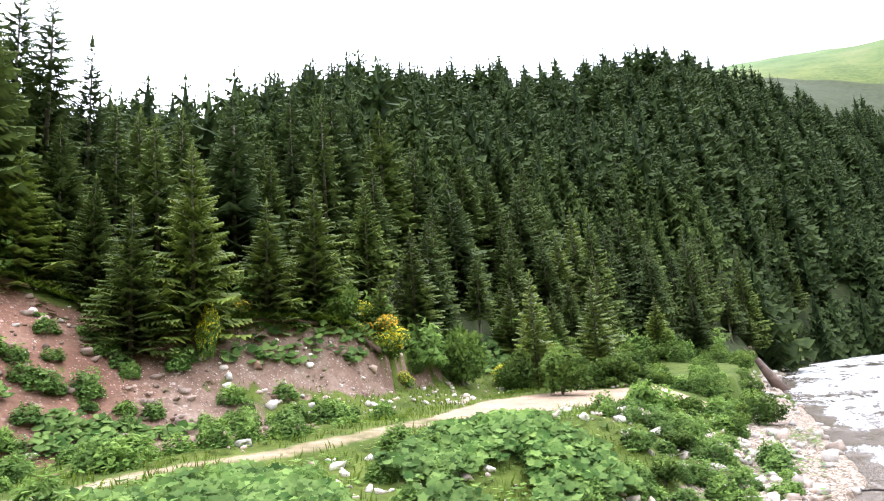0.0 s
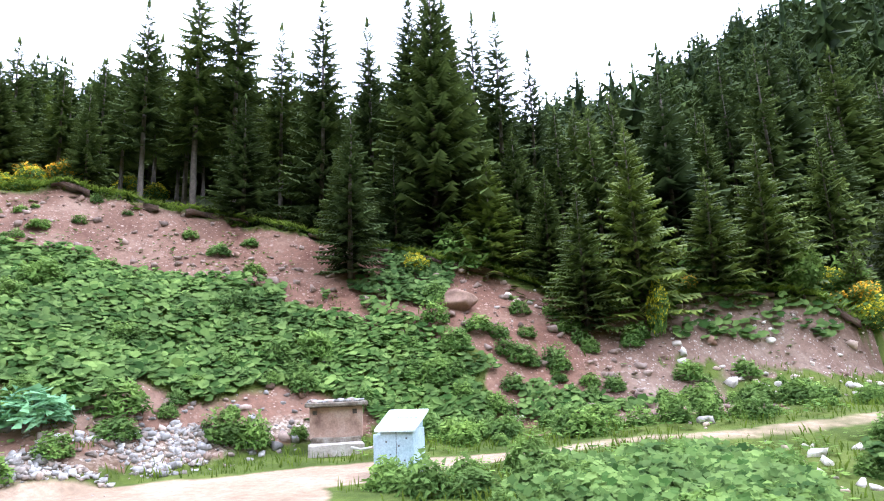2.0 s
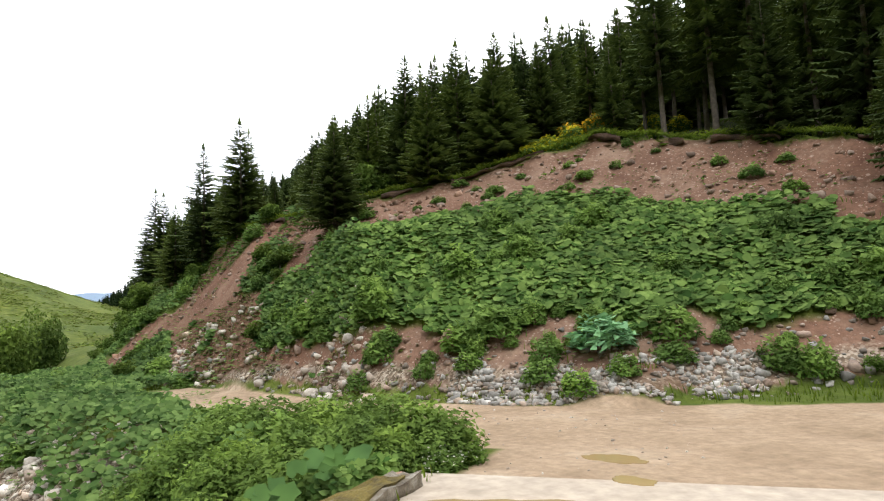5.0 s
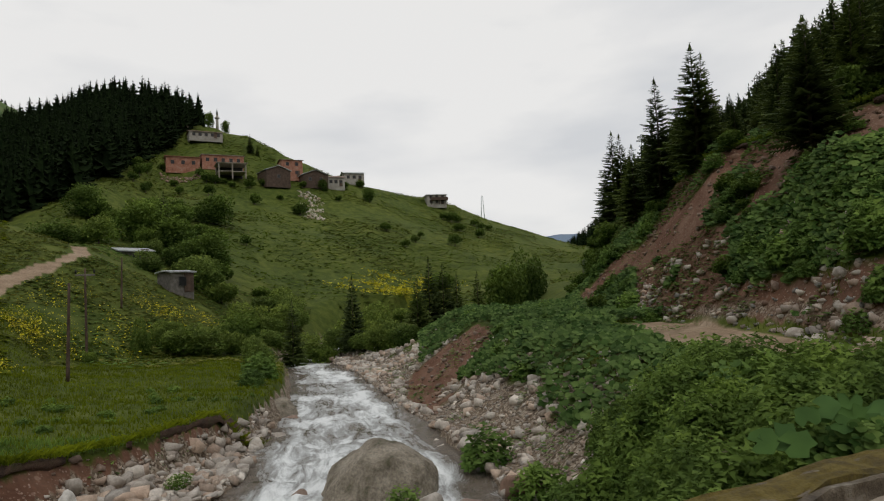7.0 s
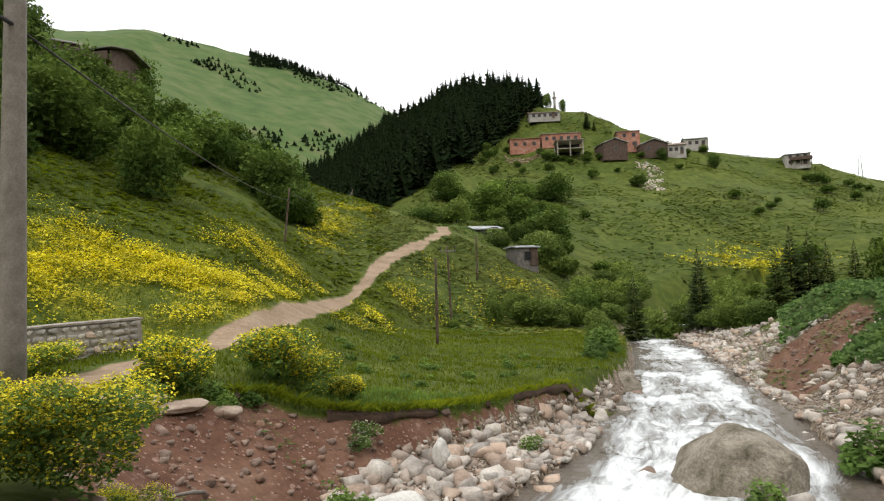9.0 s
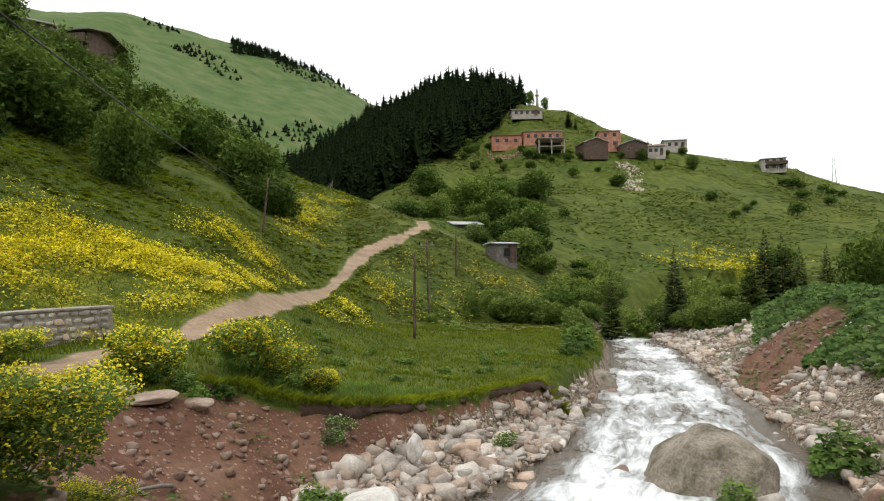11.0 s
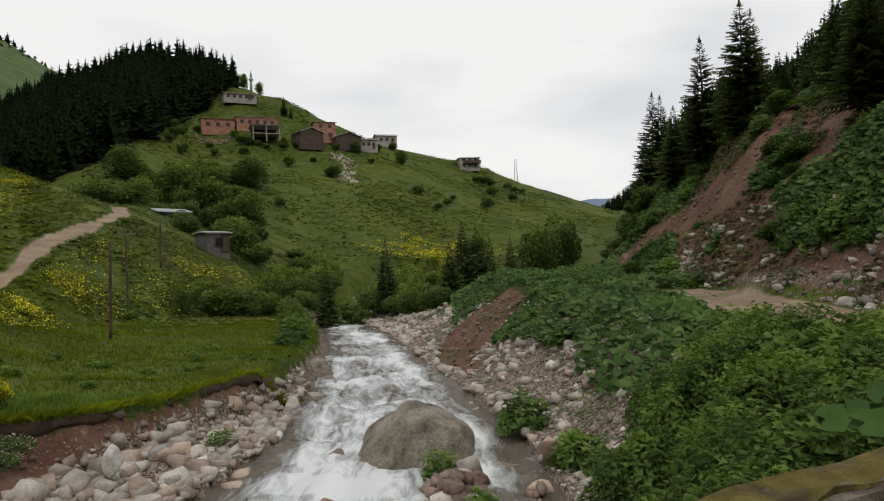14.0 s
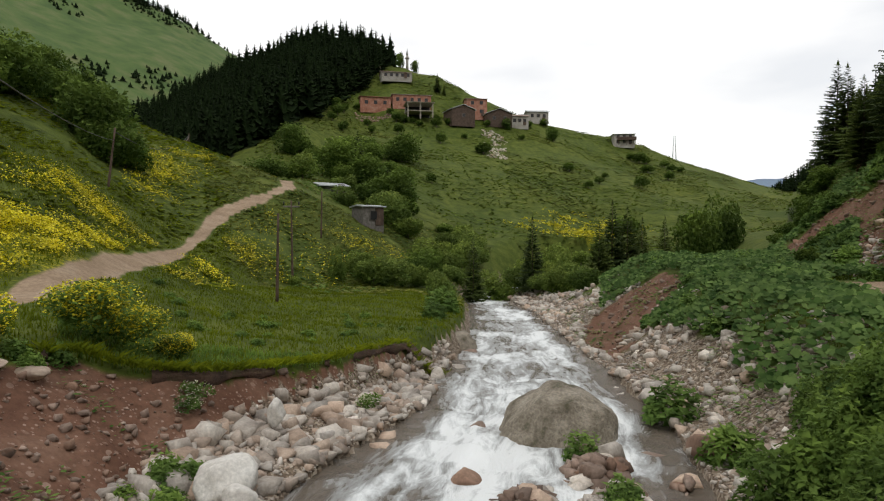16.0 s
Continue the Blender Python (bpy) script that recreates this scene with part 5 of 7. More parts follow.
herbs_over(44, (150, 176, 36, 92), lambda *a: scrub(*a) & ~((a[0] > 156) & (a[0] < 166) & (a[1] > 66)) & ((a[0] > 157) | (a[1] > 58)) & (rough_noise(a[2], a[3], 14, 2, 157) > -0.1), 3.0, 7.0, "dark green bushy tree on the steep meadow", "bushes on the near hill", 313, TREES, "bushy_tree", 0.9, "tree")
herbs_over(4, (140, 152, 66, 92), scrub, 3.0, 5.5, "round dark green bush on the near hill", "bushes on the near hill", 314, TREES, "bush", 0.8, "bush")
herbs_over(14, (109, 118, 54, 70), lambda *a: scrub(*a) & (along(STREAM, a[2], a[3])[0] > 3.4), 2.0, 3.6, "grey-green willow bush along the stream", "bushes along the stream", 315, WILLOWS, "willow_bush", 0.85, "bush")
herbs_over(16, (107, 120, 66, 95), lambda *a: scrub(*a) & (along(STREAM, a[2], a[3])[0] > 3.4), 2.5, 4.2, "green willow bush by the bend of the stream", "bushes along the stream", 316, WILLOWS, "willow_bush", 0.9, "bush")


# tussocks and low herbs that mottle the open slopes
def tussocks(name, count, sector, keep, size, material, seed, label, lift=0.15):
    p, az, d, rng = sow(count, *sector, keep, seed)
    p[:, 2] += lift * rng.uniform(0.2, 1.0, len(p))
    v, f = flakes(p, size * rng.uniform(0.5, 1.2, len(p)), rng, 0.82, 1.5)
    return tagged(new(name, soup(name, v, f, material, np.repeat(rng.random(len(p)), 4))), label, "herbs", kind="stuff")


tussocks("village_hill_herbs", 50000, (92, 136, 96, 262), lambda *a: scrub(*a) & (rough_noise(a[2], a[3], 9, 3, 171) > -0.05), 0.55, GRASS, 601, "mottled low herbs on the village hill")
tussocks("village_hill_pale_herbs", 42000, (92, 136, 96, 262), lambda *a: scrub(*a) & (rough_noise(a[2], a[3], 14, 3, 173) > 0.05), 0.55, PALE_GRASS, 602, "light green herb patches on the village hill")
tussocks("near_hill_herbs", 34000, (138, 178, 34, 115), lambda *a: scrub(*a) & (rough_noise(a[2], a[3], 5, 3, 177) > -0.2), 0.36, MEADOW, 603, "lush mixed herbs on the near hill")
tussocks("near_hill_pale_herbs", 26000, (138, 178, 30, 115), lambda *a: scrub(*a) & (rough_noise(a[2], a[3], 7, 3, 179) > 0.1), 0.36, MEADOW, 604, "light green herb patches on the near hill")
tussocks("meadow_slope_herbs", 26000, (116, 140, 42, 92), lambda *a: scrub(*a) & (rough_noise(a[2], a[3], 4, 3, 183) > -0.15), 0.26, PALE_GRASS, 613, "pale mixed herbs on the slope below the road")
tussocks("meadow_slope_green_herbs", 14000, (116, 140, 42, 92), lambda *a: scrub(*a) & (rough_noise(a[2], a[3], 5, 3, 185) > 0.05), 0.3, HERB, 614, "fresh green herbs on the slope below the road")
slid = lambda az, x, y, d, z: np.abs(np.degrees(np.arctan2(z - 1.6, d)) - np.interp(az, [78.5, 80.3, 83.7, 86.5, 89.9, 92.3], [12.0, 9.6, 4.9, 2.9, 1.0, -1.2])) < np.interp(az, [78.5, 83.7, 89.9], [0.9, 1.5, 0.7])
tussocks("spur_slope_herbs", 34000, (75, 93, 17, 60), lambda *a: (a[1] > curve_at(a[0], R2[0]) + 0.2) & (a[4]["road"] < 0.1) & ~slid(a[0], a[2], a[3], a[1], a[4]["z"]) & (rough_noise(a[2], a[3], 2.6, 3, 187) > -0.12), 0.2, HERB, 615, "mixed green herbs on the end of the spur", 0.25)
tussocks("lip_turf", 9000, (-14, 90, 23, 55), lambda az, d, x, y, c, rng: np.abs(d - curve_at(az, R4[0]) - 0.15) < 0.55, 0.3, GRASS, 605, "ragged turf along the lip of the cutting", 0.25)

sparse = lambda *a: (a[4]["red"] > 0.35) & (a[4]["road"] < 0.05) & (rough_noise(a[2], a[3], 1.3, 3, 191) > 0.18)
tussocks("earth_herbs", 24000, (-16, 109, 15, 44), sparse, 0.13, HERB, 606, "sparse green seedlings on the bare cutting", 0.14)
tussocks("earth_weeds", 15000, (-16, 109, 15, 44), sparse, 0.1, GRASS, 607, "sparse weeds on the bare cutting", 0.1)
herbs_over(40, (118, 146, 15, 30), lambda *a: grass_meadow(*a) & (rough_noise(a[2], a[3], 3, 2, 195) > -0.1), 0.25, 0.6, "low yellow-green herb tuft in the meadow", "tufts in the meadow", 319, name="meadow_tuft", ratio=0.5)
herbs_over(14, (140, 153, 10.5, 14.5), lambda *a: (a[4]["road"] < 0.05) & (a[4]["red"] < 0.9), 0.35, 0.8, "grey-green weed clump on the red bank", "weeds on the red bank", 318, name="weed_clump")
tussocks("bank_weeds", 7000, (118, 166, 6, 20), lambda *a: (a[4]["red"] > 0.35) & (rough_noise(a[2], a[3], 0.9, 3, 193) > 0.12), 0.09, HERB, 608, "small weeds on the red stream bank", 0.12)


tussocks("stony_bank_weeds", 16000, (84, 112, 9, 46), lambda *a: (along(STREAM, a[2], a[3])[3] < 0) & (along(STREAM, a[2], a[3])[0] > along(STREAM, a[2], a[3])[1] + 0.4) & (rough_noise(a[2], a[3], 1.5, 3, 215) > 0.12), 0.13, HERB, 612, "sparse weeds between the stones of the stream bank", 0.22)
# turf that overhangs the lip of the cutting and the meadow's bank
def overhang(name, places, out, drop, seed, label):
    """A ragged strip of sod: grass above, dark soil and roots below. places: x, y along the lip; out: x, y of the way out."""
    rng = np.random.default_rng(seed)
    n = len(places)
    way = np.cumsum(np.r_[0, np.hypot(*np.diff(places, axis=0).T)])
    jut = 0.12 + 0.3 * rough_noise(way, way * 0, 1.3, 3, seed)
    sink = drop * np.maximum(0.12, 0.7 + 1.1 * rough_noise(way, way * 0 + 5, 0.9, 4, seed + 1))
    sink, jut = sink * (1 + 0.8 * rough_noise(way, way * 0 + 3, 0.5, 3, seed + 5)), jut * (0.8 + 0.8 * rough_noise(way, way * 0 + 7, 0.7, 3, seed + 6))
    back, front = places - out * 0.5, places + out * jut[:, None]
    under = places + out * (jut * 0.55)[:, None]
    z = height(*(places - out * 0.25).T)
    zb = height(*back.T)
    gone = rough_noise(way, way * 0 + 9, 1.6, 4, seed + 2) < 0.02
    rows = [np.c_[back, zb + 0.03], np.c_[places, z + 0.03], np.c_[front, z - 0.05 + 0.1 * rough_noise(way, way * 0 + 11, 0.6, 3, seed + 7)], np.c_[under, z - sink], np.c_[places - out * 0.3, z - sink * 0.8]]
    v = np.stack(rows, 1).reshape(-1, 3)
    f = [(i * 5 + k, (i + 1) * 5 + k, (i + 1) * 5 + k + 1, i * 5 + k + 1) for i in range(n - 1) if not gone[i] for k in range(4)]
    tagged(new(name, soup(name, v, np.array(f), TURF_SOIL)), label, "turf", kind="structure")
    # grass that hangs over the sod
    k = rng.integers(0, n, n * 30)
    root = np.c_[places[k] + out[k] * (jut[k] * rng.uniform(-1.2, 1.0, len(k)))[:, None] + rng.normal(0, 0.06, (len(k), 2)), z[k] + 0.06]
    tagged(new(name + "_grass", blades(name + "_grass", root, rng.uniform(0.06, 0.22, len(k)), rng.uniform(0.012, 0.03, len(k)), MEADOW if seed > 9 else GRASS, rng, 1.8)), "shaggy grass on the overhanging turf", "grass", kind="stuff")


lip_az = np.arange(-12, 88, 0.3)
lip_d = curve_at(lip_az, R4[0]) - 0.1 + 0.45 * rough_noise(lip_az, lip_az * 0, 4.0, 3, 207)
lip_out = np.stack([np.sin(np.radians(lip_az)), -np.cos(np.radians(lip_az))], -1)
overhang("turf_lip", np.stack([-np.sin(np.radians(lip_az)) * lip_d, np.cos(np.radians(lip_az)) * lip_d], -1), lip_out, 0.26, 3, "dark overhanging turf along the lip of the cutting")

# the meadow's lip above the gravel bar
mead_az = np.arange(118.5, 151, 0.4)
mead_d = np.arange(9.0, 27.0, 0.1)
AA, DD = np.meshgrid(mead_az, mead_d, indexing="ij")
mead_red = land(-np.sin(np.radians(AA)) * DD, np.cos(np.radians(AA)) * DD)[2] > 0.5
mead_lip = np.array([mead_d[np.where(row)[0][-1]] if row.any() else np.nan for row in mead_red])
good = ~np.isnan(mead_lip)
mead_lip = np.convolve(np.pad(np.interp(mead_az, mead_az[good], mead_lip[good]), 3, mode="edge"), np.ones(7) / 7, "valid") + 0.05
mead_out = np.stack([np.sin(np.radians(mead_az)), -np.cos(np.radians(mead_az))], -1)
overhang("turf_edge", np.stack([-np.sin(np.radians(mead_az)) * mead_lip, np.cos(np.radians(mead_az)) * mead_lip], -1), mead_out, 0.2, 13, "dark overhanging turf along the meadow's edge")
verge_grass = lambda *a: (a[4]["road"] < 0.1) & (a[4]["red"] < 0.5) & (rough_noise(a[2], a[3], 1.4, 3, 213) > -0.15)
tussocks("verge_herbs", 8000, (-22, 28, 11, 21), verge_grass, 0.12, HERB, 609, "low mixed herbs along the track", 0.2)
tussocks("shore_herbs", 7000, (-46, -22, 12, 30), verge_grass, 0.13, HERB, 610, "low mixed herbs above the stream", 0.2)
for k, (az, d, w, h) in enumerate([(65.6, 8.9, 1.0, 0.8), (67.2, 9.5, 1.2, 0.95), (69.2, 9.3, 1.2, 1.0), (70.0, 10.3, 1.3, 1.0), (72.0, 9.8, 1.2, 1.0), (73.0, 11.0, 1.3, 1.05), (75.0, 10.4, 1.3, 1.0), (77.0, 11.5, 1.4, 1.05), (79.0, 11.0, 1.3, 1.0), (81.0, 12.5, 1.4, 1.05), (71.0, 8.4, 1.0, 0.8), (74.0, 8.8, 1.1, 0.9), (83.0, 13.5, 1.4, 1.0), (78.0, 9.4, 1.2, 1.0), (76.0, 12.6, 1.2, 0.9)]):
    x, y = at_bearing(az, d)
    plant("roadside_bush", x, y, w, h, BUSHES[(k * 2) % 3], "tall bushy green herbs between bridge and road", "bush", "bushes by the bridge")

# ---- stones ----
def stone_shape(seed, flat=0.7, corners=14):
    """An angular stone: the hull of uneven corners."""
    rng = random.Random(seed)
    bm = bmesh.new()
    sx, sy = rng.uniform(0.85, 1.3), rng.uniform(0.65, 1.0)
    for _ in range(corners):
        p = Vector((rng.uniform(-1, 1), rng.uniform(-1, 1), rng.uniform(-1, 1)))
        p = (p / max(abs(p.x), abs(p.y), abs(p.z)) * 0.72 + p.normalized() * 0.26) * rng.uniform(0.72, 0.98)
        bm.verts.new((p.x * sx, p.y * sy, p.z * flat))
    r = bmesh.ops.convex_hull(bm, input=bm.verts[:])
    bmesh.ops.delete(bm, geom=[g for g in r["geom_interior"] if isinstance(g, bmesh.types.BMVert)], context="VERTS")
    bmesh.ops.recalc_face_normals(bm, faces=bm.faces[:])
    bm.verts.index_update()
    v = np.array([p.co for p in bm.verts])
    f = np.array([[q.index for q in p.verts] for p in bm.faces])
    bm.free()
    return v, f


SHAPES = [stone_shape(s, random.Random(s).uniform(0.5, 0.85), 24 if s < 6 else 13) for s in range(12)]
STONE_MESHES = [soup("stone", v, f, STONE) for v, f in SHAPES[:6]]
GREY_MESHES = [soup("stone", v, f, GREY_STONE) for v, f in SHAPES[:6]]
EARTHY_MESHES = [soup("stone", v, f, EARTH_STONE) for v, f in SHAPES[:6]]


def stones_over(name, count, sector, keep, r0, r1, seed, label, big=0.17, most=90, earthy=False, group="", grey=False, small=2.5):
    """Stones of a stretch: the larger ones things of their own, the small ones one mesh."""
    p, az, d, rng = sow(count * 6, *sector, keep, seed)
    p = p[:count]
    size = r0 + (r1 - r0) * rng.random(len(p)) ** small
    order = np.argsort(-size)
    meshes = EARTHY_MESHES if earthy else GREY_MESHES if grey else STONE_MESHES
    vs, fs, o = [], [], 0
    for rank, k in enumerate(order):
        x, y, z = p[k]
        r = float(size[k])
        m = Matrix.LocRotScale((x, y, z + r * 0.22), Euler((rng.uniform(-0.4, 0.4), rng.uniform(-0.4, 0.4), rng.uniform(0, 6.28))), (r, r, r * rng.uniform(0.8, 1.2)))
        if rank < most and r > big:
            ob = new(name[:-1] if name.endswith("_stones") else "stone", meshes[int(rng.integers(6))])
            ob.matrix_basis = m
            tagged(ob, label, "stone", group or label)
        else:
            v, f = SHAPES[6 + int(rng.integers(6))]
            a = np.array(m)
            vs.append(v @ a[:3, :3].T + a[:3, 3])
            fs.append(f + o)
            o += len(v)
    if vs:
        tagged(new(name, soup(name, np.concatenate(vs), np.concatenate(fs), EARTH_STONE if earthy else GREY_STONE if grey else STONE)), label.replace("stone", "small stones", 1), "stones", kind="stuff")


def bar_left(az, d, x, y, c, rng):
    e, w, way, side = along(STREAM, x, y)
    return (side > 0) & (c["stones"] > 0.5) & (e > w - 0.5) & (rng.random(len(x)) < 0.9) & (az < 150)


stones_over("gravel_bar_stones", 1900, (112, 150, 8, 26), bar_left, 0.03, 0.29, 401, "pale river stone on the gravel bar", 0.13, 100)


def bank_right(az, d, x, y, c, rng):
    e, w, way, side = along(STREAM, x, y)
    return (side < 0) & (e > w - 0.4) & (e < w + 4.2 + 1.2 * rough_noise(x, y, 3, 2, 161)) & (c["red"] < 0.6) & (rough_noise(x, y, 1.7, 3, 163) > -0.3)


stones_over("bank_stones", 3600, (84, 116, 9, 62), bank_right, 0.03, 0.28, 402, "grey and reddish stone on the stream bank", 0.16, 70)
stones_over("bank_gravel", 5200, (84, 116, 9, 50), lambda az, d, x, y, c, rng: (along(STREAM, x, y)[3] < 0) & (along(STREAM, x, y)[0] > along(STREAM, x, y)[1] - 0.2) & (c["stones"] > 0.4), 0.02, 0.1, 410, "small grey and reddish stone on the stream bank", 0.5, 0)
stones_over("bar_gravel", 1800, (116, 152, 8, 24), bar_left, 0.015, 0.07, 413, "small pale stone on the gravel bar", 0.5, 0)
stones_over("stones_in_stream", 70, (92, 138, 9, 30), lambda az, d, x, y, c, rng: (along(STREAM, x, y)[0] < along(STREAM, x, y)[1]) & (rng.random(len(x)) < 0.7), 0.15, 0.5, 403, "wet brown stone in the stream", 0.2, 16, True)


def foot_of_cut(az, d, x, y, c, rng):
    lo = curve_at(az, R2[0])
    return (d > lo - 0.3) & (d < lo + 2.4 * rng.random(len(x)) ** 1.5 + 0.3) & (c["road"] < 0.3) & (d < 42)


stones_over("cutting_foot_stones", 3000, (28, 90, 13, 42), foot_of_cut, 0.018, 0.14, 404, "grey stone heaped at the foot of the cutting", 0.09, 30, grey=True)


def on_bare(az, d, x, y, c, rng):
    return (c["red"] > 0.5) & (c["road"] < 0.2)


stones_over("stones_on_bare_earth", 3000, (-14, 109, 15, 46), on_bare, 0.02, 0.21, 405, "brownish stone lying on the bare cutting", 0.13, 24, True, small=4.0)
stones_over("stones_on_red_bank", 1500, (126, 172, 5, 18), on_bare, 0.01, 0.13, 406, "small stone in the red stream bank", 0.08, 14, True, small=4.5)
stones_over("stones_by_track", 1100, (-46, 16, 12, 34), lambda az, d, x, y, c, rng: (c["road"] < 0.2) & (rough_noise(x, y, 3, 3, 167) > 0.15), 0.025, 0.2, 407, "pale stone beside the track", 0.14, 16)
stones_over("stones_upstream", 700, (-54, -36, 15, 80), lambda az, d, x, y, c, rng: (along(STREAM, x, y)[0] < along(STREAM, x, y)[1] + 2.5), 0.08, 0.4, 408, "grey boulder in the upper stream", 0.25, 12)

stones_over("roadside_stone_heap", 2600, (40, 66, 12.5, 17.5), lambda az, d, x, y, c, rng: (np.abs(d - curve_at(az, R2[0]) - 0.5) < 0.75 + 0.5 * rough_noise(x, y, 2.0, 2, 199)) & (c["road"] < 0.5) & (rough_noise(x, y, 1.6, 3, 201) > -0.1), 0.02, 0.12, 411, "angular grey stone dumped at the road's edge", 0.08, 25, grey=True)
stones_over("slope_rubble", 800, (72, 92, 17, 36), lambda az, d, x, y, c, rng: (d > curve_at(az, R2[0]) - 0.3) & (d < curve_at(az, R2[0]) + 5) & (c["road"] < 0.2) & (rough_noise(x, y, 2.4, 3, 197) > -0.1), 0.03, 0.24, 412, "pale stone scattered at the foot of the spur", 0.14, 16)


def heap(name, x, y, rx, ry, top, count, r0, r1, seed, label, earthy=False):
    """A low island of stones in the stream."""
    rng = np.random.default_rng(seed)
    vs, fs, o = [], [], 0
    for k in range(count):
        a, q = rng.uniform(0, 6.283), math.sqrt(rng.random())
        r = r0 + (r1 - r0) * rng.random() ** 2.5
        px, py = x + math.cos(a) * q * rx, y + math.sin(a) * q * ry
        m = Matrix.LocRotScale((px, py, top - 0.32 * q * q - 0.05 + rng.uniform(-0.06, 0.05)), Euler((rng.uniform(-0.5, 0.5), rng.uniform(-0.5, 0.5), rng.uniform(0, 6.28))), (r, r, r))
        if r > r0 + 0.7 * (r1 - r0):
            ob = new("stone", (EARTHY_MESHES if earthy and k % 2 else STONE_MESHES)[k % 6])
            ob.matrix_basis = m
            tagged(ob, label, "stone", label)
            continue
        v, f = SHAPES[6 + int(rng.integers(6))]
        mm = np.array(m)
        vs.append(v @ mm[:3, :3].T + mm[:3, 3])
        fs.append(f + o)
        o += len(v)
    tagged(new(name, soup(name, np.concatenate(vs), np.concatenate(fs), EARTH_STONE if earthy else STONE)), label.replace("stone", "small stones", 1), "stones", kind="stuff")


heap("islet_stones", -10.35, -4.7, 0.75, 0.6, -2.62, 130, 0.06, 0.24, 421, "reddish and dark stone of the low islet", True)
heap("islet_stones", -11.1, -3.35, 0.8, 0.6, -2.6, 130, 0.06, 0.22, 422, "grey stone of the low islet")
heap("islet_stones", -12.6, -4.15, 0.85, 0.5, -2.55, 80, 0.07, 0.3, 423, "wet brown stone below the big boulder", True)
heap("islet_stones", -12.6, -2.5, 0.4, 0.3, -2.75, 14, 0.1, 0.26, 424, "dark wet stone in the side channel", True)
stones_over("shore_stones", 700, (-46, -31, 13, 26), lambda az, d, x, y, c, rng: (c["road"] < 0.1) & (rough_noise(x, y, 2.5, 3, 211) > -0.1), 0.03, 0.22, 426, "pale stone on the shore above the bridge", 0.15, 20)
stones_over("road_pebbles", 260, (44, 84, 5, 16), lambda az, d, x, y, c, rng: (c["road"] > 0.6) & ((-0.69 * x + 0.724 * y > 7.6)), 0.006, 0.035, 427, "little stone lying on the dirt road", 0.3, 0)

# ---- built things ----
def boxes(name, items, material, bevel=0.0, wobble=0.0, cuts=0):
    """One mesh of boxes (centre, size, turn about z in degrees), with bevelled and worn edges."""
    bm = bmesh.new()
    for (cx, cy, cz), (sx, sy, sz), *turn in items:
        r = bmesh.ops.create_cube(bm, size=1.0, matrix=pose(cx, cy, cz, 0, 0, turn[0] if turn else 0) @ Matrix.Diagonal((sx, sy, sz, 1)))
    if cuts:
        bmesh.ops.subdivide_edges(bm, edges=bm.edges[:], cuts=cuts, use_grid_fill=True)
    if bevel:
        bmesh.ops.bevel(bm, geom=[e for e in bm.edges if e.calc_face_angle(0) > 0.5], offset=bevel, segments=1, affect="EDGES")
    if wobble:
        for v in bm.verts:
            v.co += Vector((noise.noise(v.co * 3.1), noise.noise(v.co * 3.1 + Vector((9, 0, 0))), noise.noise(v.co * 3.1 + Vector((0, 9, 0))))) * wobble
    me = bpy.data.meshes.new(name)
    bm.to_mesh(me)
    bm.free()
    me.materials.append(material)
    return me


def tube(name, points, radius, material, sides=6):
    v, f = [], []
    pts = [Vector(p) for p in points]
    for i, p in enumerate(pts):
        t = (pts[min(i + 1, len(pts) - 1)] - pts[max(i - 1, 0)]).normalized()
        a = t.orthogonal().normalized() if i == 0 else (a - t * a.dot(t)).normalized()
        b = t.cross(a)
        r = radius[i] if isinstance(radius, (list, tuple)) else radius
        v += [p + (a * math.cos(6.283 * s / sides) + b * math.sin(6.283 * s / sides)) * r for s in range(sides)]
    for i in range(len(pts) - 1):
        for s in range(sides):
            f.append((i * sides + s, i * sides + (s + 1) % sides, (i + 1) * sides + (s + 1) % sides, (i + 1) * sides + s))
    f2 = [tuple(range(sides))[::-1], tuple(range((len(pts) - 1) * sides, len(pts) * sides))]
    me = bpy.data.meshes.new(name)
    me.from_pydata([tuple(p) for p in v], [], f + f2)
    me.polygons.foreach_set("use_smooth", np.ones(len(f) + 2, bool))
    me.materials.append(material)
    return me


def facing(x, y, turn=0):
    """The turn about z by which local -y looks at the bridge."""
    return math.degrees(math.atan2(y, x)) - 90 + turn


def thing(name, x, y, z, turn, label, category, group=""):
    ob = new(name)
    ob.matrix_basis = pose(x, y, z, 0, 0, turn)
    return tagged(ob, label, category, group)


# the bridge that carries the viewer: local x along the road, y downstream
bridge = thing("bridge", 0, 0, 0, 133.6, "low concrete road bridge with a mossy kerb", "bridge")
part("deck", boxes("deck", [((1.1, 0.4, -0.21), (12.4, 6.0, 0.42))], MUD, 0.02, 0.004, 6), bridge)
def weathered(me, rough, fine, sag=0.0):
    """Break up a beam's faces with lumps, chips and a worn end."""
    for v in me.vertices:
        p = v.co.copy()
        q = Vector([noise.noise(p * 4 + Vector((k * 7, 0, 0))) for k in range(3)]) * rough + Vector([noise.noise(p * 13 + Vector((0, k * 7, 0))) for k in range(3)]) * fine
        worn = max(0.0, p.x - 5.6) ** 2 * sag
        v.co = p + Vector((q.x, q.y, q.z - worn))
    return me


part("kerb", weathered(boxes("kerb", [((1.0, 3.22, -0.1), (11.3, 0.38, 0.46))], KERB, 0.0, 0.02, 40), 0.03, 0.03), bridge, "cracked weathered concrete kerb")
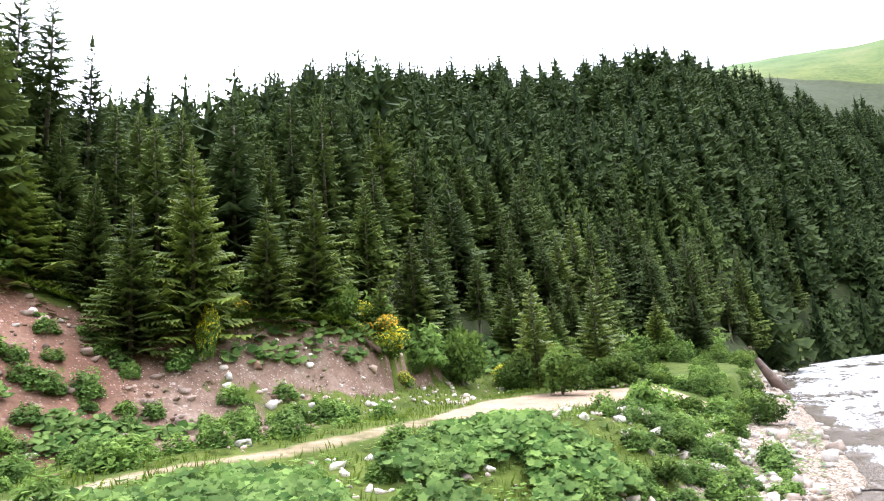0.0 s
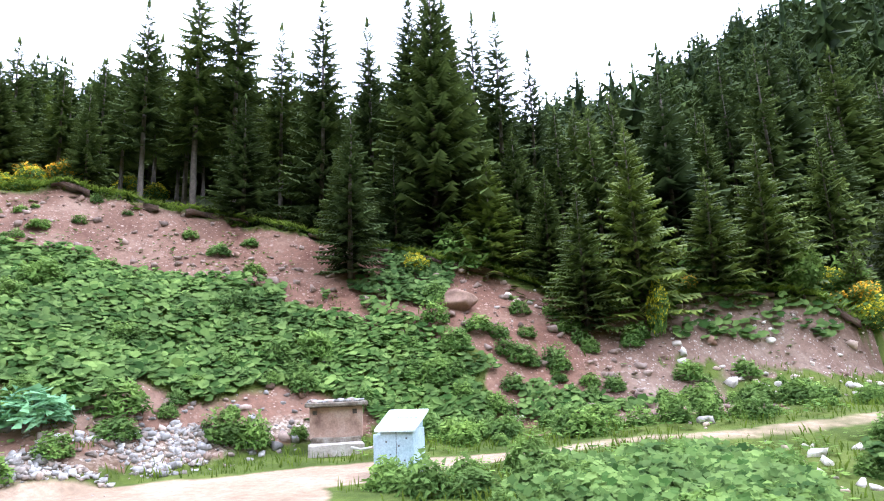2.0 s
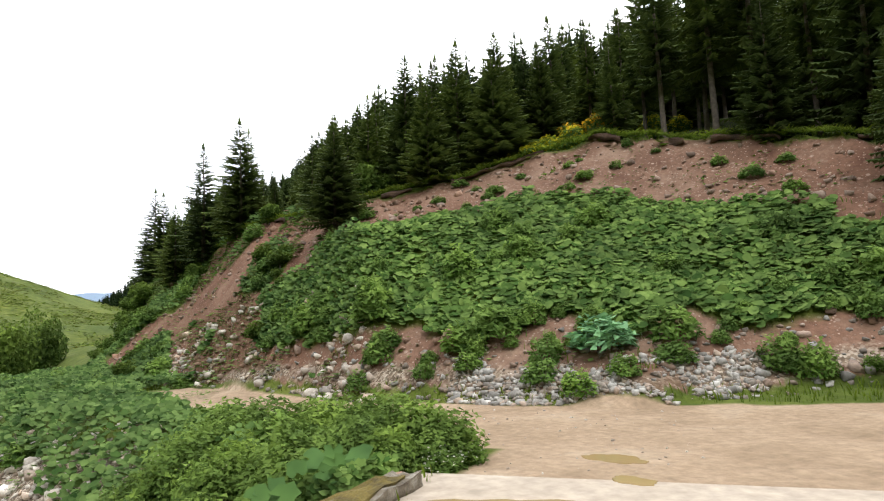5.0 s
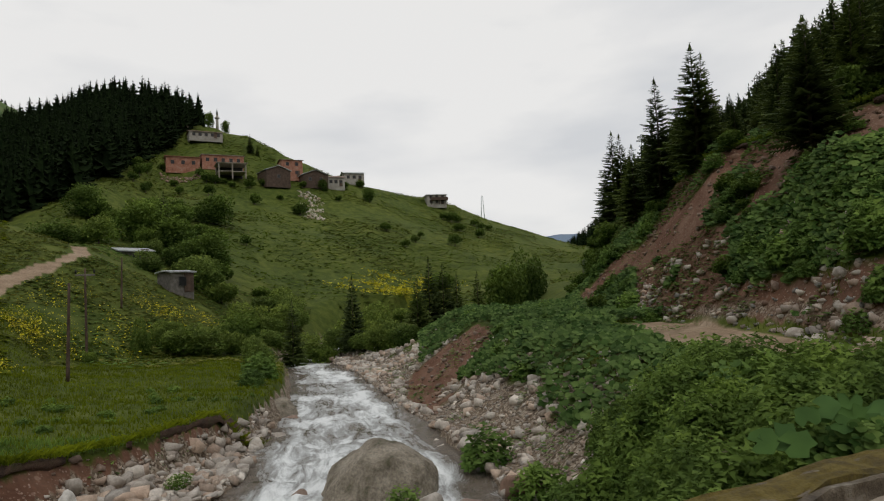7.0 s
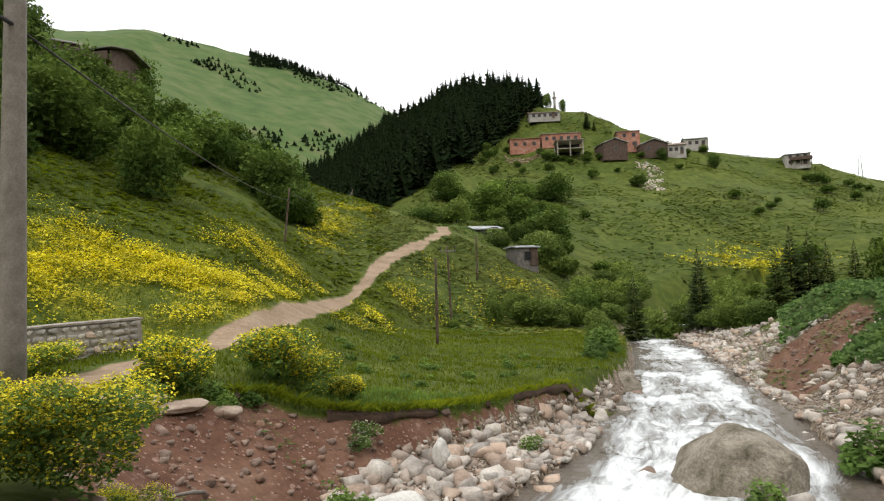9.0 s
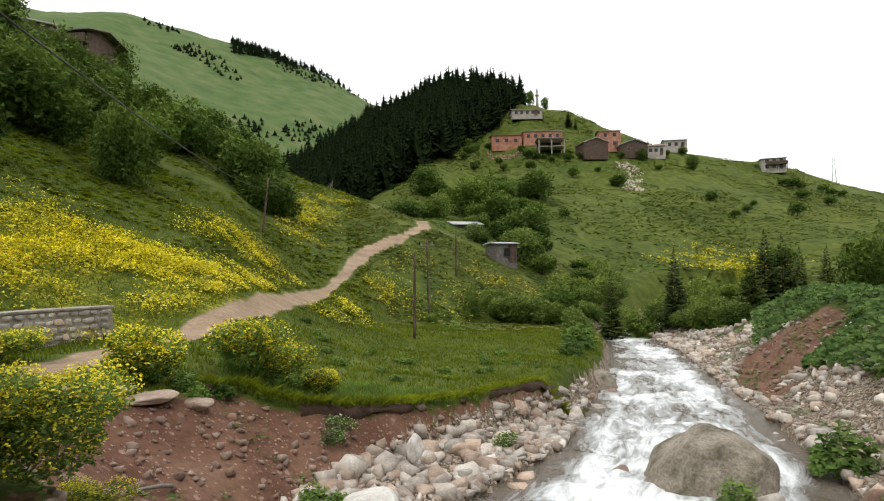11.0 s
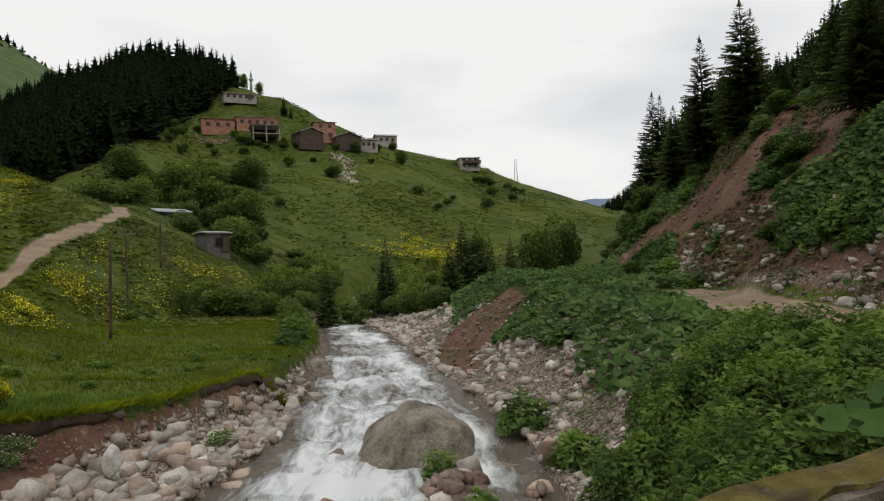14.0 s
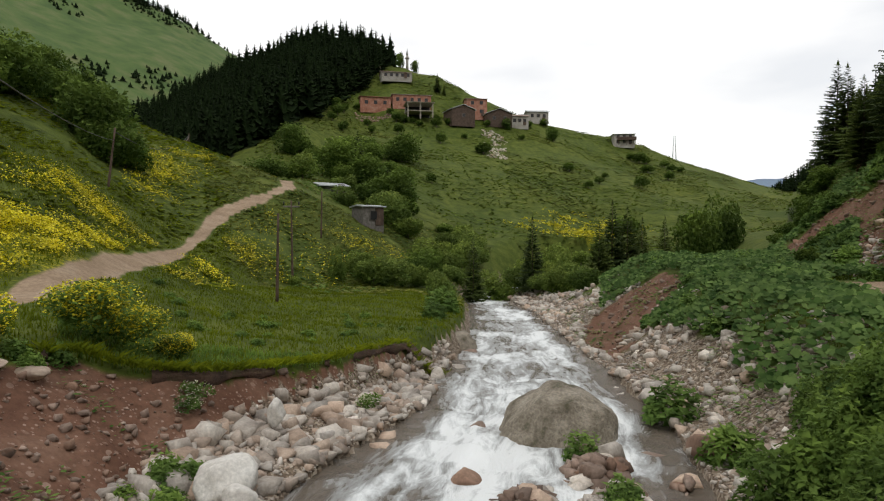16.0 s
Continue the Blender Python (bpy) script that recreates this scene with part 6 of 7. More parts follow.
part("moss", weathered(boxes("moss", [((0.9, 3.27, 0.08), (11.0, 0.33, 0.15))], MOSS, 0.0, 0.02, 40), 0.035, 0.035), bridge, "ochre-green moss on the kerb")
part("abutment", boxes("abutment", [((6.9, 0.25, -1.6), (0.6, 5.7, 2.8))], CONCRETE, 0.03, 0.03, 4), bridge)
part("abutment", boxes("abutment", [((-4.7, 0.25, -1.6), (0.6, 5.7, 2.8))], CONCRETE, 0.03, 0.03, 4), bridge)


def puddle(x, y, length, width, turn, seed, z=0.007):
    rng = random.Random(seed)
    v = [(0, 0, 0)]
    for k in range(40):
        a = 6.283 * k / 40
        r = 1 + 0.34 * noise.noise(Vector((math.cos(a) * 1.3 + seed, math.sin(a) * 1.3, 0.3))) + 0.16 * noise.noise(Vector((math.cos(a) * 4 + seed, math.sin(a) * 4, 0.7)))
        v.append((math.cos(a) * r * length / 2, math.sin(a) * r * width / 2, 0))
    me = bpy.data.meshes.new("puddle")
    v += [(p[0] * 1.015, p[1] * 1.015, -0.05) for p in v[1:]]
    me.from_pydata(v, [], [(0, k + 1, (k + 1) % 40 + 1) for k in range(40)] + [(k + 1, k + 41, (k + 1) % 40 + 41, (k + 1) % 40 + 1) for k in range(40)])
    me.materials.append(PUDDLE)
    ob = new("puddle", me)
    ring_of = [(x + length * 0.4 * math.cos(k), y + length * 0.4 * math.sin(k)) for k in range(7)]
    z = z if z > 0.001 else float(np.sort(height(*np.array(ring_of).T))[6]) + 0.002
    ob.matrix_basis = pose(x, y, z, 0, 0, turn)
    return tagged(ob, "shallow ochre mud puddle on the dirt road", "puddle", "puddles on the road")


puddle(-5.35, 2.75, 1.9, 1.1, 60, 1)
puddle(-6.9, 5.35, 0.85, 0.5, 25, 2, 0.0)
puddle(-5.65, 4.65, 0.55, 0.32, 15, 3)
puddle(-4.5, 4.2, 1.0, 0.45, 20, 4)

# steel box by the track
z_box = float(height(-5.15, 11.4)[0])
cab = thing("electrical_cabinet", -5.15, 11.4, z_box - 0.03, facing(-5.15, 11.4, -24), "pale blue steel cabinet with a sloping white lid", "cabinet")
part("body", boxes("body", [((0, 0, 0.42), (0.66, 0.56, 0.84))], PALE_BLUE, 0.012), cab)
lid = bpy.data.meshes.new("lid")
lid.from_pydata([(-0.4, -0.36, 0.8), (0.4, -0.36, 0.8), (0.4, 0.34, 1.12), (-0.4, 0.34, 1.12), (-0.4, -0.36, 0.84), (0.4, -0.36, 0.84), (0.4, 0.34, 1.16), (-0.4, 0.34, 1.16)], [], [(0, 3, 2, 1), (4, 5, 6, 7), (0, 1, 5, 4), (1, 2, 6, 5), (2, 3, 7, 6), (3, 0, 4, 7)])
lid.materials.append(PALE_LID)
part("lid", lid, cab, "white-painted sloping lid")
part("gable", boxes("gable", [((0, 0.14, 0.94), (0.62, 0.24, 0.2))], PALE_BLUE, 0.01), cab)
side_case = part("side_case", boxes("side_case", [((-0.43, 0.06, 0.4), (0.2, 0.42, 0.7))], PALE_BLUE, 0.015), cab)
part("door_seam", boxes("door_seam", [((0.0, -0.283, 0.42), (0.008, 0.006, 0.78))], DARK_SPOT), cab)
for k, (dx, dz) in enumerate([(-0.2, 0.62), (-0.12, 0.4), (0.05, 0.55), (0.2, 0.68), (-0.24, 0.28), (0.16, 0.3)]):
    part("rust_hole", boxes("rust_hole", [((dx, -0.283, dz), (0.028, 0.008, 0.026))], DARK_SPOT), cab)
part("paper_notice", boxes("paper_notice", [((-0.27, -0.285, 0.16), (0.1, 0.008, 0.14))], PALE_LID), cab, "torn white paper notice")

# roadside fountain
fx, fy = -8.0, 13.95
z_f = float(height(fx, fy)[0])
well = thing("roadside_fountain", fx, fy, z_f - 0.05, facing(fx, fy, 3), "stained concrete roadside fountain under a slab roof", "fountain")
part("body", boxes("body", [((0, 0.1, 0.72), (1.22, 0.6, 0.72))], PINK_CONCRETE, 0.02, 0.015, 2), well)
part("plinth", boxes("plinth", [((0, 0.05, 0.25), (1.14, 0.6, 0.3))], KERB, 0.02, 0.03, 2), well)
part("trough", boxes("trough", [((-0.02, -0.46, 0.13), (1.25, 0.42, 0.3))], CONCRETE, 0.03, 0.03, 2), well)
part("roof_slab", boxes("roof_slab", [((0, 0.06, 1.14), (1.42, 0.9, 0.1))], KERB, 0.02, 0.03, 3), well)
# flat dark plates stand in for the shade inside two small openings
part("niche_plate", boxes("niche_plate", [((-0.5, -0.203, 0.96), (0.09, 0.012, 0.09))], DARK_SPOT), well)
part("niche_plate", boxes("niche_plate", [((0.42, -0.203, 0.96), (0.1, 0.012, 0.11))], DARK_SPOT), well)
rs = random.Random(9)
for k in range(70):
    st = part("roof_stone", GREY_MESHES[k % 6], well)
    r = rs.uniform(0.04, 0.1)
    st.matrix_basis = Matrix.LocRotScale((rs.uniform(-0.62, 0.62), rs.uniform(-0.3, 0.38), 1.18 + r * 0.35), Euler((rs.uniform(-0.4, 0.4), 0, rs.uniform(0, 6))), (r, r, r * 0.7))
hose = new("water_hose", tube("water_hose", [(-7.25, 13.3, z_f + 0.16), (-6.85, 13.0, z_f + 0.14), (-6.45, 12.75, z_f + 0.2), (-6.2, 12.5, z_f + 0.35), (-6.1, 12.4, z_f + 0.55)], 0.03, PIPE, 6))
tagged(hose, "pale bent water hose beside the fountain", "hose")


def boulder(name, x, y, z, size, seed, material, label, turn=0):
    bm = bmesh.new()
    bmesh.ops.create_icosphere(bm, subdivisions=4, radius=1.0)
    rng = random.Random(seed)
    cuts = [(Vector((rng.gauss(0, 1), rng.gauss(0, 1), rng.gauss(0, 1))).normalized(), rng.uniform(0.6, 0.85)) for _ in range(8)]
    for v in bm.verts:
        p = v.co.copy()
        for n, c in cuts:
            over = p.dot(n) - c
            if over > 0:
                p -= n * over * 0.75
        p *= 1 + 0.13 * noise.noise(p * 1.4 + Vector((seed, 0, 0))) + 0.05 * noise.noise(p * 4 + Vector((seed, 3, 0)))
        v.co = p
    me = bpy.data.meshes.new(name)
    bm.to_mesh(me)
    bm.free()
    me.polygons.foreach_set("use_smooth", np.ones(len(me.polygons), bool))
    me.materials.append(material)
    ob = new(name, me)
    ob.matrix_basis = Matrix.LocRotScale((x, y, z), Euler((0, 0, radians(turn))), size)
    return tagged(ob, label, "boulder")


def big_boulder(x, y, z, size, label):
    """The high-shouldered boulder in mid-stream: broken faces over a rounded body."""
    bm = bmesh.new()
    bmesh.ops.create_icosphere(bm, subdivisions=5, radius=1.0)
    faces_ = [((-0.72, -0.1, 0.7), 0.6), ((-0.1, -0.25, 0.97), 0.72), ((0.35, 0.0, 0.94), 0.74), ((-0.3, -0.9, 0.3), 0.66), ((0.3, -0.85, 0.42), 0.66), ((0.9, -0.25, 0.35), 0.84), ((-0.6, -0.72, 0.35), 0.68), ((0.62, -0.75, 0.15), 0.78), ((0.72, -0.2, 0.66), 0.86)]
    for v in bm.verts:
        p = v.co.copy()
        p *= 0.93 / (abs(p.x) ** 2.8 + abs(p.y) ** 2.8 + abs(p.z) ** 2.8) ** (1 / 2.8)
        for n, c in faces_:
            n = Vector(n).normalized()
            over = p.dot(n) - c - 0.05 * noise.noise(p * 2.3 + n * 5)
            if over > 0:
                p -= n * over * 0.8
        crack = max(0.0, 1 - abs(noise.noise(p * 1.7 + Vector((0, 5, 2)))) / 0.05)
        p *= 1 + 0.09 * noise.noise(p * 1.6 + Vector((3, 0, 0))) + 0.045 * noise.noise(p * 5) + 0.02 * noise.noise(p * 14) - 0.035 * crack
        v.co = p
    me = bpy.data.meshes.new("boulder")
    bm.to_mesh(me)
    bm.free()
    me.polygons.foreach_set("use_smooth", np.ones(len(me.polygons), bool))
    me.materials.append(BOULDER)
    ob = new("boulder", me)
    ob.matrix_basis = Matrix.LocRotScale((x, y, z), Euler((0, radians(4), radians(facing(x, y)))), size)
    return tagged(ob, label, "boulder")


big_boulder(-14.35, -5.55, -2.95, (1.5, 1.25, 1.4), "big high-shouldered grey boulder with moss in the stream")
boulder("boulder", -7.6, -8.5, -2.2, (0.7, 0.48, 0.4), 5, PALE_STONE, "big pale smooth boulder on the gravel bar", 40)
boulder("boulder", -7.3, -7.9, -2.35, (0.3, 0.3, 0.27), 6, PALE_STONE, "round grey boulder at the water's edge", 10)
boulder("boulder", -10.3, -10.1, -2.05, (0.25, 0.18, 0.32), 7, PALE_STONE, "upright pale pointed rock on the gravel bar", 70)
boulder("boulder", -25.6, -14.2, -3.3, (0.9, 0.8, 0.75), 8, BOULDER, "dark rounded boulder under the meadow bank", 0)
boulder("boulder", -14.3, -2.35, -2.6, (0.65, 0.45, 0.28), 9, EARTH_STONE, "flat brown slab beside the side channel", 20)
boulder("boulder", -12.6, -0.95, -2.6, (0.4, 0.35, 0.26), 10, EARTH_STONE, "brown rock at the water's edge", 0)
boulder("boulder", -10.9, -6.0, -2.85, (0.42, 0.3, 0.22), 11, EARTH_STONE, "rusty wet rock in the rapids", 30)
boulder("boulder", -13.0, -4.0, -2.8, (0.5, 0.35, 0.2), 12, EARTH_STONE, "reddish wet rock below the big boulder", 60)
boulder("boulder", -7.1, 20.5, float(height(-7.1, 20.5)[0]) + 0.25, (0.72, 0.5, 0.42), 13, EARTH_STONE, "large reddish boulder stuck in the bare cutting", 10)
boulder("broken_kerb_end", -7.05, 2.55, 0.02, (0.16, 0.13, 0.1), 15, EARTH_STONE, "pinkish broken lump at the end of the kerb", 30)
boulder("boulder", -16.0, 7.4, float(height(-16.0, 7.4)[0]) + 0.15, (0.36, 0.3, 0.36), 14, EARTH_STONE, "pinkish boulder at the foot of the cutting", 0)
for k, (bx, by, w) in enumerate([(-12.9, -4.5, 0.8), (-11.0, -3.2, 0.7), (-10.7, -3.0, 0.5), (-16.9, -3.6, 1.5), (-13.9, -1.9, 1.2), (-13.2, -1.4, 0.8), (-30.2, -17.7, 2.0), (-26.5, -16.0, 1.2)]):
    plant("bank_bush", bx, by, w, w * 0.75, HERBS[k % 3], "small green bush among the stream's stones", "bush", "bushes among the stones", z=max(float(height(bx, by)[0]), -2.7 - 0.03 * max(0, math.hypot(bx, by) - 12)))


# retaining wall of the left road, with single stones
def stone_wall(x0, y0, x1, y1, tall, thick):
    length = math.hypot(x1 - x0, y1 - y0)
    z0 = float(height((x0 + x1) / 2, (y0 + y1) / 2)[0]) - 0.12
    wall = thing("stone_wall", x0, y0, z0, math.degrees(math.atan2(y1 - y0, x1 - x0)), "grey mortared rubble retaining wall beside the road", "wall")
    part("core", boxes("core", [((length / 2, 0, tall / 2), (length, thick, tall))], CONCRETE, 0.02, 0.03, 3), wall)
    part("coping", boxes("coping", [((length / 2, 0, tall + 0.035), (length + 0.06, thick + 0.08, 0.07))], CONCRETE, 0.015, 0.02, 5), wall)
    rng = random.Random(4)
    rows = 5
    for r in range(rows):
        at = 0.12
        while at < length - 0.1:
            w = rng.uniform(0.16, 0.34)
            for face in (-1, 1):
                s = part("wall_stone", STONE_MESHES[rng.randrange(6)], wall)
                s.matrix_basis = Matrix.LocRotScale((at + w / 2, face * thick / 2, (r + 0.55) * tall / rows), Euler((0, 0, rng.uniform(-0.3, 0.3))), (w * 0.56, 0.06, tall / rows * 0.62))
            at += w + 0.025
    return wall


stone_wall(-7.9, -19.75, -3.4, -18.1, 1.0, 0.4)


# poles and cables
def pole(x, y, tall, radius, label, arm=True, lean=0.0, base=None):
    z = float(height(x, y)[0]) if base is None else base
    ob = thing("utility_pole", x, y, z - 0.3, facing(x, y), label, "pole", "utility poles")
    part("shaft", tube("shaft", [(lean * k / 6 * tall, 0, (tall + 0.3) * k / 6) for k in range(7)], [radius * (1 - 0.06 * k) for k in range(7)], POLE_WOOD if radius > 0.15 else BROWN_WOOD, 9), ob)
    if arm:
        bar = part("crossarm", boxes("crossarm", [((lean * tall, 0, tall - 0.1), (1.1, 0.1, 0.1))], OLD_WOOD, 0.01), ob)
        for dx in (-0.5, 0.0, 0.5):
            part("insulator", tube("insulator", [(lean * tall + dx, 0, tall), (lean * tall + dx, 0, tall + 0.22)], 0.05, WIRE, 6), bar)
    return ob, Vector((x, y, z - 0.3 + tall + 0.3))


near_pole, near_top = pole(-2.72, -10.72, 7.6, 0.19, "thick weathered wooden pole beside the dirt road", True, 0.022, 0.1)
bracket = part("lamp_bracket", tube("lamp_bracket", [(-0.15, 0, 4.55), (-0.24, 0, 4.75), (-0.36, 0, 4.95)], 0.02, PALE_LID, 6), near_pole, "short white lamp bracket")
part("lamp_head", boxes("lamp_head", [((-0.4, 0, 5.0), (0.2, 0.1, 0.06))], PALE_LID, 0.02), bracket, "small white lamp head")
part("bracket", tube("bracket", [(-0.12, 0, 5.75), (-0.34, 0, 6.05)], 0.02, PALE_LID, 6), near_pole, "white cable bracket")
part("insulator", tube("insulator", [(-0.36, 0, 6.0), (-0.36, 0, 6.2)], 0.045, WIRE, 6), near_pole)
for px, py, tall, lean, arm in [(-24.3, -23.75, 4.4, 0.02, False), (-33.6, -31.4, 5.7, -0.01, True), (-44.0, -37.8, 4.0, 0.02, False), (-26.1, -40.2, 3.8, 0.12, False), (-59.5, -74.0, 4.4, 0.0, False), (-69.0, -79.2, 3.4, 0.0, False), (-76, -74, 4.0, 0.0, False), (-80, -66, 4.6, 0.0, False)]:
    pole(px, py, tall, 0.085, "thin grey wooden pole on the open slope", arm, lean)
brace = new("pole_stay", tube("pole_stay", [(-58.0, -75.5, float(height(-58.0, -75.5)[0])), (-59.5, -74.0, float(height(-59.5, -74.0)[0]) + 3.9)], 0.07, POLE_WOOD, 5))
tagged(brace, "slanting wooden stay of a pole", "pole stay")


def cable(name, a, b, sag, radius, label):
    pts = [Vector(a).lerp(Vector(b), k / 24) - Vector((0, 0, sag * 4 * (k / 24) * (1 - k / 24))) for k in range(25)]
    return tagged(new(name, tube(name, pts, radius, WIRE, 5)), label, "cable", "overhead cables")


cable("overhead_cable", (-2.8, -10.6, 5.35), (-26.5, -40.1, float(height(-26.1, -40.2)[0]) + 3.0), 0.5, 0.02, "black overhead cable sagging along the near slope")
cable("overhead_cable", (-2.8, -10.6, 5.35), (4.0, -6.0, 6.6), 0.1, 0.03, "black overhead cable above the road")
cable("overhead_cable", (-26.5, -40.1, float(height(-26.1, -40.2)[0]) + 3.6), (-59.5, -74.0, float(height(-59.5, -74.0)[0]) + 4.2), 1.5, 0.03, "black overhead cable crossing the slope")
stick = new("driftwood_stick", tube("driftwood_stick", [(-4.9, -9.7, float(height(-4.9, -9.7)[0]) + 0.1), (-4.6, -9.4, float(height(-4.6, -9.4)[0]) + 0.13), (-4.2, -9.2, float(height(-4.2, -9.2)[0]) + 0.08)], [0.035, 0.03, 0.02], POLE_WOOD, 6))
tagged(stick, "bleached stick lying on the red bank", "stick")
for k, (sx, sy, w, l) in enumerate([(-4.9, -12.2, 0.45, 1.0), (-5.6, -12.0, 0.4, 0.9), (-4.2, -12.1, 0.4, 0.8), (-6.5, -12.0, 0.3, 0.6)]):
    boulder("pale_slab", sx, sy, float(height(sx, sy)[0]) + 0.01, (l * 0.62, w * 1.1, 0.12), 30 + k, STONE, "pale flat stone slab at the edge of the bank", 20 * k)


# houses: local x along the front, y away from the bridge, z up
def house(name, x, y, z, turn, wide, deep, tall, wall, roof, label, floors=1, windows=2, pitch=0.35, roof_along=True, door=True, open_floor=False, balcony=None, eave=0.35):
    ob = thing(name, x, y, z - 0.4, facing(x, y, turn), label, "house", "village houses")
    t, h = 0.3, tall + 0.4
    if open_floor:
        for k in range(floors):
            z0 = 0.4 + k * tall / floors
            part("floor_slab", boxes("floor_slab", [((0, 0, z0 + tall / floors - 0.1), (wide, deep, 0.22))], CONCRETE, 0.02), ob)
            for cx in (-wide / 2 + 0.2, 0, wide / 2 - 0.2):
                for cy in (-deep / 2 + 0.2, deep / 2 - 0.2):
                    part("column", boxes("column", [((cx, cy, z0 + tall / floors / 2 - 0.1), (0.32, 0.32, tall / floors))], CONCRETE, 0.02), ob)
            # near-black sheet stands in for the unlit inside of the open floor
            part("back_wall", boxes("back_wall", [((0, deep / 2 - 0.5, z0 + tall / floors / 2 - 0.1), (wide - 0.5, t, tall / floors - 0.2))], WINDOW_DARK), ob)
    else:
        foot = 0.8
        mid, full = (h - foot) / 2, h + foot
        for n, c, s in (("front_wall", (0, -deep / 2 + t / 2, mid), (wide, t, full)), ("back_wall", (0, deep / 2 - t / 2, mid), (wide, t, full)), ("side_wall", (-wide / 2 + t / 2, 0, mid), (t, deep - 2 * t, full)), ("side_wall", (wide / 2 - t / 2, 0, mid), (t, deep - 2 * t, full))):
            part(n, boxes(n, [(c, s)], wall, 0.02), ob)
        step = tall / floors
        for k in range(floors):
            for w in range(windows):
                wx = (w + 0.5) / windows * (wide - 0.8) - (wide - 0.8) / 2
                fr = part("window", boxes("window", [((wx, -deep / 2 - 0.02, 0.4 + step * (k + 0.55)), (0.95, 0.08, 1.05))], WINDOW_DARK if wall is BRICK else OLD_WOOD if wall is not PLASTER else BROWN_WOOD, 0.01), ob)
                part("pane", boxes("pane", [((wx, -deep / 2 - 0.07, 0.4 + step * (k + 0.55)), (0.75, 0.03, 0.85))], WINDOW_DARK), fr)
        if door:
            part("door", boxes("door", [((wide * 0.28, -deep / 2 - 0.03, 0.4 + 0.95), (0.95, 0.08, 1.9))], BROWN_WOOD, 0.01), ob)
    # roof of two slopes
    rise = pitch * (deep if roof_along else wide) / 2
    a, b = wide / 2 + eave, deep / 2 + eave
    top = h
    if roof_along:
        v = [(-a, -b, top), (a, -b, top), (a, 0, top + rise), (-a, 0, top + rise), (-a, b, top), (a, b, top)]
    else:
        v = [(-a, -b, top), (-a, b, top), (0, b, top + rise), (0, -b, top + rise), (a, -b, top), (a, b, top)]
    q = [(p[0], p[1], p[2] + 0.12) for p in v]
    me = bpy.data.meshes.new("roof")
    if roof_along:
        f = [(6, 7, 8, 9), (9, 8, 11, 10), (0, 3, 2, 1), (3, 4, 5, 2), (0, 1, 7, 6), (4, 10, 11, 5), (0, 6, 9, 3), (3, 9, 10, 4), (1, 2, 8, 7), (2, 5, 11, 8)]
    else:
        f = [(6, 9, 8, 7), (9, 10, 11, 8), (0, 1, 2, 3), (3, 2, 5, 4), (0, 3, 9, 6), (3, 4, 10, 9), (1, 7, 8, 2), (2, 8, 11, 5), (0, 6, 7, 1), (4, 5, 11, 10)]
    me.from_pydata(v + q, [], f)
    me.materials.append(roof)
    part("roof", me, ob)
    # gable ends under the roof
    if not open_floor or rise > 0.1:
        g = bpy.data.meshes.new("gable")
        if roof_along:
            g.from_pydata([(sx, sy, top if abs(sy) > 0.1 else top + rise * 0.93) for sx in (-wide / 2 + 0.05, wide / 2 - 0.05) for sy in (-deep / 2, 0, deep / 2)], [], [(0, 1, 2), (3, 5, 4), (0, 3, 4, 1), (1, 4, 5, 2), (0, 2, 5, 3)])
        else:
            g.from_pydata([(sx, sy, top if abs(sx) > 0.1 else top + rise * 0.93) for sy in (-deep / 2 + 0.05, deep / 2 - 0.05) for sx in (-wide / 2, 0, wide / 2)], [], [(0, 1, 2), (3, 5, 4), (0, 3, 4, 1), (1, 4, 5, 2), (0, 2, 5, 3)])
        g.materials.append(wall)
        part("gable", g, ob)
    if balcony:
        bal = part("balcony", boxes("balcony", [((wide * 0.1, -deep / 2 - 0.55, 0.4 + tall * 0.42), (wide * 0.9, 1.1, 0.15))], balcony, 0.01), ob)
        part("railing", boxes("railing", [((wide * 0.1, -deep / 2 - 1.05, 0.4 + tall * 0.42 + 0.5), (wide * 0.9, 0.08, 0.85))], balcony, 0.01), bal)
        for px in (-0.3, 0.1, 0.5):
            part("post", boxes("post", [((wide * px, -deep / 2 - 1.0, 0.2 + tall * 0.2), (0.16, 0.16, tall * 0.45))], balcony, 0.01), bal)
    return ob


def village_house(name, az, el_base, d, *args, **kw):
    """A house at a bearing, where the hill shows it el_base degrees above the eye."""
    x, y = at_bearing(az, d)
    for step in range(60):
        if float(height(x, y)[0]) >= EYE + math.tan(radians(el_base)) * d:
            break
        d += 0.6
        x, y = at_bearing(az, d)
    return house(name, x, y, float(height(x, y)[0]), *args, **kw)


village_house("unfinished_house", 122.2, 9.9, 185, 8, 7.5, 6.5, 4.4, BRICK, CONCRETE, "unfinished concrete-frame house with open lower floors", floors=2, open_floor=True, pitch=0.02)
village_house("brick_house", 122.9, 11.0, 190, 8, 11.5, 5.5, 3.0, BRICK, CONCRETE, "raw red brick house with small dark windows", windows=5, pitch=0.05, door=False)
village_house("brick_ruin", 126.0, 10.75, 185, 6, 9.0, 4.0, 3.4, BRICK, BRICK, "low raw brick building beside red earth", windows=3, pitch=0.04, door=False)
village_house("barn", 118.7, 9.6, 185, 22, 7.0, 7.0, 3.6, BROWN_WOOD, TIN, "brown timber barn with a grey sheet roof", windows=1, pitch=0.4, roof_along=False)
village_house("brick_house", 117.3, 10.1, 188, 10, 6.2, 6.0, 5.0, BRICK, ROOF_BROWN, "two-storey raw brick house", floors=2, windows=2, pitch=0.2)
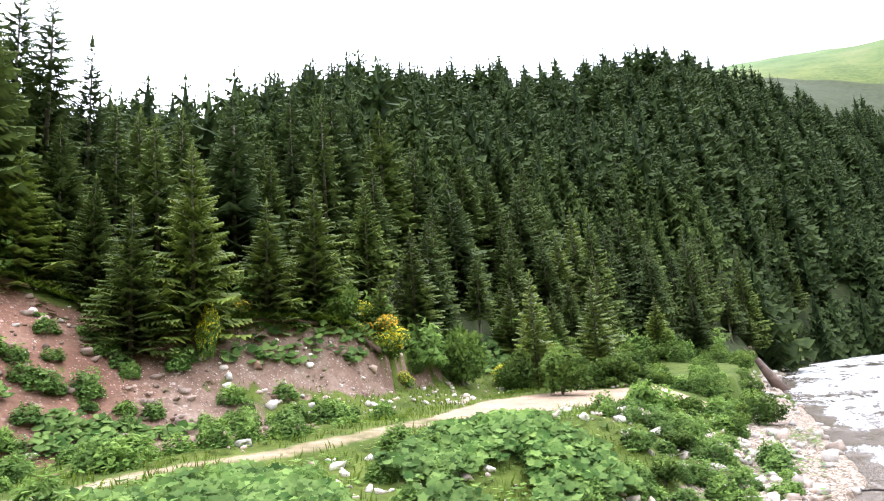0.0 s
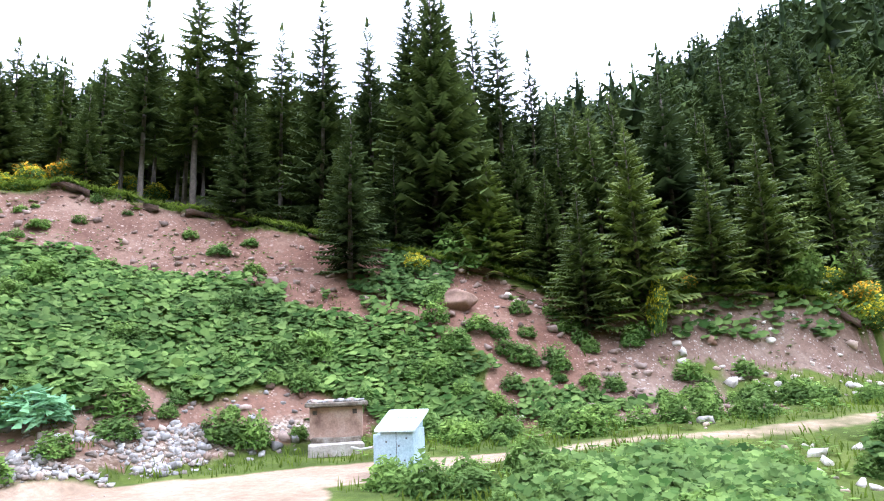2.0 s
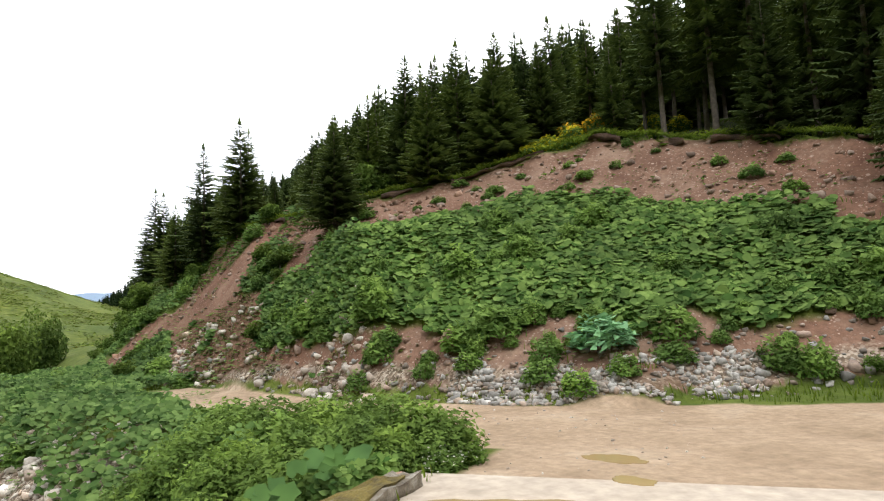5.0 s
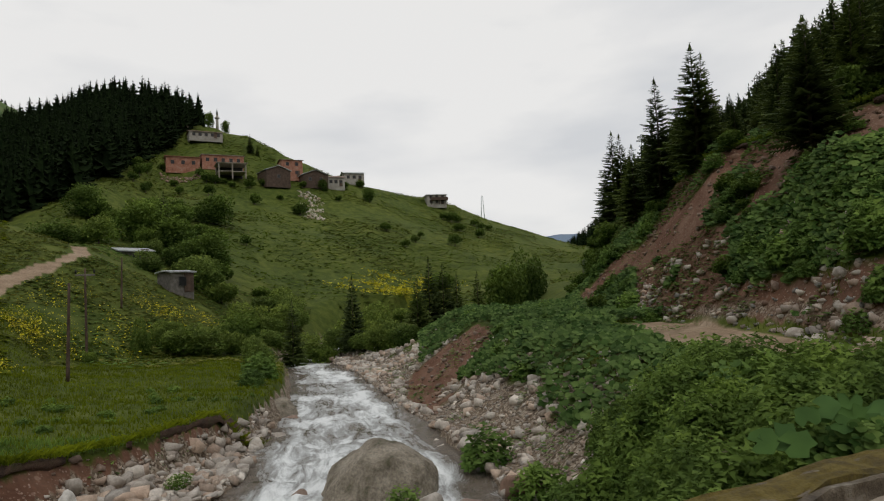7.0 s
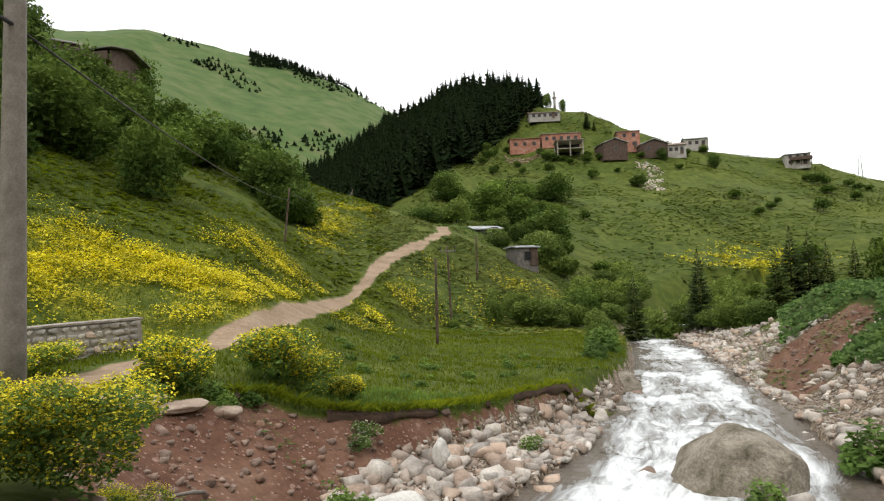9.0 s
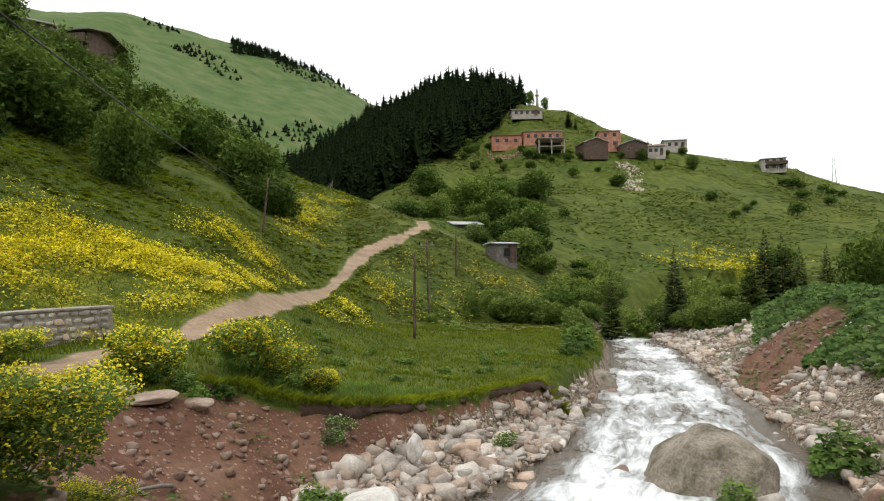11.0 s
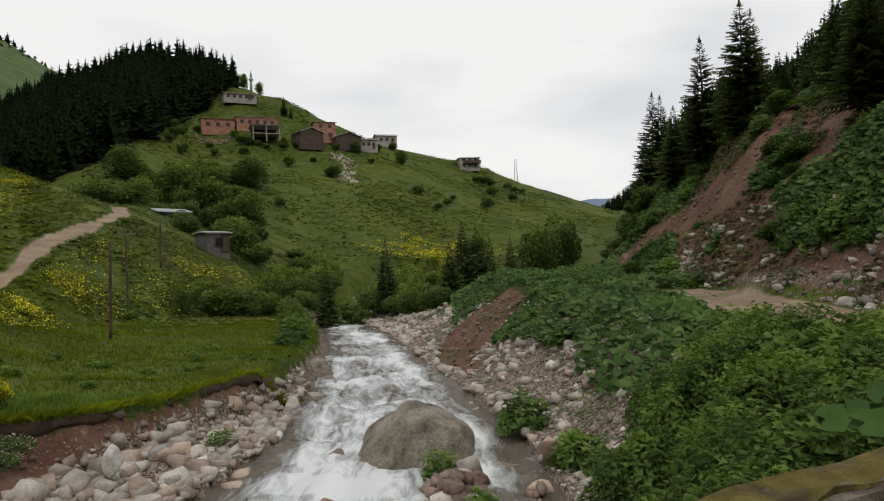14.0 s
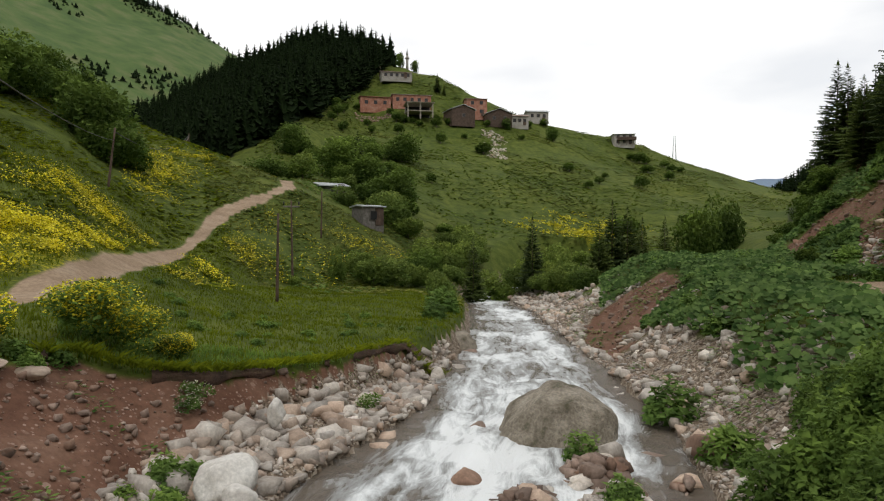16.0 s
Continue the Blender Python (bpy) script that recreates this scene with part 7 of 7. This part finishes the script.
village_house("shed", 115.4, 9.5, 186, 15, 7.5, 6.0, 2.8, BROWN_WOOD, TIN, "low dark timber shed with a grey roof", windows=2, pitch=0.4, roof_along=False)
village_house("village_house", 113.6, 9.3, 186, 12, 5.4, 5.0, 2.6, PLASTER, ROOF_BROWN, "small pale house with a rusty roof", windows=3, pitch=0.35)
village_house("village_house", 112.0, 9.7, 190, 12, 6.6, 5.0, 2.6, PLASTER, TIN, "pale plastered house with a light sheet roof", windows=3, pitch=0.35)
village_house("village_house", 113.0, 10.4, 196, -10, 4.5, 5.0, 3.0, OLD_WOOD, ROOF_BROWN, "small weathered house above the lane", windows=1, pitch=0.5)
village_house("hilltop_house", 124.2, 13.2, 212, 8, 10.0, 6.0, 1.8, PLASTER, ROOF_BROWN, "long low hilltop house with a porch roof", windows=5, pitch=0.3)
village_house("hilltop_shed", 126.3, 13.85, 215, 8, 6.0, 4.0, 1.8, CONCRETE, TIN, "low hilltop shed with a flat grey roof", windows=2, pitch=0.1, door=False)
village_house("ridge_house", 104.8, 7.5, 195, 10, 6.6, 5.0, 3.2, PLASTER, TIN, "pale two-storey house alone on the ridge", floors=2, windows=3, pitch=0.06, balcony=BROWN_WOOD)
sx, sy = at_bearing(126.7, 70)
house("meadow_shed", sx, sy, float(height(sx, sy)[0]), 28, 2.4, 2.6, 1.9, OLD_WOOD, TIN, "small grey plank shed with a shiny sheet roof", windows=1, pitch=0.12, door=True, eave=0.2)
sx, sy = at_bearing(130.0, 84)
house("farm_shed", sx, sy, 1.6 + math.tan(radians(4.6)) * 84 - 2.3, 25, 3.6, 3.0, 1.6, OLD_WOOD, TIN, "small hut with a bright sheet roof among bushes", windows=1, pitch=0.3)
sx, sy = at_bearing(161.0, 92)
house("timber_house", sx, sy, 1.6 + math.tan(radians(16.7)) * 90, -34, 7.5, 6.5, 2.4, BROWN_WOOD, OLD_WOOD, "old dark timber house with a plank balcony", windows=3, pitch=0.3, balcony=BROWN_WOOD, eave=0.9)
sx, sy = at_bearing(164.2, 97)
house("timber_barn", sx, sy, 1.6 + math.tan(radians(17.4)) * 95, 10, 6.0, 5.0, 2.4, BROWN_WOOD, OLD_WOOD, "weathered timber barn with a shingle roof", windows=1, pitch=0.45)
mx, my = at_bearing(123.2, 238)
mz = float(height(mx, my)[0])
minaret = thing("minaret", mx, my, mz - 0.5, 0, "slim white minaret beside the hilltop trees", "minaret")
part("shaft", tube("shaft", [(0, 0, 0), (0, 0, 6.8)], [0.55, 0.42], PLASTER, 12), minaret)
part("gallery", tube("gallery", [(0, 0, 5.3), (0, 0, 5.5), (0, 0, 5.9)], [0.5, 0.85, 0.85], PLASTER, 12), minaret)
part("spire", tube("spire", [(0, 0, 6.8), (0, 0, 9.4)], [0.45, 0.03], TIN, 12), minaret, "grey pointed spire")
tx, ty = at_bearing(100.7, 232)
tz = float(height(tx, ty)[0])
tower = thing("lattice_tower", tx, ty, tz - 0.3, 0, "thin pale lattice radio mast on the ridge", "mast")
for lx, ly in ((-0.6, -0.6), (0.6, -0.6), (0.6, 0.6), (-0.6, 0.6)):
    part("leg", tube("leg", [(lx, ly, 0), (lx * 0.35, ly * 0.35, 8.6)], 0.07, PALE_LID, 5), tower)
for k in range(7):
    w0, w1 = 0.6 * (1 - 0.65 * k / 7), 0.6 * (1 - 0.65 * (k + 1) / 7)
    for s in (-1, 1):
        part("brace", tube("brace", [(-w0, s * w0, 8.6 * k / 7), (w1, s * w1, 8.6 * (k + 1) / 7)], 0.04, PALE_LID, 4), tower)

# trees and bushes that stand out over the river
for az, d, tall, k, wide, label in [(117.6, 58, 6.4, 1, 0.95, "dark young spruce by the stream"), (112.5, 60, 7.0, 1, 0.95, "dark young spruce among willows"), (106.9, 64, 6.0, 2, 1.0, "dark spruce by the bend"), (105.8, 66, 8.0, 1, 1.1, "tall dark spruce by the bend"), (104.6, 67, 7.2, 0, 1.1, "dark spruce by the bend"), (103.4, 68, 6.0, 0, 1.0, "dark spruce by the bend"), (101.6, 70, 6.0, 1, 1.0, "dark spruce by the bend"),
                                   (120.6, 215, 6.5, 4, 1.2, "dark spruce above the village"), (120.0, 214, 3.5, 4, 1.2, "small spruce above the village"), (127.5, 100, 8.0, 4, 1.2, "dark spruce in the thicket"), (166.3, 96, 12, 4, 1.2, "tall dark conifer beside the timber house")]:
    x, y = at_bearing(az, d)
    spruce(x, y, tall, KINDS[k], wide, 0, label, group="spruces over the stream")
for az, d, wide, tall, label in [(99.4, 75, 5.0, 7.6, "round dark green broadleaf tree by the valley road"), (96.9, 80, 4.6, 8.0, "round dark green broadleaf tree by the valley road"), (122.2, 56, 3.4, 3.2, "green willow bush at the meadow's end"), (108, 50, 2.6, 2.2, "low green bush by the bend"), (158.2, 94, 6.0, 7.0, "dark leafy tree beside the timber house"), (148.0, 60, 6.2, 5.6, "round dark green bush above the road"), (135.2, 80, 4.5, 3.2, "round green bush at the top of the road"), (114.7, 195, 3.5, 4.0, "leafy tree beside the village houses"), (110.6, 198, 4.0, 5.0, "leafy tree at the end of the village"), (123.8, 234, 3.2, 6.0, "bare-stemmed tree beside the minaret"), (122.6, 234, 3.0, 5.0, "bare-stemmed tree beside the minaret")]:
    x, y = at_bearing(az, d)
    plant("broadleaf_tree", x, y, wide, tall, TREES[int(d) % 3], label, "tree", "broadleaf trees", sink=0.3)


# dark bushes and small trees on the steep near hill: bearing, distance, width, height
for k, (az, d, w, h) in enumerate([(167.6, 43, 5.0, 4.6), (165.4, 45, 5.0, 5.0), (166.4, 53, 5.5, 5.5), (163.6, 50, 4.5, 4.5), (161.6, 46, 3.6, 3.6), (160.4, 54, 4.6, 4.4), (157.8, 42, 3.6, 4.2), (156.4, 50, 3.8, 3.6), (154.2, 60, 5.0, 5.0), (152.6, 63, 4.4, 4.2), (150.8, 68, 4.0, 3.4), (146.9, 57, 4.6, 3.8), (145.8, 59, 3.6, 2.8), (163.2, 62, 5.0, 5.0), (158.6, 63, 4.8, 4.6), (161.4, 70, 5.2, 5.0), (155.8, 74, 4.4, 4.2), (168.6, 36, 3.6, 3.4), (147.6, 84, 3.0, 3.0), (149.4, 78, 3.2, 2.8)]):
    x, y = at_bearing(az, d)
    plant("hill_bush", x, y, w * RNG.uniform(1.0, 1.3), h * RNG.uniform(1.0, 1.25), TREES[k % 3], "dark green bushy tree on the steep near hill", "tree", "bushes on the near hill", sink=0.3)
# bushes where the meadow ends, round the sheds and up to the thicket: bearing, distance, width, height
for k, (az, d, w, h) in enumerate([(126.2, 50, 2.8, 2.1), (124.4, 50, 3.3, 2.3), (122.4, 51, 2.6, 2.0), (125.3, 52, 2.4, 1.8), (121.4, 53, 2.2, 1.7), (129.4, 50, 1.7, 2.1), (127.3, 53, 2.6, 1.7), (128.3, 52, 1.6, 1.3), (133.0, 46, 1.0, 1.2), (115.8, 62, 4.6, 3.4), (113.6, 63, 4.2, 3.0), (111.2, 64, 4.4, 4.0), (119.6, 64, 3.2, 2.4), (121.6, 68, 4.6, 3.2), (123.2, 74, 4.8, 3.2), (124.6, 76, 4.6, 3.2), (125.2, 80, 5.4, 3.6), (128.4, 77, 3.8, 2.6), (128.8, 86, 4.2, 2.6), (132.2, 88, 4.6, 3.2), (109.4, 66, 3.2, 2.6), (108.2, 60, 2.6, 1.8), (116.8, 72, 3.0, 2.2), (120.4, 39, 2.0, 1.9), (118.6, 70, 2.4, 2.0), (122.6, 60, 2.0, 1.4)]):
    x, y = at_bearing(az, d)
    plant("valley_bush", x, y, w * RNG.uniform(0.75, 1.05), h * RNG.uniform(0.9, 1.35), WILLOWS[k % 2], "dense green bush at the end of the meadow", "bush", "bushes at the meadow's end", sink=0.25)


# flowering bushes
def flower_kind(seed, leaves, flowers, petal, size, flower_size, spread=7):
    rng = np.random.default_rng(seed)
    p = lobed_cloud(rng, leaves, spread, 0.8)
    v, f = flakes(p, size, rng, 0.3, 2.0)
    # leaf colour goes paler with height
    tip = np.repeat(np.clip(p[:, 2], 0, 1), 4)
    q = lobed_cloud(np.random.default_rng(seed), max(leaves, flowers) * 2, spread, 0.8)
    r2 = np.random.default_rng(seed + 1)
    keep = q[:, 2] + r2.uniform(-0.25, 0.25, len(q)) > 0.36
    q = q[keep][:flowers] * [1.06, 1.06, 1.07]
    fv, ff = flakes(q, flower_size, r2, 0.5, 1.1)
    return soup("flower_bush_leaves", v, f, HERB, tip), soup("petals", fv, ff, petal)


RAPE = [flower_kind(501, 2000, 3000, YELLOW, 0.045, 0.036, 9), flower_kind(502, 2000, 3000, YELLOW, 0.045, 0.036, 12)]
AZALEA = [flower_kind(503, 600, 1000, YELLOW, 0.08, 0.06), flower_kind(504, 600, 900, ORANGE, 0.08, 0.06)]
DAISY = [flower_kind(505, 300, 220, WHITE_PETAL, 0.09, 0.05)]


def flower_bush(x, y, wide, tall, kind, label, z=None, sink=0.08):
    ob = new("flowering_bush")
    ob.matrix_basis = Matrix.LocRotScale((x, y, (float(height(x, y)[0]) if z is None else z) - sink), Euler((0, 0, RNG.uniform(0, 6.28))), (wide, wide, tall))
    part("leaves", kind[0], ob)
    tagged(part("blossoms", kind[1], ob, "many small bright blossoms"), kind="stuff")
    return tagged(ob, label, "flowering bush", "flowering bushes")


RAPE_NEAR = [flower_kind(506, 4600, 6500, YELLOW, 0.026, 0.02, 11)]
for x, y, w, h in [(-2.45, -7.0, 1.6, 1.3), (-1.7, -6.9, 1.3, 1.2), (-3.0, -7.5, 0.9, 0.8)]:
    flower_bush(x, y, w, h, RAPE_NEAR[0], "tall yellow-flowering rape bush by the bridge")
for x, y, w, h in [(-5.9, -13.0, 1.6, 1.3), (-8.5, -13.5, 1.8, 1.45), (-9.2, -13.1, 1.4, 1.15), (-9.9, -12.8, 1.0, 0.7), (-4.5, -16.0, 1.3, 0.8), (-3.6, -15.4, 1.2, 0.8)]:
    flower_bush(x, y, w, h, RNG.choice(RAPE), "tall yellow-flowering rape bush on the bank")
for az, d, w, h, k in [(57.5, 28.7, 1.4, 0.9, 0), (56.3, 28.9, 1.5, 1.0, 0), (55.0, 29.2, 1.6, 1.1, 0), (53.8, 29.4, 1.6, 1.2, 0), (52.7, 29.4, 1.7, 1.3, 1), (51.4, 29.4, 1.6, 1.4, 1), (50.4, 29.3, 1.4, 1.2, 1), (58.6, 28.9, 1.2, 0.9, 0),
                       (-12.6, 27.1, 1.5, 1.7, 0), (-11.9, 27.3, 1.3, 1.3, 1), (-13.9, 27.6, 0.8, 0.8, 0), (-9.4, 27.6, 1.5, 1.1, 0), (-8.4, 27.8, 1.3, 1.0, 1), (-0.2, 24.6, 1.0, 1.0, 1), (2.5, 22.9, 0.9, 2.2, 0), (-22.5, 33, 1.4, 1.2, 0), (22.5, 23.6, 1.2, 1.0, 0), (47.0, 33, 1.6, 1.2, 0), (44.5, 33, 1.4, 1.2, 0)]:
    x, y = at_bearing(az, d)
    flower_bush(x, y, w, h, AZALEA[k], "wild azalea bush with golden yellow blossoms")
for x, y, w in [(-7.5, 3.3, 0.6), (-7.8, 3.7, 0.5), (-9.3, -11.3, 0.7), (-8.9, -11.0, 0.6), (-13.6, -10.2, 0.7)]:
    flower_bush(x, y, w, w * 0.7, DAISY[0], "low tuft of small white flowers")
# lime-green broadleaf shrubs
for az, d, w, h in [(72.0, 30.5, 1.9, 2.6), (70.6, 30.6, 1.6, 1.8), (-27.2, 30.0, 2.6, 2.6), (-18.8, 31, 2.2, 3.4), (80.5, 36, 1.6, 1.4)]:
    x, y = at_bearing(az, d)
    plant("leafy_shrub", x, y, w, h, SHRUBS[int(d) % 3], "light green leafy shrub at the wood's edge", "shrub")


hog_leaves = herb_kind(221, 420, 0.13, 2.4, BLUISH)
hog = thing("hogweed", -12.5, 9.7, float(height(-12.5, 9.7)[0]) + 0.1, 20, "large blue-green hogweed with jagged leaves", "plant")
part("leaves", hog_leaves[0], hog, m=Matrix.Diagonal((1.5, 1.5, 0.85, 1)))
for k in range(5):
    part("stalk", tube("stalk", [(0, 0, -0.2), (0.1 * math.cos(k * 1.26), 0.1 * math.sin(k * 1.26), 0.2), (0.35 * math.cos(k * 1.26), 0.35 * math.sin(k * 1.26), 0.5)], [0.02, 0.016, 0.01], BLUISH, 5), hog)

# big butterbur leaves hanging over the kerb
big = thing("butterbur_plant", -7.0, 1.9, -0.25, 0, "butterbur with very large pale green leaves by the kerb", "plant")
rb = np.random.default_rng(8)
for k in range(16):
    run_ = rb.uniform(-0.9, 0.8)
    c = np.array([[-0.69 * run_ - 0.72 * rb.uniform(-0.1, 0.5), 0.72 * run_ - 0.69 * rb.uniform(-0.1, 0.5), 0.0]])
    c[0, 2] = rb.uniform(0.3, 0.65)
    part("leaf", discs("big_leaf", c, np.array([[0.7 + rb.uniform(-0.4, 0.4), -0.25 + rb.uniform(-0.4, 0.4), 0.8]]), np.array([rb.uniform(0.1, 0.17)]), BIG_LEAF, rb, 13, 0.3, 0.3, 0.12), big)
bx, by = at_bearing(-44.2, 56)
stump = new("uprooted_stump", tube("uprooted_stump", [(bx, by, float(height(bx, by)[0]) - 0.1), (bx - 0.5, by + 0.45, float(height(bx, by)[0]) + 1.0), (bx - 1.2, by + 1.1, float(height(bx, by)[0]) + 2.7)], [0.55, 0.4, 0.22], BROWN_WOOD, 8))
tagged(stump, "dark uprooted stump on the stream bank", "stump")


# woods far up the valley: a strip behind the near hill, trees and scrub on the mountain
strip = [(x, y, z, 1.6 + math.tan(radians(np.interp(math.degrees(math.atan2(-x, y)) % 360, [143.5, 147, 150, 153, 156.5], [10.2, 11.5, 12.9, 14.4, 15.4]) * RNG.uniform(0.88, 1.0))) * math.hypot(x, y) - z, w * 0.9, t) for x, y, z, tall, w, t in spots_for(scatter(900, 143.5, 156.5, 112, 132, 2.3, seed=31), 7, 11, 1.0, 5)]
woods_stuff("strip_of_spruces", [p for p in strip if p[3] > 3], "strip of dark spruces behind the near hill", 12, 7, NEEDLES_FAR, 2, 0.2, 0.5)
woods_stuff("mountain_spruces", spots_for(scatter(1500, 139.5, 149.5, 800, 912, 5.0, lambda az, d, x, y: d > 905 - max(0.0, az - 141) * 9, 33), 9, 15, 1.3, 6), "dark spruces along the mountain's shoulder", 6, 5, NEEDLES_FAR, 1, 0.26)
scrub_spots = scatter(9000, 138, 158, 520, 905, 6.0, lambda az, d, x, y: rough_noise(x, y, 90, 3, 181) > 0.12 + max(0.0, az - 143) * 0.028, 37)
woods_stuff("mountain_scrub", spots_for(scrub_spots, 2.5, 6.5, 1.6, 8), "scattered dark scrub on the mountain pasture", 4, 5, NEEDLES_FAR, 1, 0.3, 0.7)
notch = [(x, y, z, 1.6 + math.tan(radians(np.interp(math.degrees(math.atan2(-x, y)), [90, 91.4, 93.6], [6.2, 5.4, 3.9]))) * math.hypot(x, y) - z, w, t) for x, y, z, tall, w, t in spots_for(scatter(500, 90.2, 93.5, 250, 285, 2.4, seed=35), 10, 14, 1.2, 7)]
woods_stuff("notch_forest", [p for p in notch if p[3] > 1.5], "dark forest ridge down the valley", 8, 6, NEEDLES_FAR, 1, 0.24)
for k, (bx, by, w, zz) in enumerate([(-7.75, 3.35, 0.8, -0.1), (-6.35, 0.3, 1.0, -0.75), (-7.0, 0.9, 1.1, -0.6), (-7.7, 1.6, 1.2, -0.45), (-8.2, 0.5, 1.2, -0.9), (-5.7, -0.4, 0.9, -0.9), (-8.9, 1.6, 1.3, -0.6), (-6.9, -0.3, 1.0, -1.2), (-9.6, 0.6, 1.3, -1.2), (-10.4, 1.4, 1.3, -1.0), (-7.6, 2.6, 0.8, -0.2), (-9.0, 2.8, 1.2, -0.2), (-10.2, 3.0, 1.1, -0.2)]):
    plant("kerbside_bush", bx, by, w, w * 0.8, BUSHES[k % 3], "leafy green bush below the bridge kerb", "bush", "bushes below the kerb", z=zz)
for k, (az, d, w) in enumerate([(90.6, 47, 1.6), (90.2, 46, 1.6), (90.9, 50, 2.0), (90.3, 52, 2.2), (90.7, 55, 2.4), (91.0, 59, 2.4), (90.5, 58, 2.2), (91.2, 64, 2.6), (90.9, 68, 2.6), (89.9, 50, 1.8), (91.4, 74, 2.8), (90.3, 54, 3.2), (90.6, 57, 3.2), (90.9, 61, 3.2), (91.1, 66, 3.4), (90.5, 62, 3.2), (91.3, 72, 3.4), (91.2, 48, 1.5), (91.8, 49, 1.4), (92.4, 52, 1.6), (90.9, 53, 2.2), (91.5, 56, 2.0), (92.8, 58, 1.8), (93.6, 55, 1.4)]):
    x, y = at_bearing(az, d)
    plant("slope_bush", x, y, w * 0.95, w * 0.7, SHRUBS[k % 3], "dark green bush on the nose of the spur", "bush", "bushes on the spur")
stones_over("village_rubble", 320, (114.2, 116.8, 165, 190), lambda az, d, x, y, c, rng: np.abs(az - 115.5) < 0.9 + 0.8 * rough_noise(x, y, 4, 2, 217), 0.1, 0.55, 409, "pale rubble stone tipped below the village", 0.5, 10)
for k, (az, el, w) in enumerate([(116.3, 9.3, 2.6), (114.5, 9.4, 3.0), (112.6, 9.2, 2.6), (111.4, 9.6, 3.4), (118.0, 9.3, 2.4), (119.6, 9.4, 3.0), (120.6, 9.8, 2.6), (124.6, 10.2, 3.0), (113.3, 10.0, 2.6)]):
    d = 180
    while float(height(*at_bearing(az, d))[0]) < EYE + math.tan(radians(el)) * d and d < 210:
        d += 1
    x, y = at_bearing(az, d)
    plant("garden_bush", x, y, w, w * 0.9, FAR_SHRUBS[k % 2], "dark leafy bush between the village houses", "bush", "bushes between the village houses")
stones_over("kerb_rubble", 160, (62, 84, 4.6, 7.0), lambda az, d, x, y, c, rng: np.abs(-0.725 * x - 0.69 * y - 2.85) < 0.13 + 0.08 * rough_noise(x, y, 0.7, 2, 203), 0.01, 0.05, 425, "crumbled concrete stone at the foot of the kerb", 0.3, 0)
# red earth beside the brick buildings, seen as loose soil on the slope
stones_over("red_spoil", 260, (124.4, 127.8, 189, 193), lambda az, d, x, y, c, rng: np.abs(az - 126.1) < 1.6, 0.12, 0.5, 431, "lump of red spoil beside the brick buildings", 2.0, 0, True)
